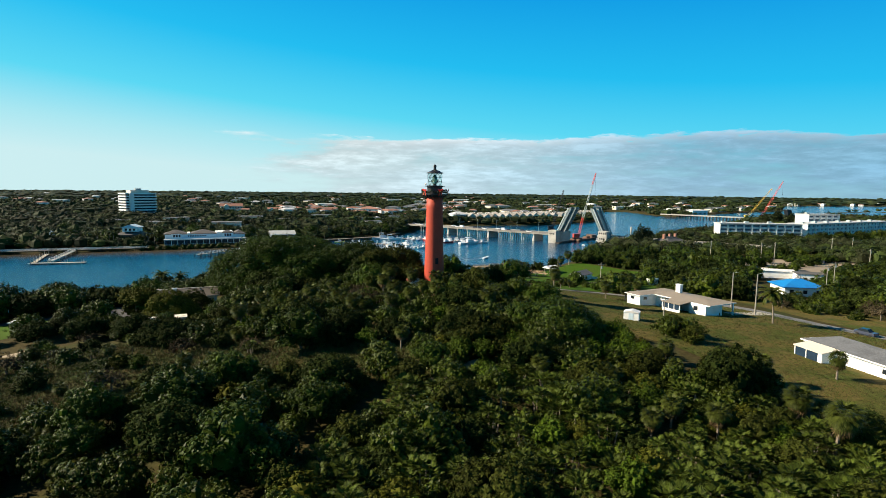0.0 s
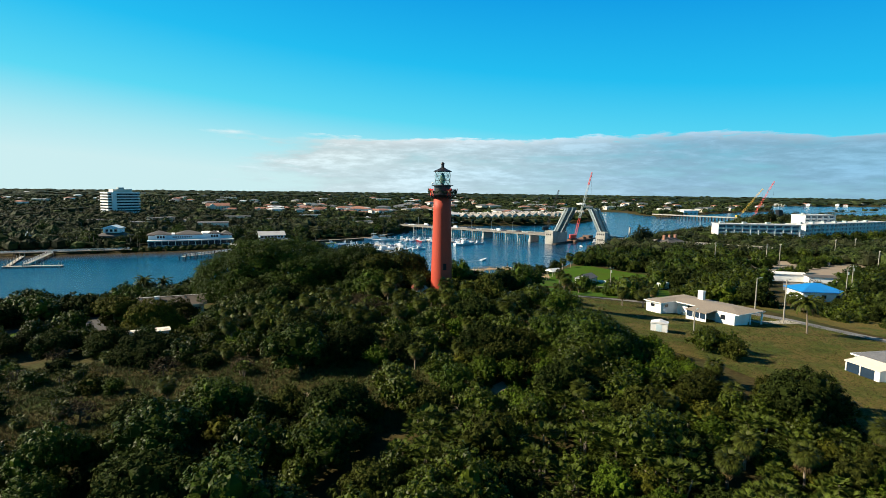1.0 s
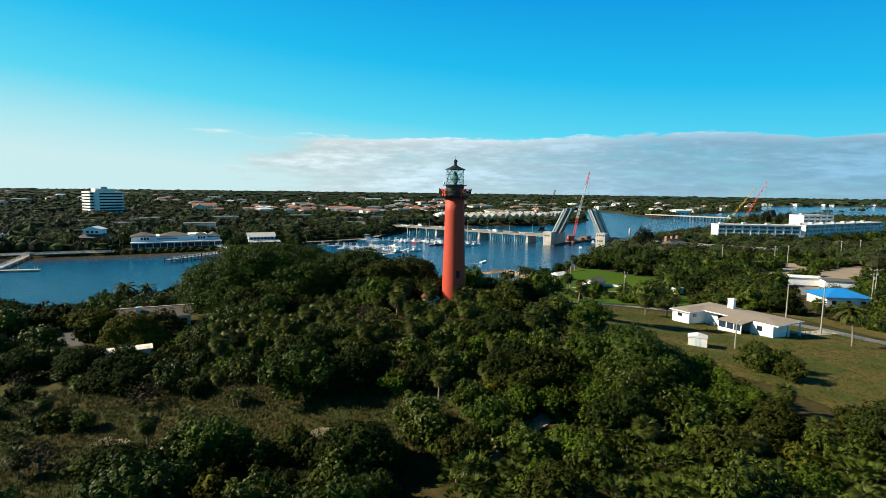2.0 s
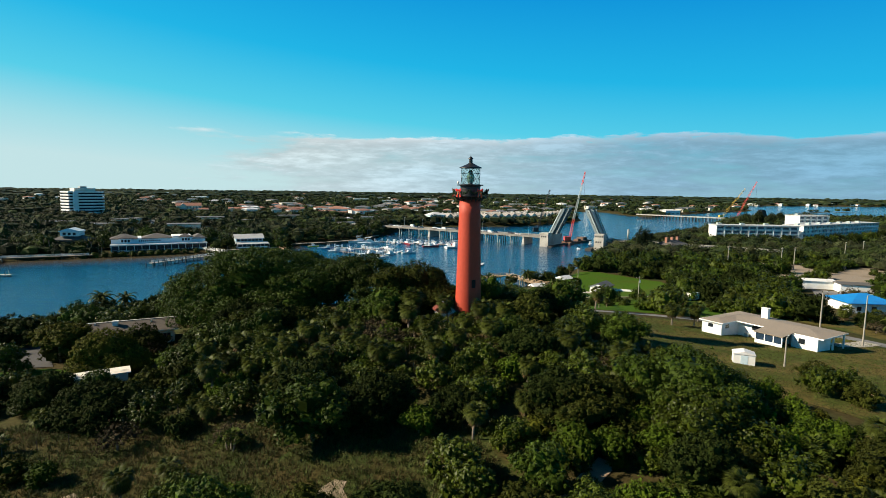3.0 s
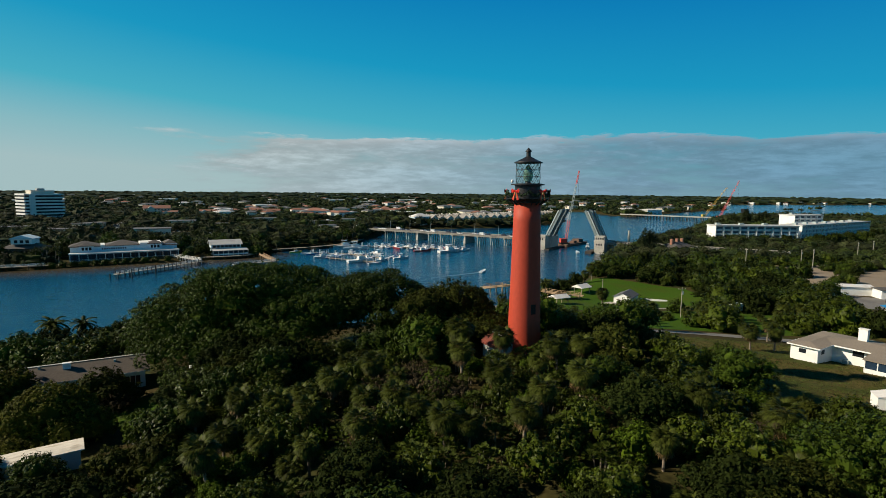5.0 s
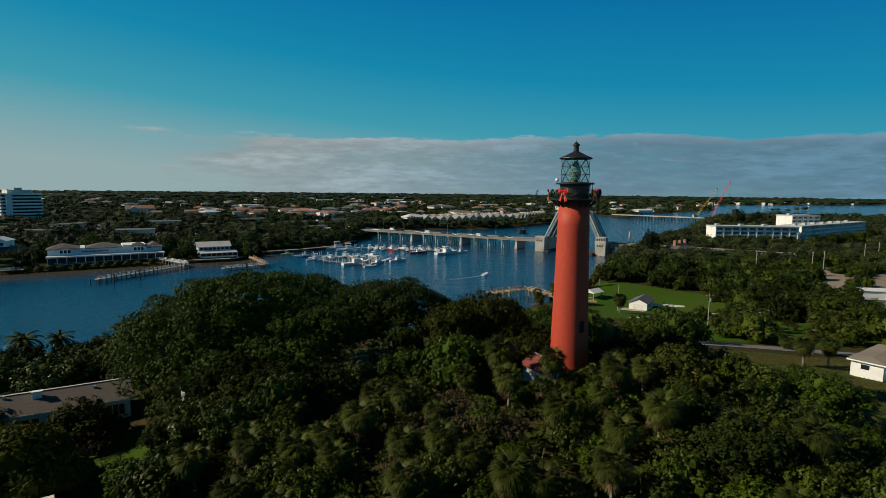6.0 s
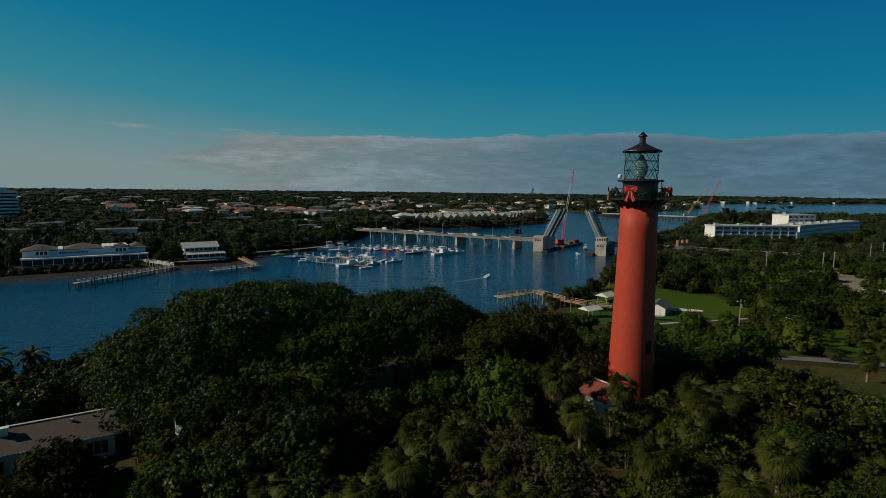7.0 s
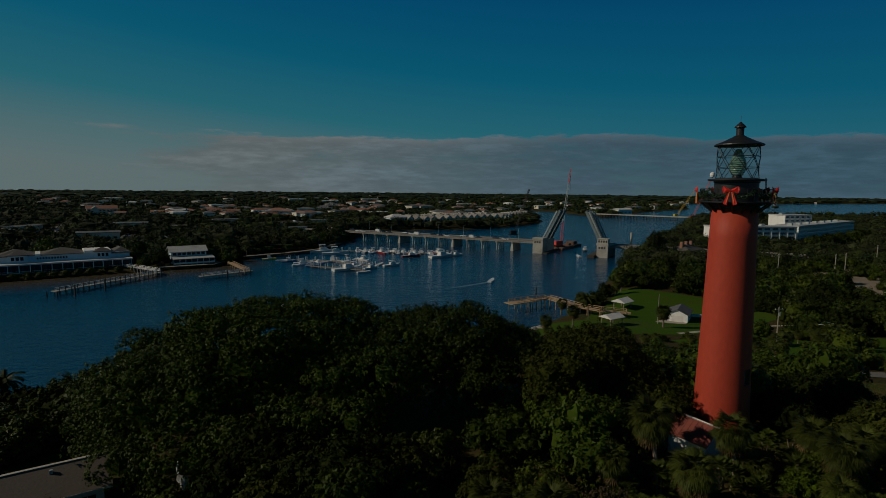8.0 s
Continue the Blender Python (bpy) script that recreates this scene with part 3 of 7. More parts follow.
def leaf_quads(points, normals, size):
    """One small leaf spray (a pointed blade) at every point."""
    n = len(points)
    t = np.cross(normals, unit(n))
    t /= np.linalg.norm(t, axis=1, keepdims=True) + 1e-9
    b = np.cross(normals, t)
    s = (size * rng.uniform(0.55, 1.4, n))[:, None]
    v = np.stack([points - t * s * 0.8 - b * s * 0.6, points - t * s * 0.6 + b * s * 0.65, points + t * s * 1.1 + normals * s * 0.2], 1)
    return v.reshape(-1, 3), np.arange(3 * n).reshape(-1, 3)


def ball(n_ring=3, n_seg=7):
    v = [(0, 0, 1)] + [(math.sin(a) * math.cos(b), math.sin(a) * math.sin(b), math.cos(a)) for a in (math.pi * (i + 1) / (n_ring + 1) for i in range(n_ring)) for b in (2 * math.pi * j / n_seg for j in range(n_seg))] + [(0, 0, -1)]
    f = []
    for j in range(n_seg):
        k = (j + 1) % n_seg
        f.append((0, 1 + j, 1 + k, 1 + k))
        for i in range(n_ring - 1):
            f.append((1 + i * n_seg + j, 1 + (i + 1) * n_seg + j, 1 + (i + 1) * n_seg + k, 1 + i * n_seg + k))
        f.append((1 + (n_ring - 1) * n_seg + j, len(v) - 1, 1 + (n_ring - 1) * n_seg + k, 1 + (n_ring - 1) * n_seg + k))
    return np.array(v), f


BALL_V, BALL_F = ball(3, 6)
KNOB_V, KNOB_F = ball(2, 5)


def crown_mesh(name, lobes, count, size, material, core=0.8, bottom=-0.55, ragged=0.12, tuft=12):
    """A crown: tufts of leaves over the outsides of overlapping lobes, round a dark core."""
    lobes = np.array(lobes, float)
    c, r = lobes[:, :3], lobes[:, 3:]
    w = r[:, 0] * r[:, 1] + r[:, 0] * r[:, 2]
    n = count // tuft * 3
    pick = rng.choice(len(lobes), n, p=w / w.sum())
    d = unit(n)
    d[:, 2] = np.where(d[:, 2] < bottom, -d[:, 2], d[:, 2])
    p = c[pick] + d * r[pick] * rng.normal(0.97, ragged, (n, 1))
    inside = np.zeros(len(p), bool)
    for k in range(len(lobes)):
        inside |= (np.linalg.norm((p - c[k]) / r[k], axis=1) < 0.8) & (pick != k)
    keep = np.repeat(np.nonzero(~inside)[0][:count // tuft], tuft)
    spread = unit(len(keep))
    spread += d[keep] * 0.35
    reach = size * 2.3 * rng.uniform(0.35, 1.0, (len(keep), 1))
    p, keep = p[keep] + spread * reach, np.arange(len(keep))
    nrm = 0.55 * np.repeat(d[~inside][:count // tuft], tuft, axis=0) + spread + 0.5 * unit(len(keep)) + np.array([0, 0, 0.2])
    nrm /= np.linalg.norm(nrm, axis=1, keepdims=True)
    v, f = leaf_quads(p[keep], nrm, size)
    vs, fs, o = [v], list(map(tuple, f)), len(v)
    for k in range(len(lobes)):
        lv, lf = (BALL_V, BALL_F) if k == 0 else (KNOB_V, KNOB_F)
        bv = lv * r[k] * core * rng.uniform(0.84, 1.06, (len(lv), 1)) + c[k]
        vs.append(bv)
        fs += [tuple(dict.fromkeys(i + o for i in q)) for q in lf]
        o += len(bv)
    me = bpy.data.meshes.new(name)
    me.from_pydata(np.concatenate(vs).tolist(), [], fs)
    me.materials.append(material)
    me.update()
    return me


def limbs(trunk_h, lobes, r0):
    s = Shape()
    fork = Vector((0, 0, trunk_h * 0.55))
    s.tube((0, 0, -0.6), fork, r0, r0 * 0.75, 8)
    for lobe in lobes[: 6]:
        s.tube(fork, Vector(lobe[:3]) * 0.85 + Vector((0, 0, 0.1 * trunk_h)), r0 * 0.55, r0 * 0.15, 6)
    return s


def knobs(lobes, each, share=0.42, out=0.76):
    """Smaller heads that stand out of the larger lobes' upper sides."""
    more = []
    for x, y, z, rx, ry, rz in lobes:
        for i in range(each):
            a, e = 2.399963 * i + rng.uniform(0, 1), math.asin(rng.uniform(-0.25, 0.95))
            d = (math.cos(a) * math.cos(e), math.sin(a) * math.cos(e), math.sin(e))
            q = share * rng.uniform(0.75, 1.2)
            more.append((x + d[0] * rx * out, y + d[1] * ry * out, z + d[2] * rz * out, rx * q, ry * q, rz * q))
    return lobes + more


def broadleaf(label, material, radius, tall, count, size, lobes_n=7, flat=0.75, core=0.8, name="tree", ragged=0.12, each=4):
    """A tree with a rounded crown of several lobes; its top stands `tall` over the base."""
    lobes = [(0, 0, tall - radius * flat * 0.75, radius * 0.62, radius * 0.62, radius * flat * 0.72)]
    for i in range(lobes_n):
        a = 2 * math.pi * (i + rng.uniform(-0.3, 0.3)) / lobes_n
        k = rng.uniform(0.4, 0.8) * radius
        rr = rng.uniform(0.26, 0.5) * radius
        lobes.append((k * math.cos(a), k * math.sin(a), tall - radius * flat * rng.uniform(0.6, 1.35), rr * rng.uniform(0.85, 1.2), rr * rng.uniform(0.85, 1.2), rr * flat * rng.uniform(0.8, 1.2)))
    ob = thing(name, label, "bush" if name in ("bush", "shrub") else "tree")
    part("trunk", limbs(tall, lobes[1:], max(0.08, radius * 0.055)), BARK, ob)
    if each:
        lobes = knobs(lobes, each)
    part("crown", crown_mesh("crown", lobes, count, size, material, core, ragged=ragged), material, ob)
    return ob


def fan(origin, out, up, length, blades, spread, droop, width):
    """The blades of one fan-shaped frond."""
    v, f = [], []
    side = out.cross(up).normalized()
    for i in range(blades):
        a = spread * ((i + 0.5) / blades - 0.5) * 2
        d = (out * math.cos(a) + side * math.sin(a)).normalized()
        l = length * (1 - 0.25 * abs(a) / max(spread, 0.01)) * rng.uniform(0.85, 1.1)
        w = side * math.cos(a) - out * math.sin(a)
        mid = origin + d * l * 0.55 - up * droop * l * 0.12
        tip = origin + d * l - up * droop * l * rng.uniform(0.35, 0.6)
        o = len(v)
        v += [origin, mid + w * width, tip, mid - w * width]
        f.append((o, o + 1, o + 2, o + 3))
    return v, f


def fronds(centre, count, petiole, blade, blades, lowest, highest, width, droop=0.8, spread=1.5):
    s = Shape()
    for i in range(count):
        az = 2.399963 * i + rng.uniform(-0.3, 0.3)
        el = math.asin(lowest + (highest - lowest) * (i + 0.5) / count)
        out = Vector((math.cos(az) * math.cos(el), math.sin(az) * math.cos(el), math.sin(el)))
        side = out.cross(Vector((0, 0, 1)))
        side = side.normalized() if side.length > 0.05 else Vector((1, 0, 0))
        up = side.cross(out).normalized()
        tip = Vector(centre) + out * petiole * rng.uniform(0.85, 1.15) - Vector((0, 0, 0.1 * petiole))
        s.add([Vector(centre) - side * 0.025, Vector(centre) + side * 0.025, tip], [(0, 1, 2)])
        v, f = fan(tip, (out - up * 0.15).normalized(), up, blade * rng.uniform(0.85, 1.15), blades, spread, droop, width)
        s.add(v, f)
    return s


def sabal(label, tall, count=30, skirt=8):
    ob = thing("palm_tree", label, "palm")
    s = Shape()
    bend = rng.uniform(-0.25, 0.25, 2)
    for k in range(4):
        a, b = k / 4, (k + 1) / 4
        s.tube((bend[0] * a * a * 2, bend[1] * a * a * 2, tall * a - 0.5 * (k == 0)), (bend[0] * b * b * 2, bend[1] * b * b * 2, tall * b), 0.2 - 0.02 * k, 0.18 - 0.02 * k, 8)
    part("trunk", s, PALMBARK, ob)
    head = (bend[0] * 2, bend[1] * 2, tall)
    part("crown", fronds(head, count, 0.95, 0.95, 13, -0.85, 0.98, 0.05, 1.05, 1.35), PALM, ob)
    if skirt:
        part("dead_fronds", fronds((head[0], head[1], tall - 0.2), skirt, 0.9, 1.15, 8, -0.98, -0.62, 0.065, 0.3, 0.9), DEADLEAF, ob, "dry brown hanging fronds")
    return ob


def palmetto(label, count=16, size=1.0):
    ob = thing("palmetto", label, "palm shrub")
    s, stems = Shape(), Shape()
    for k in range(8):
        a, d = 2.4 * k + 0.5, 0.62 * size * math.sqrt(k)
        c = (d * math.cos(a), d * math.sin(a), size * (2.1 - 0.16 * k + rng.uniform(-0.3, 0.3)))
        if k < 4:
            stems.tube((0.6 * c[0], 0.6 * c[1], -0.5), c, 0.11, 0.08, 5)
        s2 = fronds(c, count, 0.55 * size, 0.62 * size, 8, 0.25, 0.99, 0.045, 0.2, 0.9)
        s.add(s2.v, s2.f)
    part("fronds", s, PALMETTO, ob)
    part("stem", stems, PALMBARK, ob)
    return ob


def coconut(label, tall, count=26, length=3.7):
    ob = thing("palm_tree", label, "palm")
    s = Shape()
    for k in range(4):
        a, b = k / 4, (k + 1) / 4
        s.tube((0.7 * a * a, 0, tall * a - 0.5 * (k == 0)), (0.7 * b * b, 0, tall * b), 0.2 - 0.025 * k, 0.175 - 0.025 * k, 8)
    part("trunk", s, PALMBARK, ob)
    c = Shape()
    for i in range(count):
        az, el = 2.4 * i, math.radians(70 - 95 * (i + 0.5) / count)
        o = Vector((0.7, 0, tall))
        prev, pts = o, []
        for k in range(7):
            e = el - 0.22 * k
            prev = prev + Vector((math.cos(az) * math.cos(e), math.sin(az) * math.cos(e), math.sin(e))) * length / 7
            pts.append(prev)
        side = Vector((-math.sin(az), math.cos(az), 0))
        for a, b in zip([o] + pts, pts):
            for sg in (-1, 1):
                for u in (0.12, 0.37, 0.62, 0.87):
                    p = a.lerp(b, u)
                    d = (b - a).normalized()
                    tip = p + (side * sg * 0.75 + d * 0.35 - Vector((0, 0, 0.35))).normalized() * rng.uniform(0.6, 0.9)
                    c.add([p - d * 0.1, p + d * 0.13, tip], [(0, 1, 2)])
    part("crown", c, PALM, ob)
    return ob


def scatter(kinds, spots, group, vary=(0.8, 1.25), sink=0.0):
    """Sets the kinds out over the spots (x, y[, scale[, turn]]); the first of each kind is the prototype."""
    used = set()
    for n, spot in enumerate(spots):
        x, y = spot[:2]
        k = kinds[int(rng.integers(len(kinds)))] if len(kinds) > 1 else kinds[0]
        s = spot[2] if len(spot) > 2 else rng.uniform(*vary)
        m = pose(x, y, gz(x, y) - sink, 0, 0, rng.uniform(0, 360))
        if k.name in used or k.get("placed"):
            copy_thing(k, m @ Matrix.Diagonal((s * rng.uniform(0.92, 1.08), s * rng.uniform(0.92, 1.08), s, 1)))
        else:
            k.matrix_basis = m
            k["placed"] = 1
            k["group"] = group
        used.add(k.name)


def in_poly(x, y, poly):
    return signed(np.array([x], float), np.array([y], float), poly)[0] > 0


def fill(poly, gap, avoid=(), seed=1, tries=9000):
    """Spots spread over the polygon, at least `gap` apart, clear of the circles in avoid."""
    r = np.random.default_rng(seed)
    p = np.array(poly)
    got = []
    cand = r.uniform(p.min(0), p.max(0), (tries, 2))
    cand = cand[signed(cand[:, 0], cand[:, 1], poly) > 0]
    grid = {}
    for x, y in cand:
        if any((x - ax) ** 2 + (y - ay) ** 2 < ar * ar for ax, ay, ar in avoid):
            continue
        i, j = int(x // gap), int(y // gap)
        if all((x - a) ** 2 + (y - b) ** 2 > gap * gap for di in (-1, 0, 1) for dj in (-1, 0, 1) for a, b in grid.get((i + di, j + dj), ())):
            grid.setdefault((i, j), []).append((x, y))
            got.append((float(x), float(y)))
    return got


HAMMOCK = [(-60, 34), (62, 34), (60, 50), (52, 74), (40, 96), (32, 112), (27, 124), (25, 146), (20, 162), (4, 172), (-10, 166), (-14, 152), (-26, 152), (-56, 146), (-52, 120), (-34, 112), (-30, 100), (-34, 84), (-44, 76), (-56, 68), (-72, 56)]
CLEAR = [(35, 108, 6), (37, 114, 5), (39.5, 120, 5), (-50, 93, 8), (-57, 101, 6), (-45, 100, 5), (-18, 89, 6), (-28, 93, 6), (-12, 95, 4), (-6, 90, 4), (-9, 93, 4), (-8.8, 142.6, 4.2), (-11, 140, 2.4), (43, 119, 6), (44, 123, 6), (46, 130, 5), (-61, 158, 4), (-63, 147, 6), (-58, 150, 4), (-57, 145, 3), (-23.5, 88, 3), (-3, 147, 5), (-11, 141, 3.5), (0, 86, 2), (44, 128, 9), (38, 120, 4), (52, 126, 6), (-24, 92, 4)]

# big rubber figs that spread over the slope between the tower and the river
fig = thing("fig_tree", "huge spreading fig tree with glossy dark green leaves", "tree", (-51, 169, gz(-51, 169)))
FIG = [(0, 0, 11.5, 13, 11, 7.2), (-11, -5, 7.5, 9.5, 9, 6.5), (9, -6, 9.5, 10, 9, 6.2), (-17, 2, 5.0, 7.5, 8, 5.5), (4, 6, 12, 11, 9, 6.2), (-6, -11, 4.5, 8, 6.5, 5.5), (6, -11, 6.0, 8.5, 6.5, 5.5), (-3, -4, 13, 9, 8, 6.0), (14, 2, 10, 8, 8, 6), (-12, 6, 8.5, 9, 8, 6)]
FIG += [(x + rx * 0.8 * math.cos(k) * math.sin(1.2), y + ry * 0.8 * math.sin(k) * math.sin(1.2), z + rz * 0.55 * math.cos(2.3 * k), 3.2, 3.2, 2.6) for x, y, z, rx, ry, rz in FIG[:10] for k in (0.4, 1.6, 2.9, 4.1, 5.3)]
part("trunk", limbs(9, FIG, 0.9), BARK, fig)
FIG = [tuple(v * (0.93 if k > 2 else 1) for k, v in enumerate(l)) for l in FIG]
FIG = FIG + knobs(FIG[:10], 34, 0.17, 0.99)[10:]
part("crown", crown_mesh("crown", FIG, 180000, 0.15, FICUS, 0.52, ragged=0.1, tuft=9), FICUS, fig)
fig2 = thing("fig_tree", "broad dark fig tree beside a larger one", "tree", (-27, 169, gz(-27, 169)))
FIG2 = [(0, 0, 8.4, 8.5, 8, 5.5), (-7, -3, 7.0, 7, 6.5, 5), (6, -2, 6.4, 6.5, 6, 4.8), (2, -6, 4.6, 6.5, 5.5, 5), (-4, 4, 8.0, 7, 7, 5)]
part("trunk", limbs(6, FIG2, 0.6), BARK, fig2)
part("crown", crown_mesh("crown", knobs(FIG2, 26, 0.2, 0.97), 75000, 0.15, FICUS, 0.52, ragged=0.1, tuft=9), FICUS, fig2)

hammock = broadleaf("broad olive-green hammock tree beside the lighthouse", OLIVE, 8.4, 11.6, 26000, 0.16, 12, 0.75, 0.76, "hammock_tree", 0.1, 7)
hammock.matrix_basis = pose(-14, 154, gz(-14, 154), 0, 0, 40)
for label, leaf_paint, radius, tall, count, size, flat, core, ragged, x, y, turn, nm in (
        ("half-bare olive tree with pale branches", OLIVE, 7.4, 5.6, 15000, 0.15, 0.62, 0.6, 0.16, 7, 100.5, 20, "hammock_tree"),
        ("wide dark green oak above the yard", FICUS, 8.8, 8.6, 24000, 0.16, 0.72, 0.76, 0.1, 21, 104, 75, "oak_tree"),
        ("broad green tree with loose leaves", GRAPE, 7.2, 6.4, 17000, 0.17, 0.72, 0.7, 0.14, 18.5, 96, 130, "hammock_tree"),
        ("round yellow-green tree beside the trailer", OCHRE, 6.4, 8.4, 17000, 0.16, 0.85, 0.78, 0.08, -69.5, 135, 200, "round_tree"),
        ("flat-topped olive tree on a bare trunk", OCHRE, 4.8, 7.6, 7000, 0.17, 0.5, 0.7, 0.1, -84.5, 146, 10, "umbrella_tree"),
        ("wide grey-green mound of small leaves before the trailer", OAK, 6.4, 5.0, 13000, 0.15, 0.62, 0.78, 0.09, -59.5, 112.5, 50, "bush"),
        ("broad dark tree on the shore", FICUS, 8.4, 8.6, 9000, 0.26, 0.8, 0.78, 0.1, -131, 178, 0, "shore_tree")):
    own = broadleaf(label, leaf_paint, radius, tall, count, size, 12, flat, core, nm, ragged, 6)
    own["category"] = "bush" if nm == "bush" else "tree"
    own.matrix_basis = pose(x, y, gz(x, y), 0, 0, turn)
oaks = [broadleaf("dense dark grey-green oak with small leaves", OAK, 4.6, 6.2, 6200, 0.155, 10, 0.8, 0.74, "oak_tree", 0.1, 5), broadleaf("low rounded grey-green oak", OLIVE, 3.8, 4.9, 4600, 0.15, 8, 0.85, 0.74, "oak_tree", 0.1, 5), broadleaf("dark evergreen hammock tree", FICUS, 4.0, 6.4, 4800, 0.16, 9, 0.95, 0.7, "hammock_tree", 0.13, 5)]
grapes = [broadleaf("sea grape with round glossy green leaves", GRAPE, 3.4, 4.8, 3000, 0.19, 9, 0.95, 0.62, "sea_grape_tree", 0.16, 5), broadleaf("loose leafy green hammock tree", GRAPE, 3.0, 5.2, 2700, 0.17, 8, 1.1, 0.55, "hammock_tree", 0.2, 5)]
brights = [broadleaf("fresh bright green bushy tree", BRIGHT, 2.6, 3.7, 2300, 0.14, 8, 1.0, 0.7, "shrub", 0.13, 5), broadleaf("rounded bush with yellow-green leaves", OCHRE, 2.8, 3.6, 2600, 0.14, 9, 0.9, 0.74, "shrub", 0.09, 5)]
browns = [broadleaf("half-bare brown twiggy bush", BROWNBUSH, 3.2, 4.2, 1700, 0.11, 8, 0.85, 0.35, "shrub", 0.3)]
bushes = [broadleaf("low dark green bush", GRAPE, 2.4, 2.7, 1500, 0.16, 8, 0.9, 0.7, "bush", 0.14, 4), broadleaf("low grey-green bush with small leaves", OAK, 2.6, 2.8, 1700, 0.14, 8, 0.85, 0.76, "bush", 0.1, 4)]
far_oaks = [broadleaf("broad dark green evergreen tree", OAK, 4.4, 6.0, 1700, 0.26, 9, 0.8, 0.76, "evergreen_tree", 0.11, 3), broadleaf("tall dark green evergreen tree", FICUS, 4.0, 6.6, 1600, 0.26, 9, 0.95, 0.72, "evergreen_tree", 0.13, 3)]
far_grapes = [broadleaf("sea grape by the shore with round green leaves", GRAPE, 3.4, 4.8, 1400, 0.26, 8, 0.95, 0.68, "sea_grape_tree", 0.15, 3)]
sabals = [sabal("cabbage palm with a round head of fan fronds", 3.7, 84, 16), sabal("tall cabbage palm with dry lower fronds", 4.4, 80, 22), sabal("short cabbage palm among bushes", 2.1, 60, 5)]
palmettos = [palmetto("saw palmetto clump with fan fronds", 17, 1.1), palmetto("low saw palmetto with pale green fans", 18, 0.95), palmetto("spreading saw palmetto thicket", 18, 1.25)]

PALM_SPOTS = [(-0.2, 138.1, 1.05), (2.6, 135.8, 1.0), (-5.6, 130.5, 0.9), (6.5, 153.2, 1.15), (20.7, 166, 1.0), (-19.7, 139.5, 1.0), (-13.8, 158.3, 1.0),
              (-17.4, 115.6, 0.95), (-11.8, 114.5, 1.0), (-35.1, 124.2, 1.0), (-44.2, 127.9, 1.05), (-28.7, 125, 1.0), (-29.4, 118.5, 0.95), (-48.9, 127.5, 1.05), (-44, 121.5, 1.0), (-40.9, 136.7, 0.95), (-31.1, 137.5, 1.0), (-45, 133, 0.95), (-36.5, 130, 0.9), (-44, 115.5, 1.15), (-39.5, 119, 0.9), (-34, 116, 0.85), (-24.5, 131.5, 0.85), (-22.5, 120, 0.85),
              (11, 104.6, 1.0), (1.2, 110, 0.9), (14.2, 102.4, 0.85), (-8.2, 96.7, 0.8), (2.4, 96, 0.8), (48.3, 160.4, 1.1), (54.6, 161.4, 1.15), (62, 172.8, 0.95),
              (65.2, 196.7, 1.1), (59.3, 192.9, 1.05), (63.4, 191, 0.95), (94, 218.9, 1.15), (97.5, 215.9, 1.1), (105.8, 215.7, 1.15), (100.8, 212.5, 1.05),
              (50.8, 86, 1.0), (47.1, 71.8, 1.1), (46.7, 64.2, 1.25), (66, 90.2, 1.0), (29.2, 69.8, 0.9), (38.2, 93.1, 0.9), (25.1, 66, 0.85), (24.8, 78.8, 0.85), (33.6, 66.5, 0.85), (35.6, 83.7, 0.9), (14.4, 81.3, 0.85), (-55, 84, 0.75), (-44, 90, 0.8), (26, 112, 0.9)]
scatter(sabals[:1] + sabals[:2], PALM_SPOTS, "cabbage palms on the hill")
scatter(sabals[1:2], [(-14.2, 141, 1.3), (-8.0, 138.4, 1.1), (37, 181.4, 1.25), (-15.5, 133.5, 1.1), (-2.0, 133.0, 1.1)], "cabbage palms round the oil house")
scatter(sabals[:2], [(-2, 124, 1.15), (4, 120, 1.1), (9, 116, 1.15), (-8, 121, 1.05), (16, 112.5, 1.25), (-12, 126, 1.15), (-25, 124, 1.1), (-33, 131, 1.15), (-39, 126, 1.15), (-20, 116.5, 1.1), (-28, 134, 1.1), (9, 140, 1.05)], "cabbage palms standing out of the canopy")
taken = [(x, y, 2.5) for x, y, _ in PALM_SPOTS]
FRESH = [(2, 92), (36, 90), (33, 109), (8, 107)]
GLADE = [(-50, 108), (-6, 108), (4, 134), (4, 146), (-14, 146), (-30, 140), (-50, 140)]
front = fill([(-24, 34), (60, 34), (56, 70), (30, 84), (8, 84), (-8, 76)], 2.9, CLEAR + taken, 3)
fans = [s for s in front if rng.uniform() < 0.62]
scatter(palmettos, fans, "saw palmettos", (0.85, 1.3))
scatter(bushes + bushes + brights + grapes[1:] + oaks[1:2], [s for s in front if s not in fans], "thicket bushes", (0.8, 1.25))
scatter(bushes, [(x + 1.5, y + 1.4) for x, y in front[::6]], "thicket bushes", (0.55, 0.85))
tall_wood = [s for s in fill(HAMMOCK, 7.6, CLEAR + taken, 5) if (s[1] > 80 or s[0] < -16) and not in_poly(*s, GLADE) and not in_poly(*s, FRESH)]
scatter(oaks[:1] + oaks[2:] + oaks + grapes, tall_wood, "hammock trees", (0.7, 1.35))
scatter(oaks[:2], [(-49, 143.5, 1.25), (-50.5, 151, 1.3), (-53, 141, 1.15), (-43, 146, 1.15), (-37, 147, 1.0)], "oaks beside the fig")
taken += [(x, y, 3.0) for x, y in tall_wood]
low_wood = [s for s in fill(HAMMOCK, 4.6, CLEAR + taken, 6) if s[1] > 78 or s[0] < -14 or rng.uniform() < 0.15]
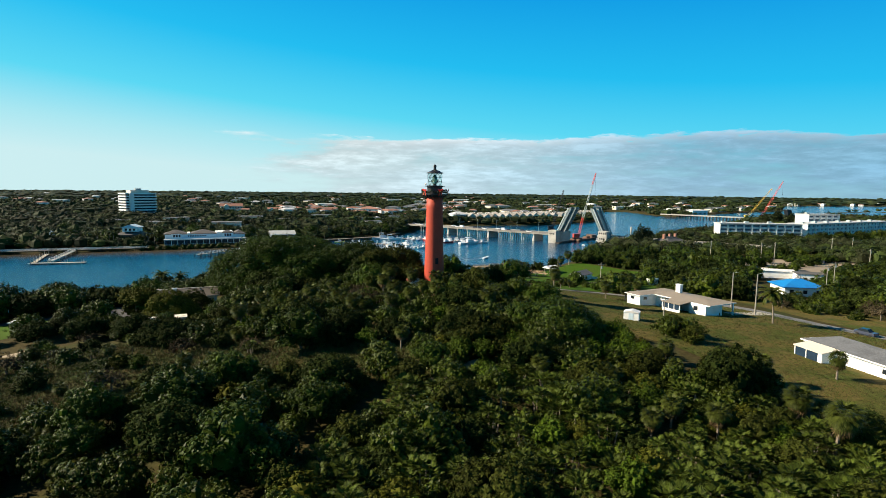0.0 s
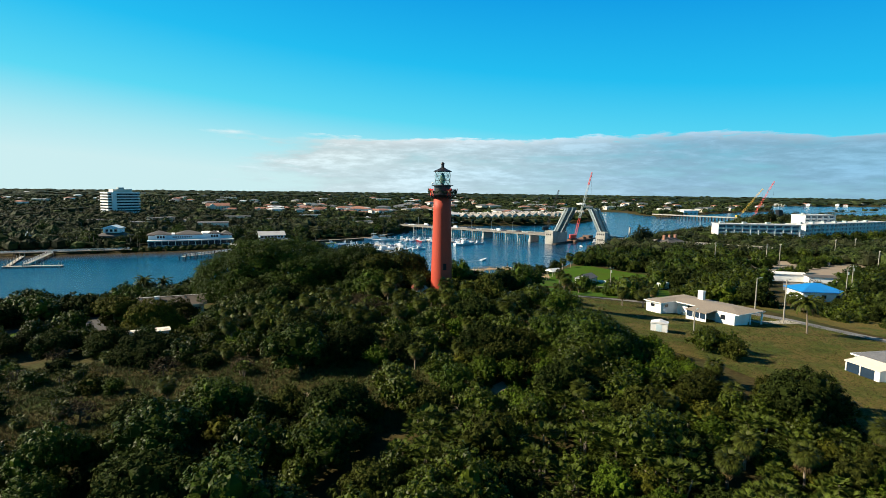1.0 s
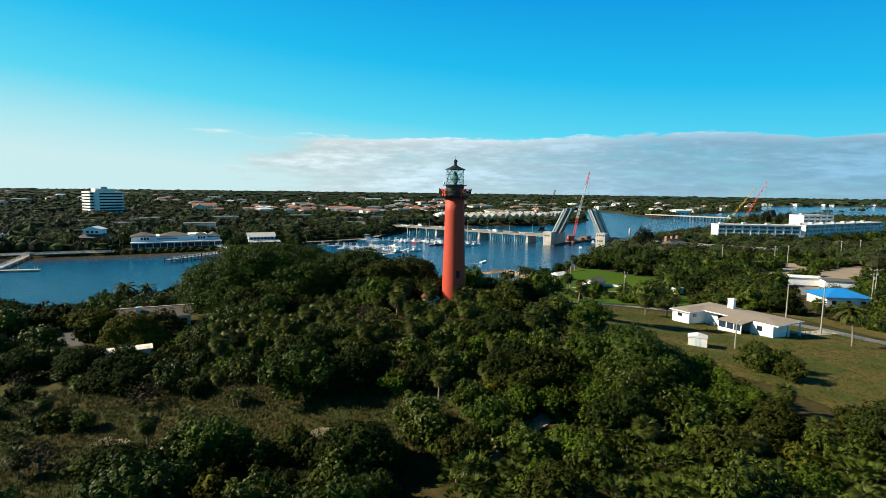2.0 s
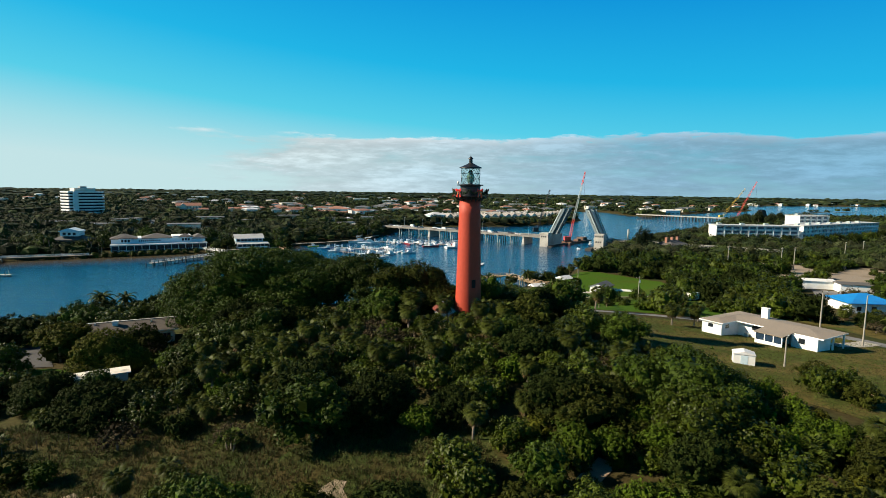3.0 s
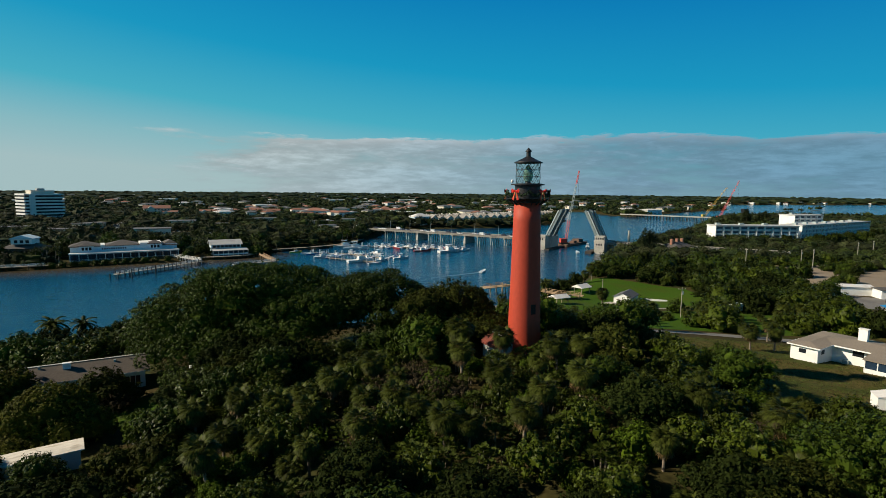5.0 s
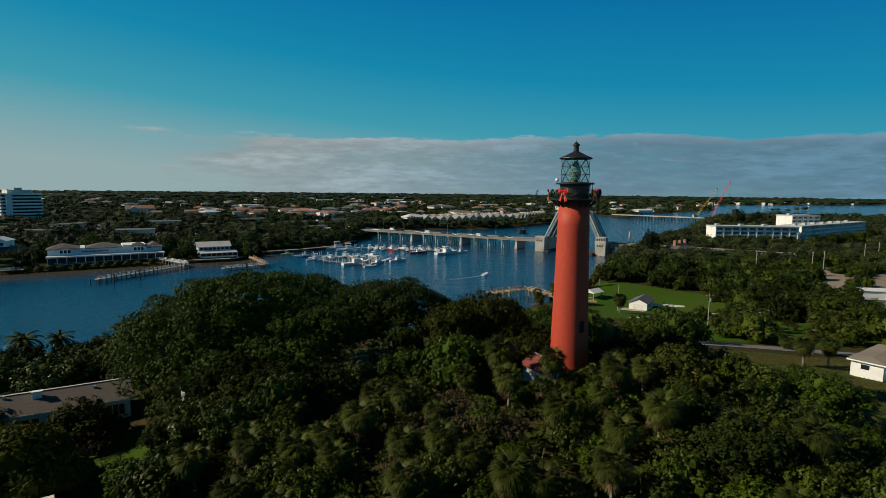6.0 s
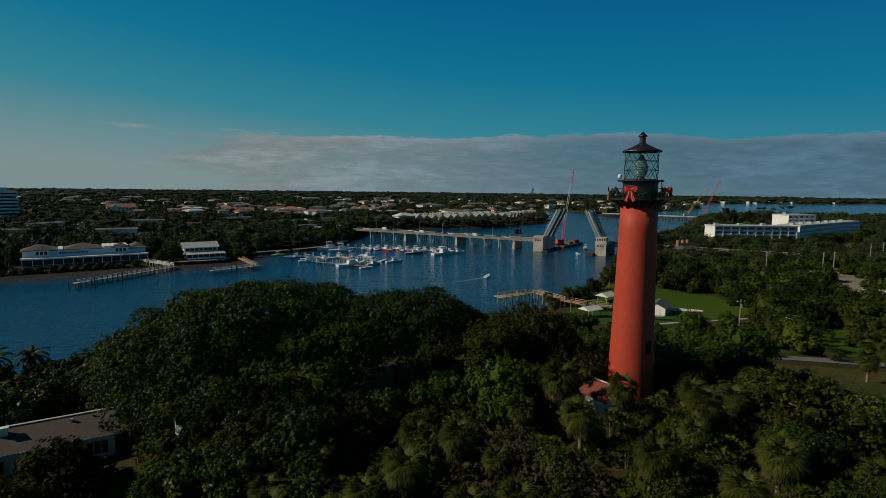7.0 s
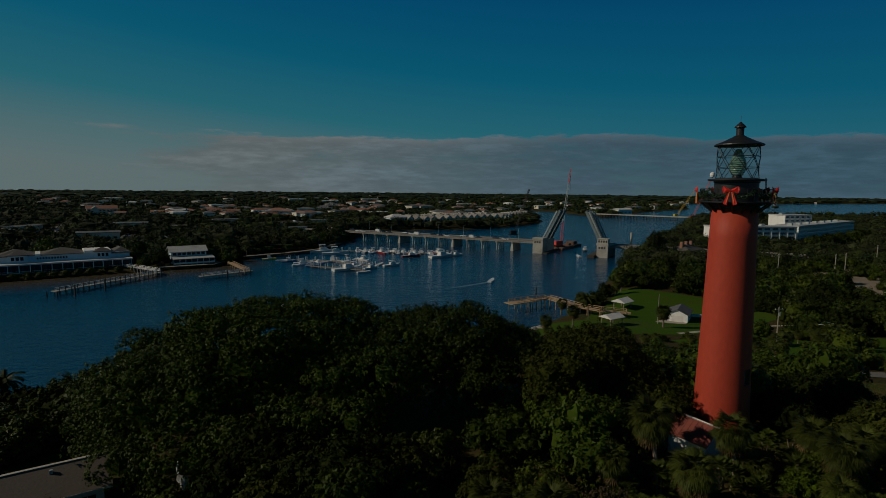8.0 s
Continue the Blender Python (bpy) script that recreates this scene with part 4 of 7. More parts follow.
glade = fill(GLADE, 3.1, CLEAR + [(x, y, 1.7) for x, y, _ in PALM_SPOTS], 19)
scatter(palmettos + palmettos + grapes[1:] + grapes[1:] + brights[:1] + bushes[:1] + sabals[2:], glade, "undergrowth between palms", (0.65, 0.95))
scatter(browns, [(-23, 132, 1.15), (-20, 129.5, 1.0), (-26, 129, 1.0), (-17.5, 127, 0.9), (-28, 121.5, 0.9), (-22, 136, 0.8), (14, 112, 1.0)], "half-bare brown bushes")
scatter(grapes + grapes + brights + bushes + oaks[1:2] + oaks[1:2] + sabals[2:], [s for s in low_wood if not in_poly(*s, GLADE) and not in_poly(*s, FRESH)], "hammock undergrowth", (0.6, 1.0))
scatter(brights[:1] + brights[:1] + palmettos[:1], [p for p in fill(FRESH, 3.4, taken, 23) if min(math.hypot(p[0] - 7, p[1] - 100.5), math.hypot(p[0] - 21, p[1] - 104), math.hypot(p[0] - 18.5, p[1] - 96)) > 6.0], "fresh green thicket", (0.8, 1.15))
# scrub on the open slope
scatter(bushes + bushes + oaks[1:2] + grapes + browns + sabals[2:], fill([(-104, 56), (-42, 58), (-34, 104), (-50, 118), (-76, 116), (-100, 104)], 6.7, CLEAR, 8), "scrub bushes", (0.55, 1.05))
scatter(palmettos, fill([(-96, 56), (-42, 58), (-36, 100), (-54, 114), (-80, 112)], 9.5, CLEAR, 9), "saw palmettos", (0.6, 0.9))
scatter(oaks + grapes + brights, [(-62, 119, 0.8), (-56, 122, 0.75), (-70, 117, 0.7), (-52, 128, 0.9), (-48, 136, 1.0), (-44, 142, 1.0), (-90, 156, 0.9), (-84, 160, 0.8), (-98, 128, 0.7), (-92, 120, 0.8), (-104, 118, 0.8), (-86, 124, 0.75), (-80, 122, 0.7), (-58, 133, 0.95), (-54, 139, 0.9), (-70, 121, 0.8), (-74, 124, 0.7), (-63, 121.5, 0.75), (-74, 147, 0.75), (-80, 145, 0.8), (-86, 148, 0.7), (-82.4, 161.1, 1.0), (-84, 176, 1.1), (-80.2, 118.7, 0.9), (-77, 123.7, 0.9), (-59.3, 97, 0.75), (-55, 95.5, 0.7), (-62.3, 117, 0.9)], "trees round the lane")
scatter(oaks[1:2] + bushes[1:], [(-64.5, 119, 0.85), (-69, 119.5, 0.8), (-73, 121, 0.9), (-61, 121, 0.8)], "bushes before the trailer")
scatter(bushes + grapes[:1] + palmettos[:1], [(-97, 124, 1.1), (-93, 128, 1.2), (-95, 133, 1.0), (-89, 133, 1.2), (-90, 139, 1.1), (-86, 129, 1.0), (-96, 139, 0.9), (-100, 127, 0.9)], "bushes beside the asphalt yard")
scatter(browns, [(-66.5, 144.5, 0.8)], "grey twiggy trees")
scatter(oaks[1:2], [(-69.8, 148.3, 1.3), (-85, 150, 1.5)], "trees before the brown-roofed house")
# belt of sea grape and palms along the near shore
belt = fill([(-215, 70), (-160, 132), (-122, 168), (-98, 190), (-70, 204), (-40, 214), (-40, 200), (-70, 182), (-92, 172), (-112, 152), (-140, 124), (-190, 60)], 5.0, (), 11)
scatter(far_oaks + far_grapes, belt, "shore trees", (0.9, 1.3))
cocos = [coconut("coconut palm with long drooping feather fronds", 7.5)]
scatter(cocos, [(-100, 190, 1.0), (82.3, 134, 1.0), (-96, 194, 0.9), (34, 250, 0.9), (126, 176, 0.8)], "coconut palms")
# trees between the tower and the riverside lawn
scatter(far_oaks + far_grapes + sabals[:2], fill([(2, 178), (16, 172), (22, 190), (30, 204), (14, 216), (2, 222), (-14, 214), (-10, 190)], 6.0, [(30, 226, 5)], 15), "trees behind the tower", (0.65, 0.95))
scatter(bushes + sabals[2:], fill([(34, 198), (54, 200), (56, 212), (44, 216), (34, 214)], 6.0, (), 16), "low growth by the lane", (0.5, 0.75))
scatter(oaks[1:2] + grapes[1:], [(49.2, 116, 0.8), (52, 113, 0.75), (46, 111.5, 0.8), (50, 108, 0.7)], "dark bushes in the yard")


def tufts(name, poly, count, seed, material, label, tall=(0.25, 0.6)):
    """Rough grass: bunches of thin blades over a piece of ground."""
    r = np.random.default_rng(seed)
    p = np.array(poly, float)
    c = r.uniform(p.min(0), p.max(0), (count * 3, 2))
    c = c[signed(c[:, 0], c[:, 1], poly) > 0][:count]
    n = len(c)
    who = np.repeat(np.arange(n), 8)
    a = r.uniform(0, 6.283, len(who))
    h = r.uniform(*tall, len(who))
    reach = r.uniform(0.05, 0.4, len(who))
    base = np.stack([c[who, 0] + reach * np.cos(a), c[who, 1] + reach * np.sin(a), height(c[who, 0], c[who, 1]) + 0.03], 1)
    side = np.stack([-np.sin(a), np.cos(a), 0 * a], 1) * 0.03
    tip = base + np.stack([np.cos(a) * h * 0.6, np.sin(a) * h * 0.6, h], 1)
    v = np.stack([base - side, base + side, tip], 1).reshape(-1, 3)
    return tagged(new(name, fast_mesh(name, v, np.arange(len(v)).reshape(-1, 3), material)), label, "grass", kind="stuff")


STRAW = leafy("straw_grass", (0.065, 0.055, 0.021), 0.8, 0.1)
WEED = leafy("green_weed", (0.055, 0.08, 0.012), 0.7, 0.2)
tufts("grass", [(-92, 62), (-42, 62), (-4, 82), (-8, 100), (-34, 106), (-54, 114), (-84, 110)], 14000, 51, STRAW, "rough dry straw-coloured grass")
tufts("grass", [(-92, 62), (-42, 62), (-4, 82), (-8, 100), (-34, 106), (-54, 114), (-84, 110)], 12000, 52, WEED, "green weeds among dry grass")
tufts("grass", [(28, 120), (44, 104), (52, 84), (56, 58), (70, 56), (72, 110), (106, 112), (92, 150), (78, 168), (40, 172), (26, 160)], 9000, 53, WEED, "short green weeds in the yard", (0.1, 0.25))
tufts("grass", [(28, 120), (44, 104), (52, 84), (56, 58), (70, 56), (72, 110), (106, 112), (92, 150), (78, 168), (40, 172), (26, 160)], 9000, 54, STRAW, "short dry grass in the yard", (0.08, 0.22))

for x, y in ((-78.6, 95.5), (-75.4, 96.2), (-72.9, 97.7), (-70.0, 99.2), (-66.8, 100.6), (-63.8, 102.0), (-60.6, 103.2), (-57.6, 104.4)):
    solid("fence_post", Shape().tube((0, 0, -0.4), (0, 0, 1.5), 0.06, 0.05, 6), DARKWOOD, "thin dark weathered fence post in dry grass", "post", (x, y, gz(x, y)), 0, "fence posts in the clearing")


# ---- the lighthouse ----
TX, TY, TZ = -3.1, 146.5, 15.2
tower = thing("lighthouse", "tall red brick lighthouse with a black iron lantern and gallery", "lighthouse", (TX, TY, TZ))
shaft = Shape().lathe([(2.98, -0.6), (2.95, 0.0), (2.78, 1.5), (2.66, 4.0), (2.48, 10.0), (2.32, 16.0), (2.2, 21.5), (2.13, 24.4)], 64)
part("shaft", shaft, RED, tower, smooth=True)
part("corbel", Shape().lathe([(2.14, 24.4), (2.2, 24.45), (2.22, 24.7), (2.5, 24.8), (2.55, 25.0), (2.9, 25.05)], 48), BLACK, tower)
for k in range(16):
    a = 2 * math.pi * k / 16
    c, s_ = math.cos(a), math.sin(a)
    part("bracket", Shape().beam((2.15 * c, 2.15 * s_, 24.1), (3.2 * c, 3.2 * s_, 25.0), 0.14, 0.2), BLACK, tower)
part("gallery_deck", Shape().lathe([(2.0, 25.0), (3.35, 25.0), (3.4, 25.05), (3.4, 25.15), (2.0, 25.15)], 48), BLACK, tower)
part("watch_room", Shape().lathe([(2.02, 25.15), (2.02, 27.0), (2.1, 27.05), (2.1, 27.2)], 48), BLACK, tower)
part("lantern_deck", Shape().lathe([(2.0, 27.2), (2.62, 27.2), (2.66, 27.25), (2.66, 27.4), (1.9, 27.45)], 48), BLACK, tower)
gallery = Shape()
for k in range(32):
    a = 2 * math.pi * k / 32
    gallery.tube((3.3 * math.cos(a), 3.3 * math.sin(a), 25.15), (3.3 * math.cos(a), 3.3 * math.sin(a), 26.4), 0.025, 0.025, 6)
for z in (25.55, 25.95, 26.4):
    for k in range(48):
        a, b = 2 * math.pi * k / 48, 2 * math.pi * (k + 1) / 48
        gallery.tube((3.3 * math.cos(a), 3.3 * math.sin(a), z), (3.3 * math.cos(b), 3.3 * math.sin(b), z), 0.025, 0.025, 5)
part("railing", gallery, BLACK, tower)
BOW0 = math.atan2(-math.cos(radians(47)), -math.sin(radians(47)))
for k in range(5):
    a = BOW0 + 2 * math.pi * k / 5
    pts, nrm = [], []
    for u in np.linspace(0.08, 0.92, 34):
        b = a + u * 2 * math.pi / 5
        sag = 26.35 - 0.75 * 4 * abs((u * 2 % 1.0) - (u * 2 % 1.0) ** 2)
        for _ in range(16):
            off = unit(1)[0] * 0.2
            pts.append((3.42 * math.cos(b) + off[0], 3.42 * math.sin(b) + off[1], sag + off[2] * 1.2))
            nrm.append(off / 0.2)
    v, f = leaf_quads(np.array(pts), np.array(nrm), 0.09)
    part("garland", fast_mesh("garland", v, f, GARLAND), GARLAND, tower, "dark green swagged garland")
    c, s_ = math.cos(a), math.sin(a)
    bow = Shape()
    R_ = 3.55
    at = lambda w, z, o=0.0: ((R_ + o) * c - w * s_, (R_ + o) * s_ + w * c, z)  # noqa: E731
    for sg in (-1, 1):
        bow.add([at(0, 26.3), at(sg * 0.66, 26.66, 0.1), at(sg * 0.76, 26.3, 0.14), at(sg * 0.62, 25.95, 0.08), at(0, 26.15), at(0, 26.22, 0.16), at(sg * 0.35, 26.32, 0.22)], [(0, 1, 6, 5), (1, 2, 3, 6), (3, 4, 5, 6), (0, 4, 3, 2, 1)])
        bow.add([at(0, 26.2, 0.02), at(sg * 0.16, 26.2, 0.05), at(sg * 0.62, 24.95, 0.07), at(sg * 0.26, 24.8, 0.05), at(sg * 0.16, 26.2, 0.01), at(sg * 0.62, 24.95, 0.03)], [(0, 1, 2, 3), (0, 3, 5, 4)])
    b_ob = part("bow", bow, REDCLOTH, tower, "large red ribbon bow")
    part("ribbon_edge", Shape().beam(at(0.1, 26.1, 0.1), at(0.36, 24.95, 0.12), 0.05, 0.03).beam(at(-0.1, 26.1, 0.1), at(-0.36, 24.95, 0.12), 0.05, 0.03), GOLD, b_ob, "gold ribbon edging")
# lantern: glazing bars, glass, lens, roof
LZ0, LZ1, LR = 27.45, 30.75, 1.95
bars = Shape()
NB = 16
for k in range(NB):
    a, b = 2 * math.pi * k / NB, 2 * math.pi * (k + 1) / NB
    p = lambda t, z: (LR * math.cos(t), LR * math.sin(t), z)  # noqa: E731
    third = (LZ1 - LZ0) / 3
    for m_ in range(3):
        z0, z1 = LZ0 + m_ * third, LZ0 + (m_ + 1) * third
        bars.tube(p(a, z1), p(b, z1), 0.03, 0.03, 5)
        if (m_ + k) % 2 == 0:
            bars.tube(p(a, z0), p(b, z1), 0.032, 0.032, 5)
        else:
            bars.tube(p(b, z0), p(a, z1), 0.032, 0.032, 5)
    bars.tube(p(a, LZ0), p(b, LZ0), 0.04, 0.04, 5)
part("lantern_lattice", bars, BLACK, tower, "black lattice of diagonal glazing bars")


def clear_glass():
    m = bpy.data.materials.new("lantern_glass")
    m.use_nodes = True
    t = m.node_tree
    t.nodes.clear()
    clear, gloss, mx, out = (t.nodes.new(k) for k in ("ShaderNodeBsdfTransparent", "ShaderNodeBsdfGlossy", "ShaderNodeMixShader", "ShaderNodeOutputMaterial"))
    clear.inputs["Color"].default_value = (0.86, 0.95, 0.93, 1)
    gloss.inputs["Roughness"].default_value = 0.02
    mx.inputs[0].default_value = 0.07
    t.links.new(clear.outputs[0], mx.inputs[1]), t.links.new(gloss.outputs[0], mx.inputs[2]), t.links.new(mx.outputs[0], out.inputs[0])
    return m


def lens_glass():
    m = bpy.data.materials.new("lens_glass")
    m.use_nodes = True
    b = m.node_tree.nodes["Principled BSDF"]
    b.inputs["Base Color"].default_value = (0.32, 0.5, 0.4, 1)
    b.inputs["Roughness"].default_value, b.inputs["Transmission Weight"].default_value, b.inputs["IOR"].default_value = 0.15, 0.55, 1.5
    return m


CLEARGLASS, LENSGLASS = clear_glass(), lens_glass()
pane = part("lantern_glazing", Shape().lathe([(LR - 0.04, LZ0 + 0.01), (LR - 0.04, LZ1 - 0.07)], 48), CLEARGLASS, tower, "clear lantern panes", smooth=True)
pane.visible_shadow = False
lens_profile = []
for k in range(27):
    u = k / 26
    r = 0.25 + 0.6 * math.sin(math.pi * (0.12 + 0.8 * u)) ** 0.8
    lens_profile += [(r * (1.04 if k % 2 else 0.97) * (1 - 0.55 * u * u), LZ0 + 0.35 + 2.6 * u)]
part("fresnel_lens", Shape().lathe(lens_profile, 32), LENSGLASS, tower, "beehive glass lens with stepped rings")
part("lens_pedestal", Shape().lathe([(0.5, LZ0), (0.4, LZ0 + 0.35)], 20), BLACK, tower)
part("roof", Shape().lathe([(2.2, LZ1 - 0.06), (2.28, LZ1), (2.26, LZ1 + 0.1), (1.5, LZ1 + 0.42), (0.7, LZ1 + 0.82), (0.42, LZ1 + 1.0)], 32), BLACK, tower, "shallow black cone roof")
part("ventilator", Shape().lathe([(0.36, LZ1 + 0.95), (0.36, LZ1 + 1.75), (0.55, LZ1 + 1.78), (0.5, LZ1 + 1.9), (0.2, LZ1 + 2.2), (0.05, LZ1 + 2.35)], 20), BLACK, tower)
part("lightning_rod", Shape().tube((0, 0, LZ1 + 2.3), (0, 0, LZ1 + 2.95), 0.025, 0.012, 6), BLACK, tower)
lamp_a = BOW0 - 0.95
part("beacon_lamp", Shape().lathe([(0.02, 27.5), (0.2, 27.6), (0.24, 27.8), (0.2, 28.0), (0.02, 28.1)], 12, 2.5 * math.cos(lamp_a), 2.5 * math.sin(lamp_a)), WHITE, tower, "small round white lamp")
ladder = Shape()
la = BOW0 + radians(82)
for w in (-0.2, 0.2):
    ladder.beam((2.75 * math.cos(la) - w * math.sin(la), 2.75 * math.sin(la) + w * math.cos(la), 25.2), (2.6 * math.cos(la) - w * math.sin(la), 2.6 * math.sin(la) + w * math.cos(la), 27.5), 0.05, 0.05)
part("ladder", ladder, BLACK, tower)
for z, w_az in ((7.4, 17), (15.5, 197), (20.0, 107)):
    a = radians(-90 + w_az)
    r = 2.66 - (z - 4) * 0.03
    c, s_ = math.cos(a), math.sin(a)
    w = part("window", Shape().prism([((r - 0.3) * c - x * s_, (r - 0.3) * s_ + x * c) for x in (-0.42, 0.42)] + [((r + 0.04) * c - x * s_, (r + 0.04) * s_ + x * c) for x in (0.42, -0.42)], z - 0.8, z + 0.8), GLASS, tower)

# oil house at its foot
oil = thing("oil_house", "small white brick oil house with a rusty red metal roof", "outbuilding", (-8.2, 143.5, gz(-8.2, 143.5)), -70)
part("wall", Shape().box(-2.0, 2.0, -1.5, 1.5, -1, 2.3).add([(-2.0, -1.5, 2.3), (-2.0, 1.5, 2.3), (-2.0, 0, 3.5), (2.0, -1.5, 2.3), (2.0, 1.5, 2.3), (2.0, 0, 3.5)], [(0, 2, 1), (3, 4, 5)]), WHITE, oil)
for sg in (-1, 1):
    sl = part("roof", Shape().add([(-2.3, 0, 3.65), (2.3, 0, 3.65), (2.3, sg * 1.9, 2.15), (-2.3, sg * 1.9, 2.15), (-2.3, 0, 3.55), (2.3, 0, 3.55), (2.3, sg * 1.9, 2.05), (-2.3, sg * 1.9, 2.05)], [(0, 1, 2, 3), (7, 6, 5, 4), (0, 3, 7, 4), (1, 5, 6, 2), (3, 2, 6, 7)]), ROOFRUST, oil)
    for k in range(10):
        x = -2.25 + 0.5 * k
        part("seam", Shape().beam((x, 0, 3.66), (x, sg * 1.9, 2.16), 0.05, 0.06), ROOFRUST, sl)
part("ridge", Shape().beam((-2.35, 0, 3.68), (2.35, 0, 3.68), 0.25, 0.06), ROOFWHITE, oil)


# ---- houses on the hill ----
def window_on(parent, x0, x1, y0, y1, z0, z1):
    w = part("window", Shape().box(x0, x1, y0, y1, z0, z1), GLASS, parent)
    return w


ha = thing("house", "long white ranch house with low tan roof and screened porch", "house", (52.3, 155.5, 9.6), -63.2)
part("wall", Shape().prism([(0.5, 0.5), (5.2, 0.5), (5.2, 6.9), (12.2, 6.9), (12.2, 6.95), (17.6, 6.95), (17.6, 5.2), (22.6, 5.2), (22.6, 10.6), (19.8, 10.6), (19.8, 15.6), (0.5, 15.6)], -0.8, 2.75), WHITE, ha)
part("roof", Shape().hip(0, 5.7, 0, 14, 2.75, 0.4, 0.22).hip(0, 23.4, 5.6, 16.2, 2.76, 0.5, 0.22), ROOFTAN, ha, "low tan gravel roof with white fascia")
part("fascia", Shape().box(-0.03, 5.73, -0.04, 0.0, 2.74, 2.98).box(-0.04, 0.0, 0, 5.6, 2.74, 2.98).box(5.7, 5.74, 0, 5.6, 2.74, 2.98).box(5.7, 23.44, 5.56, 5.6, 2.74, 2.99).box(23.4, 23.44, 5.6, 16.2, 2.74, 2.99), WHITE, ha)
porch = part("porch_roof", Shape().add([(11.8, 1.4, 2.45), (17.8, 1.4, 2.45), (17.8, 6.6, 2.95), (11.8, 6.6, 2.95), (11.8, 1.4, 2.63), (17.8, 1.4, 2.63), (17.8, 6.6, 3.13), (11.8, 6.6, 3.13)], [(3, 2, 1, 0), (4, 5, 6, 7), (0, 1, 5, 4), (1, 2, 6, 5), (2, 3, 7, 6), (3, 0, 4, 7)]), ROOFTAN, ha)
part("porch_wall", Shape().box(12.0, 17.6, 1.6, 1.78, -0.8, 0.95).box(12.0, 12.2, 1.6, 6.8, -0.8, 0.95), WHITE, ha)
part("porch_screen", Shape().box(12.12, 17.5, 1.68, 1.72, 0.95, 2.5).box(12.08, 12.12, 1.7, 6.8, 0.95, 2.5), NAVY, ha, "dark insect screen")
for x in (12.1, 14.0, 15.8, 17.5):
    part("porch_post", Shape().box(x - 0.09, x + 0.09, 1.62, 1.8, 0.95, 2.5), WHITE, ha)
part("chimney", Shape().box(7.4, 8.9, 12.2, 13.2, 3.2, 5.6).box(7.3, 9.0, 12.1, 13.3, 5.6, 5.72), WHITE, ha, "wide white chimney")
for x in (22.9,):
    for y in (15.6, 10.9):
        part("carport_post", Shape().box(x - 0.15, x + 0.15, y - 0.15, y + 0.15, -1.0, 2.76), WHITE, ha)
window_on(ha, 0.44, 0.5, 2.2, 4.4, 1.5, 2.3)
window_on(ha, 2.0, 3.2, 0.44, 0.5, 1.5, 2.3)
window_on(ha, 5.2, 5.26, 2.0, 3.2, 1.5, 2.3)
window_on(ha, 8.5, 10.3, 6.84, 6.9, 1.4, 2.4)
window_on(ha, 19.0, 20.2, 5.14, 5.2, 1.2, 2.3)
part("door", Shape().box(17.6, 17.66, 5.4, 6.3, -0.6, 1.6), GLASS, ha)
part("air_conditioner", Shape().box(7.2, 8.1, 6.0, 6.8, -0.6, 0.35), STEEL, ha)

hc = thing("house", "white ranch house with a grey shingle roof and pale porch", "house", (72, 108.5, 9.4), -80)
part("wall", Shape().box(0.5, 25.5, 0.5, 8.5, -1.2, 2.75), WHITE, hc)
part("roof", Shape().hip(0, 26, 0, 9, 2.75, 1.5, 0.2), ROOFGREY, hc)
part("fascia", Shape().box(0, 26, -0.04, 0.0, 2.72, 2.98).box(-0.04, 0, 0, 9, 2.72, 2.98), WHITE, hc)
part("porch_roof", Shape().add([(2.0, -3.6, 2.35), (8.6, -3.6, 2.35), (8.6, 0.4, 2.8), (2.0, 0.4, 2.8), (2.0, -3.6, 2.5), (8.6, -3.6, 2.5), (8.6, 0.4, 3.05), (2.0, 0.4, 3.05)], [(3, 2, 1, 0), (4, 5, 6, 7), (0, 1, 5, 4), (1, 2, 6, 5), (2, 3, 7, 6), (3, 0, 4, 7)]), CREAM, hc)
part("porch_wall", Shape().box(2.2, 8.4, -3.4, -3.25, -1.2, 0.5).box(2.2, 2.35, -3.4, 0.5, -1.2, 0.5).box(7.6, 8.4, -3.4, 0.5, -1.2, 2.35), WHITE, hc)
part("porch_screen", Shape().box(2.3, 7.6, -3.35, -3.31, 0.5, 2.36).box(2.26, 2.3, -3.3, 0.5, 0.5, 2.36), NAVY, hc, "dark insect screen")
for x in (2.3, 4.9, 7.6):
    part("porch_post", Shape().box(x - 0.1, x + 0.1, -3.42, -3.22, 0.5, 2.36), WHITE, hc)
part("chimney", Shape().box(19.5, 21.5, 2.2, 3.4, 3.4, 5.6), WHITE, hc)
window_on(hc, 16.6, 17.8, 0.44, 0.5, 1.3, 2.1)
window_on(hc, 21.5, 24.0, 0.44, 0.5, 1.0, 2.2)
part("air_conditioner", Shape().box(11.6, 12.6, -0.7, 0.2, -1.0, 0.1), STEEL, hc)

hb = thing("house", "low house with a broad brown-grey shingle roof and pale walls", "house", (-75.3, 158, 6.2), 23)
part("wall", Shape().box(-12.0, 7.2, -3.6, 4.6, -2.0, 3.8).add([(7.2, -3.6, 3.8), (7.2, 4.6, 3.8), (7.2, 0, 5.5)], [(0, 1, 2)]), CREAM, hb)
part("roof", Shape().add([(x, y, z) for x in (-13, 8) for y, z in ((-4.3, 3.8), (-4.3, 4.0), (0, 5.8), (5.6, 3.4), (5.6, 3.2))], [(0, 1, 2, 3, 4), (9, 8, 7, 6, 5), (1, 0, 5, 6), (2, 1, 6, 7), (3, 2, 7, 8), (4, 3, 8, 9), (0, 4, 9, 5)]), ROOFBROWN, hb)
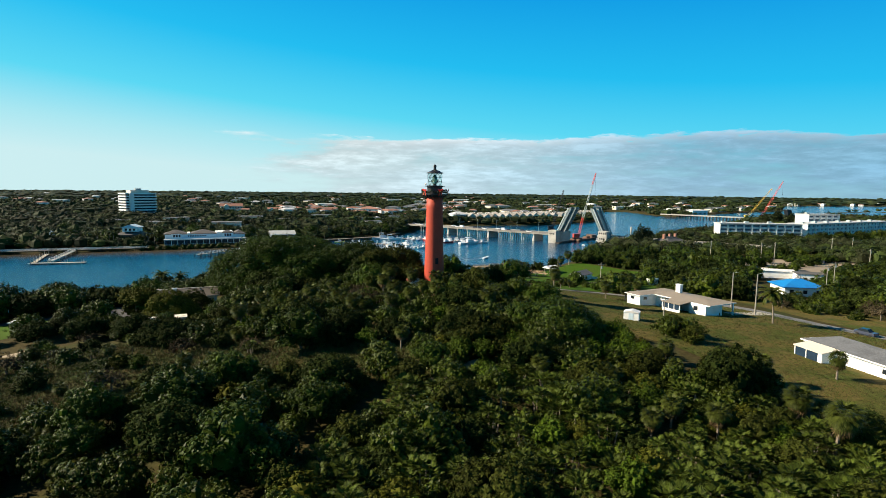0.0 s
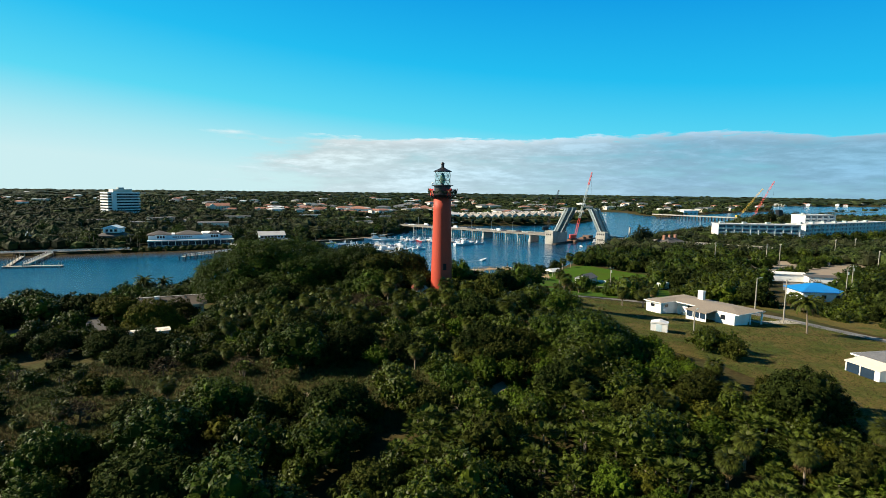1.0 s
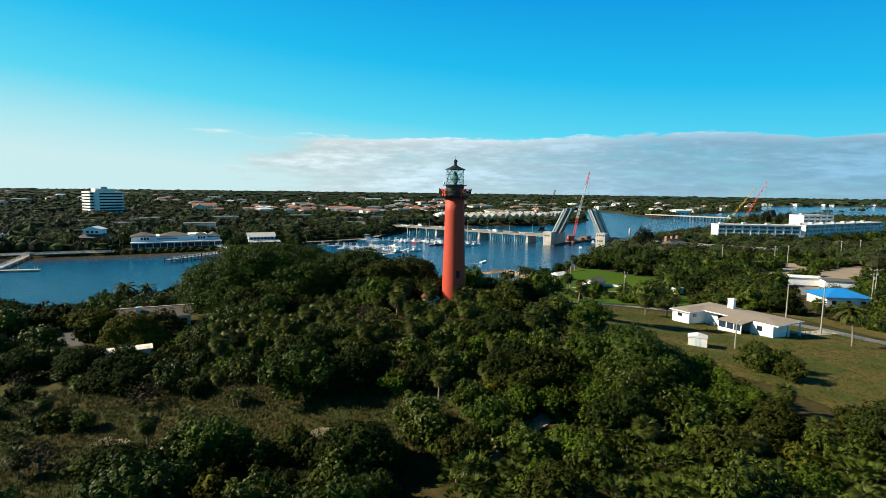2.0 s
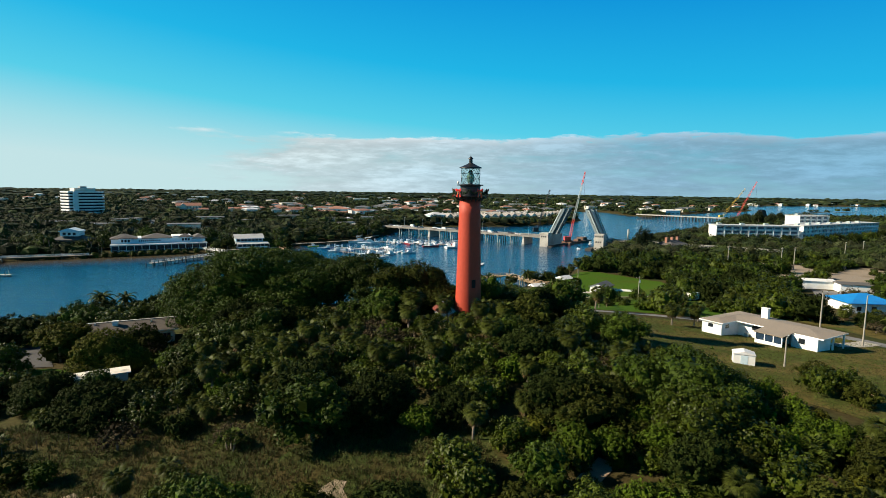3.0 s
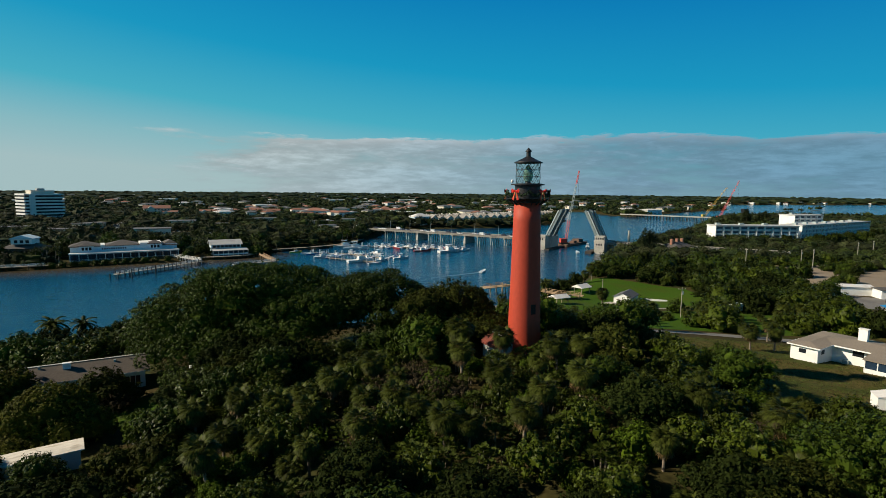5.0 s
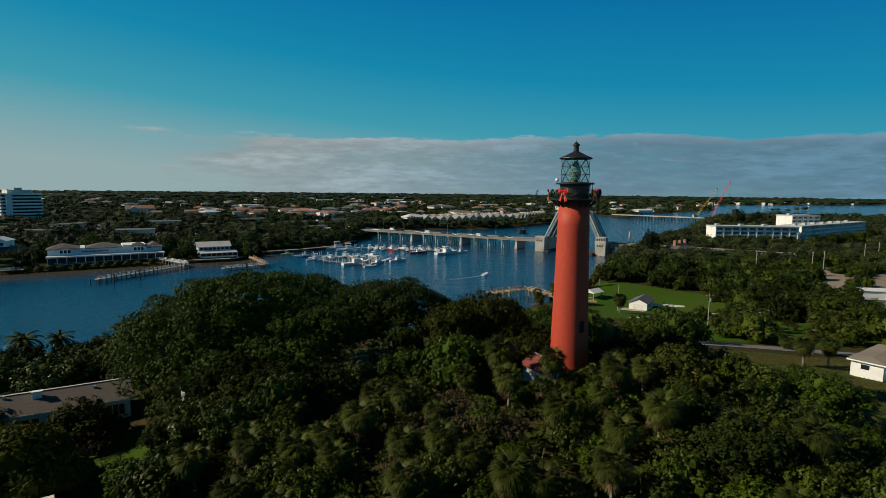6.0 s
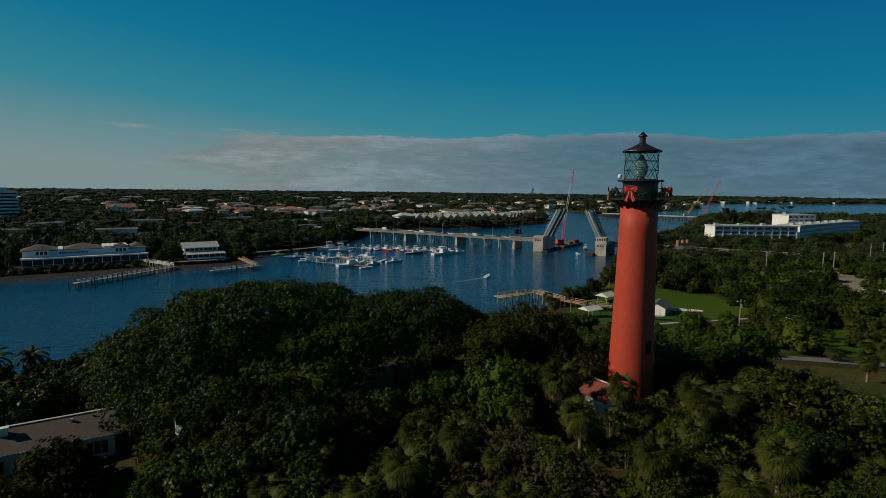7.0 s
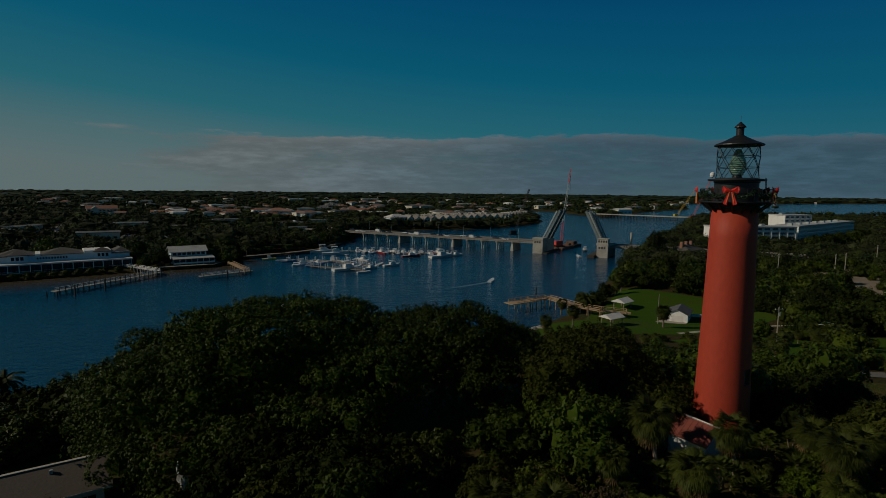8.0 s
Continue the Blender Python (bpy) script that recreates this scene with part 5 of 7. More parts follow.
part("fascia", Shape().box(-13, 8, -4.34, -4.3, 3.78, 3.98), CREAM, hb)
part("ridge_cap", Shape().beam((-13, 0, 5.82), (8, 0, 5.82), 0.4, 0.06), CONCRETE, hb)
part("chimney", Shape().box(-4.6, -3.5, -1.5, -0.9, 4.4, 6.1).box(-4.7, -3.4, -1.6, -0.8, 6.1, 6.2), WHITE, hb)
part("roof_vent", Shape().box(2.6, 2.9, -1.2, -0.9, 5.1, 5.7), STEEL, hb)
part("roof_vent", Shape().box(-8.0, -7.7, -0.8, -0.5, 5.3, 5.9), STEEL, hb)
for x in (3.4, 5.0):
    window_on(hb, x, x + 1.45, -3.66, -3.6, 1.5, 3.1)
    part("window_frame", Shape().box(x - 0.08, x + 1.53, -3.7, -3.66, 1.4, 1.5).box(x + 0.69, x + 0.76, -3.7, -3.66, 1.5, 3.1), WHITE, hb)
window_on(hb, -6.2, -3.8, -3.66, -3.6, 1.5, 3.0)
solid("garden_wall", Shape().box(-2.2, 2.2, -0.12, 0.12, -0.5, 1.9).box(-2.3, 2.3, -0.18, 0.18, 1.9, 2.0), WHITE, "short white garden wall under the fig", "wall", (-60.4, 160, gz(-60.4, 160)), -63)

trl = thing("trailer", "long white trailer with a rounded weathered roof", "trailer", (-65.7, 125.75, gz(-65.7, 125.75)), 29)
part("body", Shape().box(-4.0, 4.0, -1.35, 1.35, 0.5, 2.9), WHITE, trl)
roofp = [(-1.75, 2.75), (-1.72, 2.88), (-1.0, 3.0), (0.0, 3.05), (1.0, 3.0), (1.72, 2.9), (1.75, 2.78)]
part("roof", Shape().add([(-4.4, y, z) for y, z in roofp] + [(4.4, y, z) for y, z in roofp], [(i + 1, i, 7 + i, 8 + i) for i in range(6)] + [tuple(range(7)), tuple(range(13, 6, -1)), (0, 6, 13, 7)]), ROOFSTAIN, trl, "weathered pale roof with dark streaks")
for x in (-1.0, 0.6):
    for y in (-1.2, 1.2):
        part("wheel", Shape().tube((x, y - 0.12, 0.25), (x, y + 0.12, 0.25), 0.36, 0.36, 14), BLACK, trl)
hut = thing("hut", "small grey concrete utility hut with a pale flat roof", "hut", (-105, 131.5, gz(-105, 131.5)), 10)
part("wall", Shape().box(-1.5, 1.5, -1.4, 1.4, -0.6, 2.4), CONCRETE, hut)
part("roof", Shape().box(-1.8, 1.8, -1.7, 1.7, 2.4, 2.65), ROOFPALE, hut)
part("door", Shape().box(-0.5, 0.5, -1.46, -1.4, -0.2, 1.9), STEEL, hut)
box = thing("storage_box", "small white storage shed on dry grass", "shed", (44.2, 126.8, gz(44.2, 126.8) - 0.1), -28)
part("body", Shape().box(-1.7, 1.7, -1.3, 1.3, -0.3, 2.0), WHITE, box)
part("roof", Shape().gable(-1.8, 1.8, -1.4, 1.4, 2.0, 0.45, 0.06, "y"), ROOFWHITE, box)
part("door", Shape().box(-0.55, 0.55, -1.34, -1.3, -0.1, 1.8), BLUEWHITE, box)
shed = thing("boat_shed", "white gabled shed with a grey shingle roof and wide door", "shed", (63.4, 246.6, gz(63.4, 246.6)), 48)
part("wall", Shape().box(-4.8, 4.8, -3.0, 3.0, -0.8, 2.7).add([(-4.8, -3, 2.7), (-4.8, 3, 2.7), (-4.8, 0, 4.1), (4.8, -3, 2.7), (4.8, 3, 2.7), (4.8, 0, 4.1)], [(0, 2, 1), (3, 4, 5)]), WHITE, shed)
for sg in (-1, 1):
    part("roof", Shape().add([(-5.2, 0, 4.25), (5.2, 0, 4.25), (5.2, sg * 3.5, 2.62), (-5.2, sg * 3.5, 2.62), (-5.2, 0, 4.1), (5.2, 0, 4.1), (5.2, sg * 3.5, 2.47), (-5.2, sg * 3.5, 2.47)], [(0, 1, 2, 3), (7, 6, 5, 4), (0, 3, 7, 4), (1, 5, 6, 2), (3, 2, 6, 7)]), ROOFGREY, shed)
part("door", Shape().box(-4.86, -4.8, -1.6, 1.6, -0.3, 2.2), ROOFWHITE, shed)
window_on(shed, -1.0, 0.0, -3.06, -3.0, 0.9, 1.9)
pavilion = thing("pavilion", "open picnic pavilion with a pale gabled metal roof", "pavilion", (52.5, 262, gz(52.5, 262)), 30)
for x in (-2.4, 2.4):
    for y in (-1.8, 1.8):
        part("post", Shape().box(x - 0.1, x + 0.1, y - 0.1, y + 0.1, -0.4, 2.5), TIMBER, pavilion)
part("roof", Shape().gable(-3.1, 3.1, -2.6, 2.6, 2.5, 1.2, 0.12), ROOFWHITE, pavilion)
pav2 = thing("pavilion", "small shelter with a pale metal roof on the lawn", "pavilion", (34.5, 236.5, gz(34.5, 236.5)), 20)
for x in (-2.4, 2.4):
    for y in (-1.6, 1.6):
        part("post", Shape().box(x - 0.1, x + 0.1, y - 0.1, y + 0.1, -0.4, 2.3), TIMBER, pav2)
part("roof", Shape().gable(-3.0, 3.0, -2.3, 2.3, 2.3, 1.0, 0.12), ROOFWHITE, pav2)

blue = thing("workshop", "white workshop with a bright blue standing-seam metal roof", "workshop", (130.5, 197, gz(130.5, 197)), -8)
part("wall", Shape().box(-6.8, 6.8, -5.6, 5.6, -1, 3.2), WHITE, blue)
br = part("roof", Shape().hip(-7.6, 7.6, -6.4, 6.4, 3.2, 2.3, 0.2), ROOFBLUE, blue)
for k in range(24):
    x = -7.36 + 0.64 * k
    run = min(6.4, x + 7.6, 7.6 - x)
    part("seam", Shape().beam((x, -6.4, 3.44), (x, -6.4 + run, 3.44 + 2.3 * run / 6.4), 0.07, 0.1), ROOFBLUE, br)
for x in (-4.5, 0.0, 4.5):
    part("window", Shape().box(x - 0.7, x + 0.7, -5.66, -5.6, 1.0, 2.3), GLASS, blue)
for n, (x, y, w, d, h) in enumerate(((152, 244, 13, 7, 3.2), (161, 234, 12, 7, 3.4))):
    b = thing("store_building", "low white store building with a flat metal roof", "building", (x, y, gz(x, y)), -20, "white store buildings")
    part("wall", Shape().box(-w / 2, w / 2, -d / 2, d / 2, -1, h), WHITE, b)
    part("roof", Shape().gable(-w / 2 - 0.4, w / 2 + 0.4, -d / 2 - 0.4, d / 2 + 0.4, h, 0.6, 0.12), ROOFWHITE if n == 0 else ROOFDARK, b)


tank = thing("box_trailer", "white box trailer parked among palms", "trailer", (83.4, 214, gz(83.4, 214)), 20)
part("body", Shape().box(-2.2, 2.2, -1.2, 1.2, 0.5, 2.8), WHITE, tank)
part("hatch", Shape().box(-0.6, 0.6, -0.5, 0.5, 2.8, 3.1), WHITE, tank)
for x in (-1.2, 1.2):
    part("wheel", Shape().tube((x, -1.25, 0.3), (x, -1.0, 0.3), 0.35, 0.35, 10), BLACK, tank)
wall_low = solid("garden_wall", Shape().box(-6, 6, -0.15, 0.15, -0.3, 0.9), WHITE, "low white wall behind the shed", "wall", (73, 247, gz(73, 247)), -30)

# ---- poles ----
def pole(x, y, tall, label, arm=True, lamp=False, r=0.14, rz=0.0):
    ob = thing("utility_pole" if not lamp else "street_lamp", label, "pole", (x, y, gz(x, y)), rz, "poles along the lane")
    part("post", Shape().tube((0, 0, -0.8), (0, 0, tall), r * 1.25, r * 0.8, 8), POLEWOOD, ob)
    if arm:
        part("crossarm", Shape().box(-1.2, 1.2, -0.06, 0.06, tall - 0.7, tall - 0.58), POLEWOOD, ob)
        for k in (-1, 0, 1):
            part("insulator", Shape().tube((k, 0, tall - 0.58), (k, 0, tall - 0.36), 0.05, 0.05, 6), WHITE, ob)
        part("transformer", Shape().tube((0.32, 0, tall - 2.2), (0.32, 0, tall - 1.3), 0.26, 0.26, 10), STEEL, ob)
    if lamp:
        part("arm", Shape().tube((0, 0, tall - 0.2), (1.2, 0, tall + 0.1), 0.05, 0.04, 6), STEEL, ob)
        part("lamp_head", Shape().box(1.0, 1.6, -0.12, 0.12, tall + 0.02, tall + 0.16), STEEL, ob)
    return ob


pole(51.4, 126, 5.4, "grey wooden lamp pole in the dry yard", False, True, 0.13, 40)
pole(85.5, 147, 11.5, "tall wooden pole by the lane", False, True, 0.16, 20)
pole(86, 160, 10.5, "tall wooden pole by the lane", False, True, 0.16, 0)
pole(60, 205, 9, "wooden utility pole among palms")
pole(136, 190, 12, "utility pole with transformer", True)
pole(146, 200, 12.5, "utility pole with transformer", True)
for x, y in ((150, 300), (176, 296), (186, 300), (240, 330), (262, 342), (214, 268)):
    pole(x, y, 12, "tall concrete power pole with crossarms", True, False, 0.2, 30)
pole(50.9, 239, 9, "slim wooden pole on the lawn", False, False, 0.12)


# ---- the drawbridge ----
BX, BY, DX, DY = -24.0, 531.0, 0.769, -0.639          # start of the deck, direction along it
BRZ = math.degrees(math.atan2(DY, DX))                # local x along the deck, local y away from the hill
bridge = thing("drawbridge", "concrete river drawbridge with both steel leaves raised", "bridge", (BX, BY, 0), BRZ)
part("deck", Shape().box(-60, 147, 0, 14, 5.9, 6.9).box(195, 300, 0, 14, 5.9, 6.9), DECKCONC, bridge)
part("kerb", Shape().box(-60, 146, -0.15, 0.25, 6.9, 7.5).box(-60, 146, 13.8, 14.15, 6.9, 7.5).box(196, 300, -0.15, 0.25, 6.9, 7.5).box(196, 300, 13.8, 14.15, 6.9, 7.5), DECKCONC, bridge, "low concrete parapet")
part("roadway", Shape().box(-60, 146, 0.4, 13.6, 6.9, 6.93).box(196, 300, 0.4, 13.6, 6.9, 6.93), ASPHALT, bridge)
for n, x in enumerate([2 + 11.6 * k for k in range(12)] + [212, 226, 240]):
    bent = part("bent_cap", Shape().box(x - 0.7, x + 0.7, -0.4, 14.4, 5.0, 5.88), DECKCONC, bridge)
    if n % 4 == 3:
        part("pier_wall", Shape().add([(x - 1.2, -1.2, -2), (x + 1.2, -1.2, -2), (x + 1.2, 15, -2), (x - 1.2, 15, -2), (x - 0.6, 0, 5), (x + 0.6, 0, 5), (x + 0.6, 14, 5), (x - 0.6, 14, 5)], [(0, 1, 5, 4), (1, 2, 6, 5), (2, 3, 7, 6), (3, 0, 4, 7), (4, 5, 6, 7)]), CONCRETE, bent)
    for k in range(5):
        part("column", Shape().box(x - 0.27, x + 0.27, 0.1 + 3.3 * k, 0.64 + 3.3 * k, -3, 5.0), CONCRETE, bent)
for x0, tall, nm in ((146.5, 10.4, "west"), (188.5, 9.0, "east")):
    p = part("bascule_pier", Shape().box(x0, x0 + 6.8, -6.0, 19.5, -3, tall - 1.4).box(x0 - 0.25, x0 + 7.05, -6.25, 0.5, tall - 1.4, tall), CONCRETE, bridge)
    for k in range(3):
        part("pier_window", Shape().box(x0 + 1.2 + 1.6 * k, x0 + 2.1 + 1.6 * k, -6.06, -6.0, tall - 3.4, tall - 2.2), GLASS, p)
part("tender_house", Shape().box(188.7, 195.1, -5.8, 0.3, 9.0, 11.6).box(188.4, 195.4, -6.1, 0.6, 11.6, 11.9), CONCRETE, bridge, "pale concrete bridge tender's tower")
for k in range(4):
    part("tower_window", Shape().box(189.3 + 1.5 * k, 190.2 + 1.5 * k, -5.87, -5.8, 9.6, 10.9), GLASS, bridge)


def leaf(base_x, lean, y0, y1):
    """One raised half of a leaf, 25 m long: two girders, cross beams, a grating."""
    ob = part("bridge_leaf", Shape(), BASCULE, bridge)
    a = radians(64)
    dx, dz = math.cos(a) * lean, math.sin(a)
    for y in (y0 + 0.3, y1 - 0.3):
        part("girder", Shape().beam((base_x, y, 6.2), (base_x + dx * 25, y, 6.2 + dz * 25), 0.35, 1.5), BASCULE, ob)
    for k in range(13):
        d = 1 + 2 * k
        part("cross_beam", Shape().beam((base_x + dx * d, y0, 6.2 + dz * d), (base_x + dx * d, y1, 6.2 + dz * d), 0.3, 0.8), BASCULE, ob)
    off = 0.75 * lean
    part("grating", Shape().add([(base_x - off * dz, y0, 6.2 + 0.75 * abs(dx)), (base_x - off * dz, y1, 6.2 + 0.75 * abs(dx)), (base_x + dx * 25 - off * dz, y1, 6.2 + dz * 25 + 0.75 * abs(dx)), (base_x + dx * 25 - off * dz, y0, 6.2 + dz * 25 + 0.75 * abs(dx)),
                                 (base_x - off * dz - 0.12 * lean, y0, 6.25 + 0.75 * abs(dx)), (base_x - off * dz - 0.12 * lean, y1, 6.25 + 0.75 * abs(dx)), (base_x + dx * 25 - off * dz - 0.12 * lean, y1, 6.25 + dz * 25 + 0.75 * abs(dx)), (base_x + dx * 25 - off * dz - 0.12 * lean, y0, 6.25 + dz * 25 + 0.75 * abs(dx))],
                                [(0, 1, 2, 3), (7, 6, 5, 4), (0, 4, 5, 1), (1, 5, 6, 2), (2, 6, 7, 3), (3, 7, 4, 0)]), ASPHALT, ob)
    rail = Shape()
    for y in (y0 - 0.1, y1 + 0.1):
        rail.beam((base_x - 1.6 * lean * dz, y, 6.9), (base_x + dx * 24 - 1.6 * lean * dz, y, 6.9 + dz * 24), 0.12, 0.9)
    part("leaf_rail", rail, STEEL, ob)


for base_x, lean in ((151.5, 1), (190.5, -1)):
    leaf(base_x, lean, -0.5, 6.2)
    leaf(base_x, lean, 8.2, 14.6)
part("fender", Shape().box(153.5, 157, -8, 24, -1, 0.9), DARKWOOD, bridge, "dark timber fender")
part("fender", Shape().box(183.5, 188, -10, 24, -1, 1.6), DARKWOOD, bridge, "dark timber fender")
for k in range(7):
    part("lamp_post", Shape().tube((8 + 21 * k, 0.1, 7.4), (8 + 21 * k, 0.1, 15.5), 0.11, 0.07, 6).tube((8 + 21 * k, 0.1, 15.5), (8 + 21 * k, 2.2, 15.9), 0.06, 0.05, 5), STEEL, bridge)
mast = solid("mooring_pile", Shape().tube((0, 0, -3), (0, 0, 15), 0.7, 0.7, 12), CONCRETE, "tall pale concrete pile in the channel", "pile", (145, 413, 0))


def car(label, paint, at, rz, van=False):
    ob = thing("car" if not van else "van", label, "car", at, rz, "vehicles")
    h = 1.0 if not van else 1.2
    part("body", Shape().box(-2.2, 2.2, -0.9, 0.9, 0.3, h), paint, ob)
    part("cabin", Shape().add([(-1.5, -0.82, h), (1.2, -0.82, h), (1.2, 0.82, h), (-1.5, 0.82, h), (-1.1, -0.7, h + 0.6), (0.6, -0.7, h + 0.6), (0.6, 0.7, h + 0.6), (-1.1, 0.7, h + 0.6)], [(0, 1, 5, 4), (1, 2, 6, 5), (2, 3, 7, 6), (3, 0, 4, 7), (4, 5, 6, 7)]) if not van else Shape().box(-2.2, 1.4, -0.9, 0.9, h, 2.3), GLASS if not van else paint, ob)
    for x in (-1.4, 1.4):
        for y in (-0.85, 0.85):
            part("wheel", Shape().tube((x, y - 0.1, 0.33), (x, y + 0.1, 0.33), 0.33, 0.33, 10), BLACK, ob)
    return ob


cars = [car("white car on the bridge", CARWHITE, (0, 0, -50), 0), car("dark car on the bridge", CARDARK, (0, 0, -50), 0), car("white van on the bridge", CARWHITE, (0, 0, -50), 0, True)]
first = set()
for k in range(20):
    c = cars[(k * 7) % 5 % 3]
    s_, l_ = -42 + 8.6 * k + 2 * math.sin(k * 2.1), 3.4 if k % 3 else 10.0
    m = pose(BX + DX * s_ - DY * l_, BY + DY * s_ + DX * l_, 6.93, 0, 0, BRZ)
    if c.name in first:
        copy_thing(c, m)
    else:
        c.matrix_basis = m
        first.add(c.name)
for x, y, c, rz in ((272, 371, cars[2], 20), (272, 356, cars[1], 25), (260, 387, cars[0], 20), (282, 366, cars[1], 10), (252, 372, cars[0], 10), (99.5, 126, cars[1], -70), (214, 300, cars[1], 40)):
    copy_thing(c, pose(x, y, gz(x, y) + 0.1, 0, 0, rz))


# ---- barge, cranes ----
def boom(s, p, q, w0, w1, n):
    """A lattice boom from p to q."""
    p, q = Vector(p), Vector(q)
    d = (q - p).normalized()
    a = d.cross(Vector((0, 0, 1))).normalized()
    b = a.cross(d)
    corner = lambda t, i: p.lerp(q, t) + (a * (1 if i in (0, 3) else -1) + b * (1 if i < 2 else -1)) * (w0 + (w1 - w0) * t) / 2  # noqa: E731
    for i in range(4):
        s.beam(corner(0, i), corner(1, i), 0.16, 0.16)
    for k in range(n):
        for i in range(4):
            s.beam(corner(k / n, i), corner((k + 1) / n, (i + 1) % 4), 0.08, 0.08)
    return s


barge = thing("barge", "rusty brown work barge moored beside the bridge", "barge", (124, 466, 0), 43)
part("hull", Shape().box(-17, 17, -5, 5, -1, 1.6), RUST, barge)
part("deck_load", Shape().box(6, 13, -3, 3, 1.6, 4.0).box(-2, 3, -2.5, 1, 1.6, 3.0), RUST, barge)
def crane(label, base, tip, paint, w, top_paint=None):
    ob = thing("crane", label, "crane", base)
    part("cab", Shape().box(-3.2, 1.8, -2, 2, 1.0, 4.2), paint, ob)
    part("crawler", Shape().box(-3.5, 3.5, -2.6, -1.4, 0, 1.0).box(-3.5, 3.5, 1.4, 2.6, 0, 1.0), BLACK, ob)
    t = Vector(tip) - Vector(base)
    low = t * 0.3
    part("boom", boom(Shape(), (1.2, 0, 1.6), low, w, w, 6), paint, ob, "lattice boom")
    if top_paint:
        high = t * 0.8
        part("middle_boom", boom(Shape(), low, high, w, w * 0.7, 10), STEEL, ob, "grey lattice boom section")
        part("upper_boom", boom(Shape(), high, t, w * 0.7, w * 0.5, 5), top_paint, ob)
    else:
        part("upper_boom", boom(Shape(), low, t, w, w * 0.6, 12), paint, ob)
    part("hoist_rope", Shape().tube(t, t - Vector((0, 0, t.z * 0.35)), 0.07, 0.07, 5), BLACK, ob)
    part("hook", Shape().lathe([(0.1, 0), (0.5, 0.3), (0.5, 1.0), (0.1, 1.3)], 8), BLACK, ob).location = t - Vector((0, 0, t.z * 0.35 + 1.2))
    return ob


crane("red lattice crane standing on the barge", (114, 456, 1.6), (140, 498, 59), CRANERED, 1.5, CRANERED)
crane("distant dark lattice crane", (110, 545, 2.5), (119, 534, 43), BLACK, 1.6)
crane("tall red lattice crane by the far bridge", (478, 806, 3), (526, 832, 61.5), CRANERED, 2.2)
crane("tall yellow lattice crane by the far bridge", (490, 862, 3), (540, 881, 50.5), CRANEYELLOW, 2.2)

# far bridge
fb = thing("bridge", "long low concrete trestle bridge across the inlet", "bridge", (385, 880, 0), math.degrees(math.atan2(-96, 82)))
part("deck", Shape().box(-25, 150, -6, 6, 5.0, 5.9), CONCRETE, fb)
part("parapet", Shape().box(-25, 150, -6.2, -5.8, 5.9, 6.7), CONCRETE, fb)
for k in range(30):
    for y in (-5, 5):
        part("column", Shape().box(-14 + 5 * k - 0.4, -14 + 5 * k + 0.4, y - 0.5, y + 0.5, -3, 5.0), DARKWOOD, fb)
pier_big = solid("bridge_pier", Shape().add([(-5, -4, 0), (5, -4, 0), (5, 4, 0), (-5, 4, 0), (-8, -4, 17), (-2, -4, 17), (-2, 4, 17), (-8, 4, 17)], [(0, 1, 5, 4), (1, 2, 6, 5), (2, 3, 7, 6), (3, 0, 4, 7), (4, 5, 6, 7)]), BLACK, "dark raised bridge span by the cranes", "pier", (530, 815, 1))


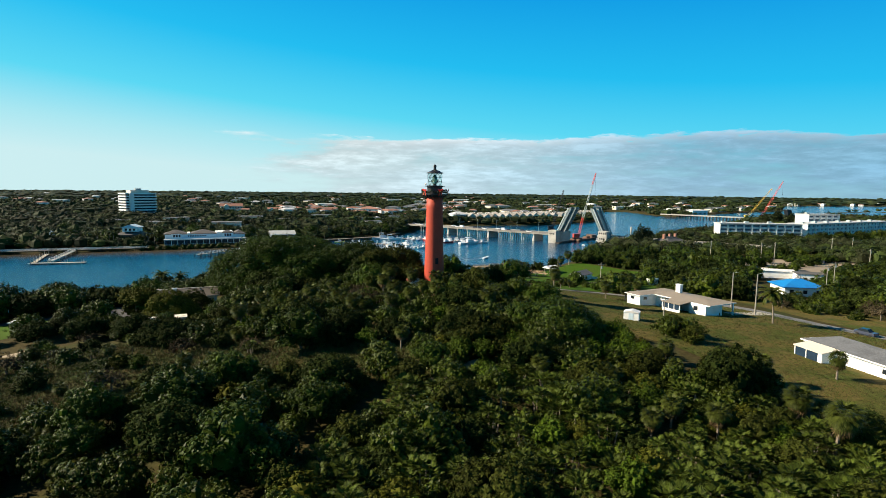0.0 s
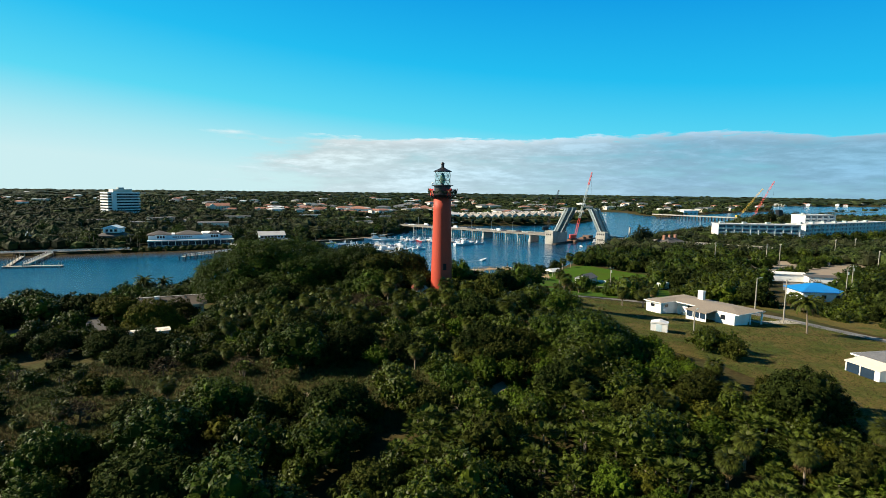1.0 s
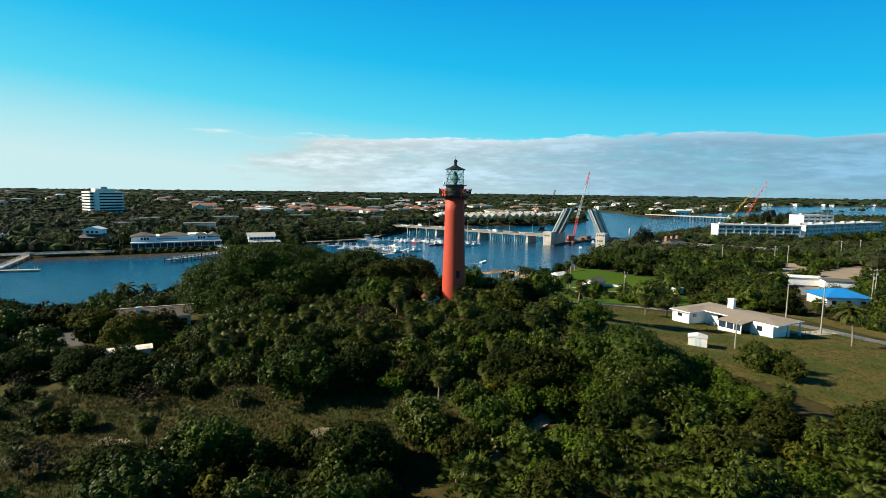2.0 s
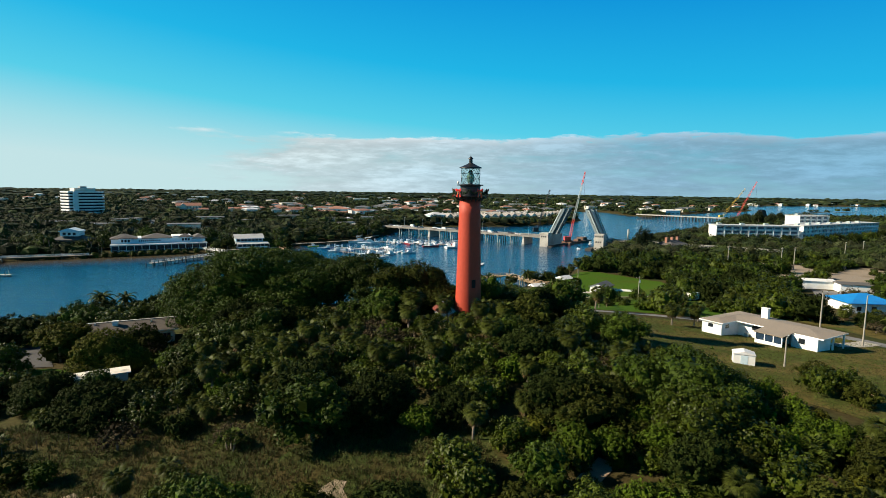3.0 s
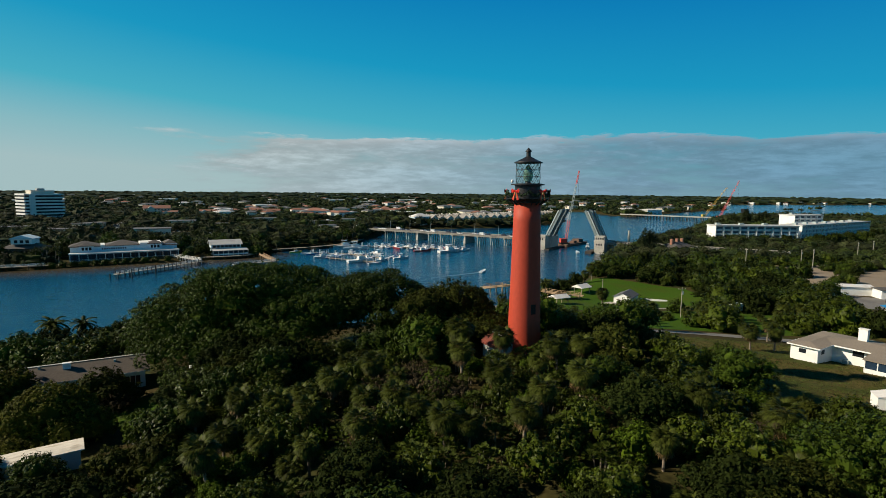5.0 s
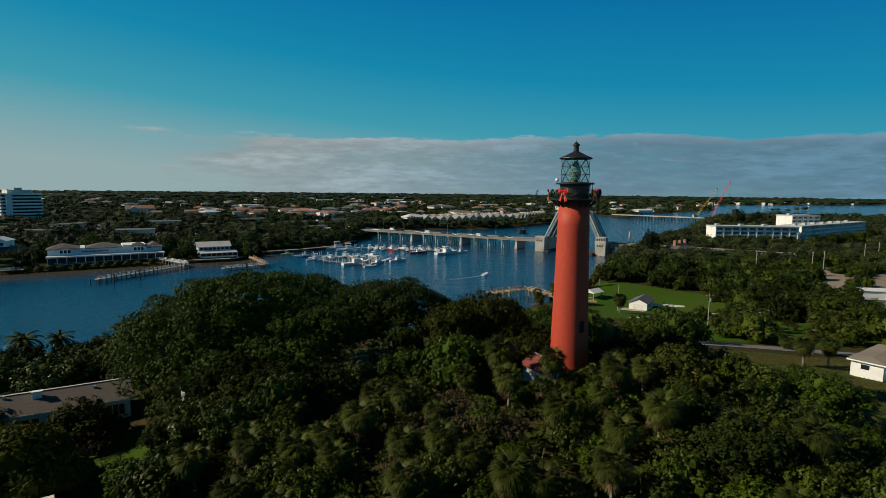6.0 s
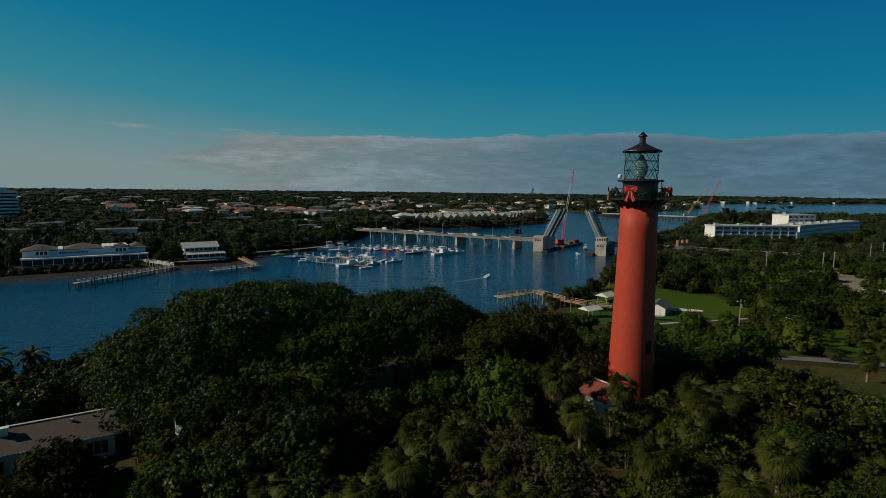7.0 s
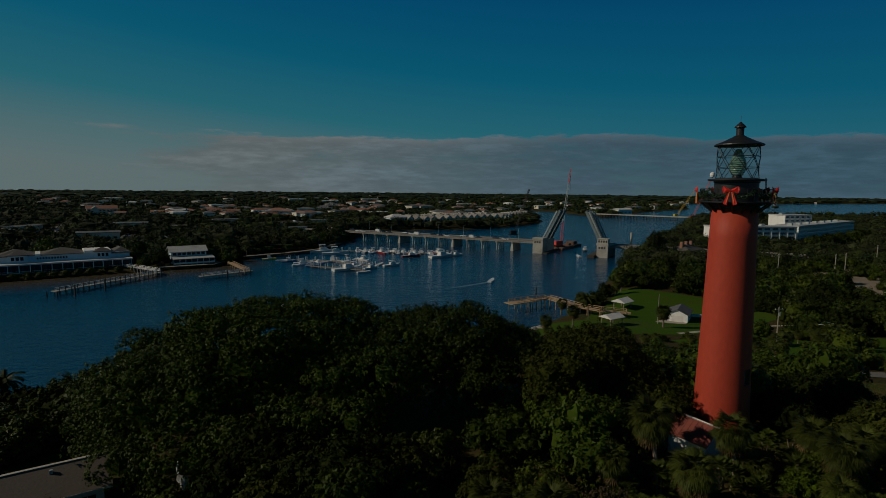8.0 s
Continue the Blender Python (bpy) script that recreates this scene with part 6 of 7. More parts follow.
# ---- boats and docks ----
def boat(label, length, hull_paint, cabin=True, towerframe=False):
    ob = thing("boat", label, "boat", (0, 0, -50), 0, "boats in the marina")
    L, B = length, length * 0.31
    st = [(-0.5, 0.86, 0.5), (-0.2, 1.0, 0.52), (0.15, 0.95, 0.6), (0.36, 0.6, 0.75), (0.5, 0.03, 0.95)]
    v, f = [], []
    for x, w, h in st:
        z = h * L * 0.16
        v += [(x * L, -w * B / 2, z), (x * L, -w * B * 0.38, -0.3), (x * L, w * B * 0.38, -0.3), (x * L, w * B / 2, z)]
    for k in range(4):
        for i in range(3):
            f.append((k * 4 + i, k * 4 + i + 1, k * 4 + i + 5, k * 4 + i + 4))
    f += [(3, 2, 1, 0)]
    part("hull", Shape().add(v, f), hull_paint, ob)
    dk = [(x * L, -w * B * 0.46, h * L * 0.16 - 0.08) for x, w, h in st] + [(x * L, w * B * 0.46, h * L * 0.16 - 0.08) for x, w, h in st[::-1]]
    part("deck", Shape().add(dk, [tuple(range(10))]), GEL, ob)
    if cabin:
        z = 0.55 * L * 0.16
        part("cabin", Shape().add([(-0.12 * L, -B * 0.33, z), (0.26 * L, -B * 0.26, z), (0.26 * L, B * 0.26, z), (-0.12 * L, B * 0.33, z), (-0.1 * L, -B * 0.28, z + L * 0.12), (0.1 * L, -B * 0.24, z + L * 0.12), (0.1 * L, B * 0.24, z + L * 0.12), (-0.1 * L, B * 0.28, z + L * 0.12)], [(0, 1, 5, 4), (1, 2, 6, 5), (2, 3, 7, 6), (3, 0, 4, 7), (4, 5, 6, 7)]), GEL, ob)
        part("windscreen", Shape().add([(0.105 * L, -B * 0.22, z + L * 0.115), (0.23 * L, -B * 0.24, z + L * 0.02), (0.23 * L, B * 0.24, z + L * 0.02), (0.105 * L, B * 0.22, z + L * 0.115)], [(0, 1, 2, 3)]), GLASS, ob)
        part("hardtop", Shape().box(-0.16 * L, 0.08 * L, -B * 0.3, B * 0.3, z + L * 0.2, z + L * 0.215), GEL, ob)
        for x in (-0.14, 0.05):
            part("hardtop_post", Shape().tube((x * L, -B * 0.26, z + 0.1), (x * L, -B * 0.26, z + L * 0.2), 0.04, 0.04, 5).tube((x * L, B * 0.26, z + 0.1), (x * L, B * 0.26, z + L * 0.2), 0.04, 0.04, 5), GEL, ob)
    if towerframe:
        t = Shape()
        for sx in (-0.12, 0.05):
            for sy in (-1, 1):
                t.tube((sx * L, sy * B * 0.3, 1.5), (-0.03 * L, sy * B * 0.1, L * 0.52), 0.06, 0.05, 5)
        t.box(-0.08 * L, 0.03 * L, -B * 0.16, B * 0.16, L * 0.5, L * 0.515)
        part("tuna_tower", t, GEL, ob)
    return ob


fleet = [boat("white sport fishing boat with a tall tuna tower", 16, GEL, True, True), boat("white cabin cruiser at its berth", 10, GEL), boat("small open white motorboat", 7.5, GEL, False), boat("dark red hulled cruiser at its berth", 12, HULLRED), boat("long white motor yacht with low cabin", 17, GEL), boat("small blue hulled motorboat", 8, HULLBLUE), boat("small yellow workboat at the quay", 8, YELLOW)]
moored = set()


def berth(k, x, y, rz):
    ob = fleet[k]
    if ob.name in moored:
        copy_thing(ob, pose(x, y, 0, 0, 0, rz))
    else:
        ob.matrix_basis = pose(x, y, 0, 0, 0, rz)
        moored.add(ob.name)


for k, x, y, rz in ((0, -38, 372, 25), (2, -30, 363, 20), (1, -26, 376, 40), (1, -14, 385, 20), (4, 20, 418, 25), (3, 2, 424, 10), (1, -62, 392, 15), (5, -56, 389, 12), (2, -20, 390, 60), (1, -34, 384, 30), (6, -82, 420, 10), (2, -74, 412, 0), (5, -70, 408, 10), (4, -44, 440, 5), (4, -52, 452, 5), (1, 31, 426, 20),
                    (2, 26, 330, 60), (1, 128, 444, 70), (2, 108, 412, 80)):
    berth(k, x, y, rz)
for k in range(22):
    berth((1, 2, 1, 5, 1, 2, 3)[k % 7], -30 + 2.6 * k + 1.2 * math.sin(3.1 * k), 452 - 1.0 * k + 4.5 * math.sin(1.7 * k), 95 + 25 * math.sin(2.3 * k))
for k in range(9):
    berth((1, 2, 5, 2)[k % 4], -62 + 4.2 * k, 400 + 4 * math.sin(2.0 * k) + 1.2 * k, 10 + 60 * (k % 3))
solid("wake", Shape().add([(25, 327, 0.03), (10, 318, 0.03), (-4, 312, 0.03), (10, 320, 0.03), (24, 329, 0.03)], [(0, 1, 2, 3, 4)]), mat("foam", (0.14, 0.2, 0.24), 0.5, vary=0.4, grain=0.8), "thin pale wake behind a motorboat", "wake", kind="stuff")


def dock(name, label, line, width, z, material=TIMBER, post_gap=5.0, post_top=1.6, rail=False, top_posts=True, kind_cat="dock", post_paint=None):
    """A walkway on posts along a line over the water."""
    x0, y0 = line[0]
    ob = thing(name, label, kind_cat, (x0, y0, 0))
    for (ax, ay), (bx, by) in zip(line, line[1:]):
        ax, ay, bx, by = ax - x0, ay - y0, bx - x0, by - y0
        l = math.hypot(bx - ax, by - ay)
        ux, uy = (bx - ax) / l, (by - ay) / l
        part("walkway", Shape().beam((ax - ux * width / 2, ay - uy * width / 2, z), (bx + ux * width / 2, by + uy * width / 2, z), width, 0.25), material, ob)
        n = max(1, int(l / post_gap))
        for k in range(n + 1):
            px, py = ax + ux * l * k / n, ay + uy * l * k / n
            for sg in (-1, 1):
                part("post", Shape().tube((px - sg * uy * width * 0.52, py + sg * ux * width * 0.52, -2.5), (px - sg * uy * width * 0.52, py + sg * ux * width * 0.52, z + (post_top if top_posts else 0.1)), 0.16, 0.15, 7), post_paint or (DARKWOOD if material is TIMBER else material), ob)
        if rail:
            for sg in (-1, 1):
                for h in (0.5, 1.05):
                    part("rail", Shape().beam((ax - sg * uy * width * 0.5, ay + sg * ux * width * 0.5, z + h), (bx - sg * uy * width * 0.5, by + sg * ux * width * 0.5, z + h), 0.1, 0.14), NEWTIMBER if material is NEWTIMBER else WHITE, ob)
    return ob


dock("pier", "long grey timber pier on dark piles before the restaurant", [(-148, 323), (-125, 366)], 2.6, 1.5, PAVING, 2.4, 1.3, True, post_paint=DARKWOOD)
dock("gangway", "white railed ramp down to the pier", [(-148, 388), (-126, 367)], 2.4, 2.2, ROOFWHITE, 3.0, 1.0, True)
dock("pier", "short timber pier before the white-roofed restaurant", [(-103, 353), (-85, 367)], 2.6, 1.4, PAVING, 2.6, 1.0, True, post_paint=DARKWOOD)
dock("pier", "narrow railed pier leading to the quay", [(-86, 367), (-99, 396)], 2.4, 1.5, NEWTIMBER, 4.0, 0.5, True)
dock("fishing_deck", "tan timber fishing deck with railings over the water", [(16.2, 270.6), (24.5, 274.2)], 4.5, 2.8, NEWTIMBER, 3.0, 0.9, True)
dock("fishing_deck", "tan timber walkway with railings to the fishing deck", [(24, 274.2), (31, 276), (35.5, 261), (40.5, 254), (47, 250)], 2.6, 3.0, NEWTIMBER, 3.0, 0.9, True)
dock("marina_dock", "grey floating marina dock with white posts", [(-70, 412), (-46, 404), (-24, 380)], 2.0, 0.7, TIMBER, 4.5, 2.4, post_paint=GEL)
dock("marina_dock", "grey marina dock with finger berths", [(-40, 455), (24, 430)], 2.0, 0.7, TIMBER, 5.0, 2.4, post_paint=GEL)
dock("marina_dock", "grey marina dock with white posts", [(-56, 384), (-30, 366)], 2.0, 0.7, TIMBER, 4.0, 2.4, post_paint=GEL)
dock("floating_dock", "square floating dock with gangway and dark piles", [(-219, 283), (-196, 289)], 3.0, 0.6, PAVING, 7.0, 1.8)
dock("gangway", "pale gangway from the boardwalk to the floating dock", [(-212, 287), (-232, 334)], 2.2, 1.4, PAVING, 12.0, 0.3, True)
dock("floating_dock", "side arm of the floating dock", [(-219, 284), (-240, 322)], 2.0, 0.6, PAVING, 8.0, 1.8)
dock("boardwalk", "grey railed boardwalk along the far bank", [(-300, 303), (-268, 322), (-232, 337), (-196, 352)], 3.0, 1.8, TIMBER, 6.0, 0.3, True)
dock("boardwalk", "grey quay walk along the restaurants", [(-128, 384), (-108, 392), (-97, 424), (-76, 437), (-56, 456), (-42, 496)], 4.0, 1.6, TIMBER, 6.0, 0.3)
for x, y, h in ((-146, 319, 2.0), (-150, 320, 2.0), (-134, 330, 4.5), (-140, 319, 4.5), (-92, 351, 4.5), (-94, 216, 3.2), (-97, 217, 2.6), (-91, 215, 3.4), (-88, 216, 2.8), (36, 300, 2.5)):
    solid("mooring_pile", Shape().tube((0, 0, -3), (0, 0, h), 0.3, 0.26, 9), DARKWOOD, "dark wooden mooring pile in the river", "pile", (x, y, 0), 0, "mooring piles")


# ---- far bank buildings ----
def rows_of_windows(parent, x0, x1, y, z0, z1, n, share=0.6, material=GLASS, depth=0.06):
    w = (x1 - x0) / n
    me = Shape().box(-w * share / 2, w * share / 2, 0, depth, z0, z1).mesh("window", material)
    for k in range(n):
        ob = part("window", me, material, parent)
        ob.location = (x0 + w * (k + 0.5), y - depth, 0)


rest = thing("restaurant", "long pale blue riverside restaurant with dark hip roofs and glazed porch", "restaurant", (-190.5, 364, 1.8), 26)
part("wall", Shape().box(0, 52, 6, 20, -1.5, 7.2), BLUEWHITE, rest)
part("porch", Shape().box(0, 52, 0.4, 6, -1.5, 3.6), NAVY, rest, "dark glazed porch")
part("porch_roof", Shape().box(-0.6, 52.6, -0.3, 6.3, 3.7, 4.3), ROOFWHITE, rest, "white porch roof")
for k in range(14):
    part("porch_post", Shape().box(4 * k - 0.15, 4 * k + 0.15, 0.2, 0.5, -1.5, 3.7), WHITE, rest)
part("porch_rail", Shape().box(0, 52, 0.1, 0.25, 0.2, 0.35).box(0, 52, 0.1, 0.25, 0.9, 1.0), WHITE, rest)
part("roof", Shape().hip(-0.8, 14, 5.4, 21, 7.2, 2.6, 0.3).hip(16, 33, 5.4, 21, 7.2, 2.4, 0.3).hip(44, 53, 5.4, 21, 6.4, 2.4, 0.3), ROOFDARK, rest, "dark hip roof")
part("parapet", Shape().box(33, 44, 5.6, 20, 7.2, 8.4).box(14, 16, 5.6, 20, 7.2, 7.9), WHITE, rest)
for x0 in (4, 37):
    part("dormer", Shape().box(x0, x0 + 7, 4.6, 9, 4.3, 7.6), BLUEWHITE, rest)
    part("dormer_roof", Shape().hip(x0 - 0.6, x0 + 7.6, 4.0, 12, 7.6, 1.8, 0.3), ROOFDARK, rest)
    rows_of_windows(rest, x0 + 1, x0 + 6, 4.6, 5.4, 7.0, 3, 0.7)
for k in range(11):
    part("sign_bar", Shape().box(14.5 + 1.1 * k, 15.2 + 1.1 * k, 5.9, 5.98, 5.4, 6.3), NAVY, rest, "plain lettering bars")
rows_of_windows(rest, 1, 51, 0.4, 0.6, 3.2, 24, 0.75, GLASS)

h2 = thing("house", "two-storey dark riverside house with a white gabled top", "house", (-219, 376, 2.2), 8)
part("wall", Shape().box(-8, 8, -5, 5, -1, 6), ROOFDARK, h2)
part("upper_wall", Shape().box(-5, 5, -4.2, 4, 8.4, 11.2), WHITE, h2)
part("roof", Shape().hip(-9.5, 9.5, -6.5, 6.5, 6, 2.6, 0.3, 4.5), ROOFDARK, h2)
part("upper_roof", Shape().gable(-5.6, 5.6, -4.8, 4.6, 11.2, 1.8, 0.3, "y"), BLUEWHITE, h2)
rows_of_windows(h2, -7, 7, -5.0, 2.8, 5.0, 5, 0.6)
rows_of_windows(h2, -4, 4, -4.2, 9.0, 10.6, 3, 0.6)
gz1 = thing("gazebo", "riverside bar with a pale blue pyramid roof", "gazebo", (-266, 362, 2.2), 15)
part("wall", Shape().box(-5, 5, -4, 4, -1, 3), TIMBER, gz1)
part("roof", Shape().hip(-6.5, 6.5, -5.5, 5.5, 3, 4.2, 0.3), BLUEWHITE, gz1)
part("cupola", Shape().box(-0.8, 0.8, -0.8, 0.8, 7.0, 8.4).hip(-1.1, 1.1, -1.1, 1.1, 8.4, 1.0, 0.1), WHITE, gz1)
wr = thing("restaurant", "white-roofed riverside restaurant with an open porch", "restaurant", (-119, 396, 1.8), 24)
part("wall", Shape().box(-8.5, 8.5, 2, 13, -1, 5.9).add([(-8.5, 2, 5.9), (-8.5, 13, 5.9), (-8.5, 7.5, 8.2)], [(0, 2, 1)]), BLUEWHITE, wr)
part("roof", Shape().add([(x, y, z) for x in (-9.4, 9.4) for y, z in ((1.2, 5.75), (1.2, 5.95), (7.5, 8.5), (13.8, 5.95), (13.8, 5.75), (7.5, 8.25))], [(0, 1, 2, 3, 4, 5), (11, 10, 9, 8, 7, 6), (1, 0, 6, 7), (2, 1, 7, 8), (3, 2, 8, 9), (4, 3, 9, 10), (5, 4, 10, 11), (0, 5, 11, 6)]), ROOFPALE, wr, "pale grey metal roof")
part("porch_roof", Shape().add([(-8.5, -5, 2.7), (11.5, -5, 2.7), (11.5, 2, 3.5), (-8.5, 2, 3.5), (-8.5, -5, 2.95), (11.5, -5, 2.95), (11.5, 2, 3.75), (-8.5, 2, 3.75)], [(3, 2, 1, 0), (4, 5, 6, 7), (0, 1, 5, 4), (1, 2, 6, 5), (2, 3, 7, 6), (3, 0, 4, 7)]), ROOFPALE, wr)
# the shade under the porch roof, put in as a dark navy panel
part("porch_back", Shape().box(-8, 11, -1.4, -1.2, -1, 3.0), NAVY, wr, "dark panel standing in for the porch's shade")
for k in range(8):
    part("porch_post", Shape().box(-8.3 + 2.8 * k - 0.12, -8.3 + 2.8 * k + 0.12, -4.8, -4.55, -1, 2.75), WHITE, wr)
part("porch_rail", Shape().box(-8.4, 11.4, -4.8, -4.65, 0.3, 1.1), WHITE, wr)
rows_of_windows(wr, -8, 8, 2.0, 4.1, 5.5, 7, 0.8)

OFFICE_AT, OFFICE_RZ = (-397, 703, 2.5), 52
off = thing("office_tower", "white banded eight-storey office tower with dark window strips", "office building", OFFICE_AT, OFFICE_RZ)
off.scale = (0.88, 0.88, 1.0)
part("core", Shape().box(-20, 20, 0, 24, -2, 30), TINTGLASS, off)
for k in range(9):
    part("floor_band", Shape().box(-22, 22, -1.2, 25, 1.4 + 3.55 * k, 3.2 + 3.55 * k), WHITE, off)
part("stair_shaft", Shape().box(-16.5, -11, -3.5, 2, -2, 31.5), WHITE, off)
part("penthouse", Shape().box(-12, 14, 6, 20, 31.6, 35.2), CREAM, off)
part("roof_plant", Shape().box(-4, 4, 8, 14, 35.2, 37.4), STEEL, off)


def condo(label, at, rz, bays, floors, depth=16, group="", bay=6.2):
    ob = thing("apartment_block", label, "apartment building", at, rz, group)
    L, H = bays * bay, floors * 3.1
    part("wall", Shape().box(0, L, 1.6, depth, -2, H), WHITE, ob)
    part("roof_slab", Shape().box(-0.4, L + 0.4, -0.3, depth + 0.4, H, H + 0.8), ROOFPALE, ob)
    fin = Shape().box(-0.25, 0.25, 0, 1.62, -2, H).mesh("fin", WHITE)
    slab = Shape().box(0, bay - 0.5, 0.2, 1.6, 0, 0.25).mesh("balcony", WHITE)
    rail = Shape().box(0, bay - 0.5, 0.2, 0.3, 0.25, 1.05).mesh("balcony_rail", ROOFWHITE)
    win = Shape().box(0.4, bay - 0.9, 1.5, 1.6, 0.4, 2.5).mesh("window", SHADEGLASS)
    for k in range(bays + 1):
        part("fin", fin, WHITE, ob).location = (k * bay, 0, 0)
    for k in range(bays):
        for f in range(floors):
            b = part("balcony", slab, WHITE, ob)
            b.location = (k * bay + 0.25, 0, f * 3.1)
            part("railing", rail, ROOFWHITE, b)
            part("window", win, GLASS, b)
    for k in range(bays // 3):
        part("roof_plant", Shape().box(3 + 18 * k, 6 + 18 * k, 6, 9, H + 0.8, H + 2.2), STEEL, ob)
    return ob


condo("long white four-storey waterside apartment block with balconies", (228, 440, 4), -8, 10, 4, 15, "apartment blocks")
condo("white apartment block behind a lower one", (332, 486, 4), 8, 5, 6, 16, "apartment blocks")
condo("white five-storey apartment block among trees", (300, 440, 4), 27, 22, 4, 16, "apartment blocks")


def house_kind(name, label, wall, roof, w, d, h, ridge, hip=False, windows=3, storeys=1):
    ob = thing(name, label, "house", (0, 0, -60))
    part("wall", Shape().box(-w / 2, w / 2, -d / 2, d / 2, -2, h), wall, ob)
    part("roof", (Shape().hip if hip else Shape().gable)(-w / 2 - 0.6, w / 2 + 0.6, -d / 2 - 0.6, d / 2 + 0.6, h, ridge, 0.3), roof, ob)
    for s in range(storeys):
        rows_of_windows(ob, -w / 2 + 0.5, w / 2 - 0.5, -d / 2, 1.0 + 3 * s, 2.4 + 3 * s, windows, 0.5)
    return ob


def set_out(ob, spots, group):
    for n, (x, y, rz, s) in enumerate(spots):
        m = pose(x, y, gz(x, y) + 0.2, 0, 0, rz)
        if n == 0:
            ob.matrix_basis = m
            ob["group"] = group
        else:
            copy_thing(ob, m @ Matrix.Diagonal((s, s, min(1.0, 0.85 * s), 1)))


# rows of white townhouses behind the bridge
town = thing("townhouse", "white two-storey townhouse with a pale steep gabled roof", "house", (0, 0, -60))
part("wall", Shape().box(-4.6, 4.6, -6, 6, -2, 6.6).add([(-4.6, y, 6.6) for y in (-6, 6)] + [(4.6, y, 6.6) for y in (-6, 6)] + [(0, y, 10.2) for y in (-6, 6)], [(0, 2, 4), (1, 5, 3)]), CREAM, town)
for sg in (-1, 1):
    part("roof", Shape().add([(0, -6.5, 10.5), (0, 6.5, 10.5), (sg * 5.1, 6.5, 6.4), (sg * 5.1, -6.5, 6.4), (0, -6.5, 10.2), (0, 6.5, 10.2), (sg * 5.1, 6.5, 6.1), (sg * 5.1, -6.5, 6.1)], [(0, 1, 2, 3), (7, 6, 5, 4), (0, 3, 7, 4), (1, 5, 6, 2), (3, 2, 6, 7)]), ROOFSLATE, town)
for z in (0.8, 3.9):
    rows_of_windows(town, -4.2, 4.2, -6.0, z, z + 1.6, 2, 0.55)
part("chimney", Shape().box(2.2, 3.6, 2, 3.2, 7, 11), WHITE, town)
spots = [(34 + 10.2 * k, 686 + 6.5 * k + 4 * (k % 2), 33, 1.0) for k in range(13)] + [(20 + 10.6 * k, 716 + 7.2 * k + 5 * (k % 2), 33, 1.0) for k in range(14)] + [(168 + 8.5 * k, 776 + 12 * k, 54, 1.0) for k in range(9)]
set_out(town, spots, "rows of townhouses")
bh = house_kind("house", "three-storey white waterfront house with blue shutters and hip roof", BLUEWHITE, ROOFWHITE, 20, 14, 9.5, 3.4, True, 7, 3)
set_out(bh, [(18, 662, 25, 1.0)], "")
red = house_kind("apartment_house", "three-storey cream apartment house with a terracotta roof", CREAM, ROOFRED, 34, 18, 9.5, 4.2, False, 8, 3)
part("gable_wing", Shape().box(-12, -4, -12, -8.9, -2, 9.5).gable(-12.6, -3.4, -12.6, 0, 9.5, 3.2, 0.3, "y"), CREAM, red)
set_out(red, [(-346, 872, 24, 0.62), (-326, 868, 10, 0.6), (-280, 886, 18, 0.66), (-258, 884, 8, 0.62), (-216, 892, 14, 0.8), (-190, 886, 6, 0.8), (-122, 900, 22, 0.7), (-104, 888, 4, 0.6), (-22, 950, 20, 0.75), (4, 944, 2, 0.75)], "terracotta roofed apartment houses")
low_red = house_kind("row_house", "long low house with a terracotta roof", CREAM, ROOFRED, 30, 10, 3.6, 2.4, False, 7, 1)
set_out(low_red, [(-136, 842, 5, 1.0), (-104, 838, 4, 0.9), (-60, 800, 10, 0.8), (-30, 760, 20, 0.6), (20, 800, 30, 0.7)], "low terracotta roofed houses")
r2 = np.random.default_rng(21)
villa_a = house_kind("villa", "small white house with a terracotta roof among trees", WHITE, ROOFRED, 16, 11, 7.2, 2.4, True, 3, 2)
villa_b = house_kind("villa", "small white house with a pale roof among trees", WHITE, ROOFWHITE, 18, 11, 7.2, 2.2, True, 3, 1)
villa_c = house_kind("villa", "small cream house with a grey roof among trees", CREAM, ROOFGREY, 17, 12, 7.2, 2.4, True, 3, 1)
store = house_kind("warehouse", "long flat white commercial building among trees", CREAM, ROOFWHITE, 34, 16, 8.5, 0.5, False, 8, 1)
far_spots = []
while len(far_spots) < 200:
    d_, a_ = 820 * (r2.uniform() ** -0.55), r2.uniform(-48, 50)
    x, y = d_ * math.sin(radians(a_)), d_ * math.cos(radians(a_))
    if d_ < 3600 and not (a_ < -17 and d_ < 1250) and float(shore(np.array([x]), np.array([y]))[0]) > 22 and float(signed(np.array([x]), np.array([y]), NEAR_SHORE)[0]) < 0:
        far_spots.append((x, y, r2.uniform(0, 180), r2.uniform(0.9, 1.6)))
waterfront = [(x, float(np.interp(x, (1010, 1320, 1760, 3500), (1720, 1880, 1930, 2400))) + 26 + 9 * math.sin(4 * x), 40 * math.sin(3 * x), 0.75 + 0.3 * math.sin(5.1 * x) ** 2) for x in (1120 + 66 * k + 31 * math.sin(2.7 * k) for k in range(13))]
set_out(villa_a, far_spots[0:80] + waterfront[::3], "scattered villas")
set_out(villa_b, far_spots[80:110] + waterfront[1::3] + waterfront[2::3] + [(475, 1005, 20, 2.0), (430, 1000, 0, 1.2)], "scattered villas")
set_out(villa_c, far_spots[110:186], "scattered villas")
set_out(store, [(x, y, r, 1.0) for x, y, r, s in far_spots[186:]] + [(-160, 1750, 10, 1.4), (-60, 1500, 0, 1.2), (60, 1820, 5, 1.5), (-640, 1700, 0, 1.3)], "far commercial buildings")
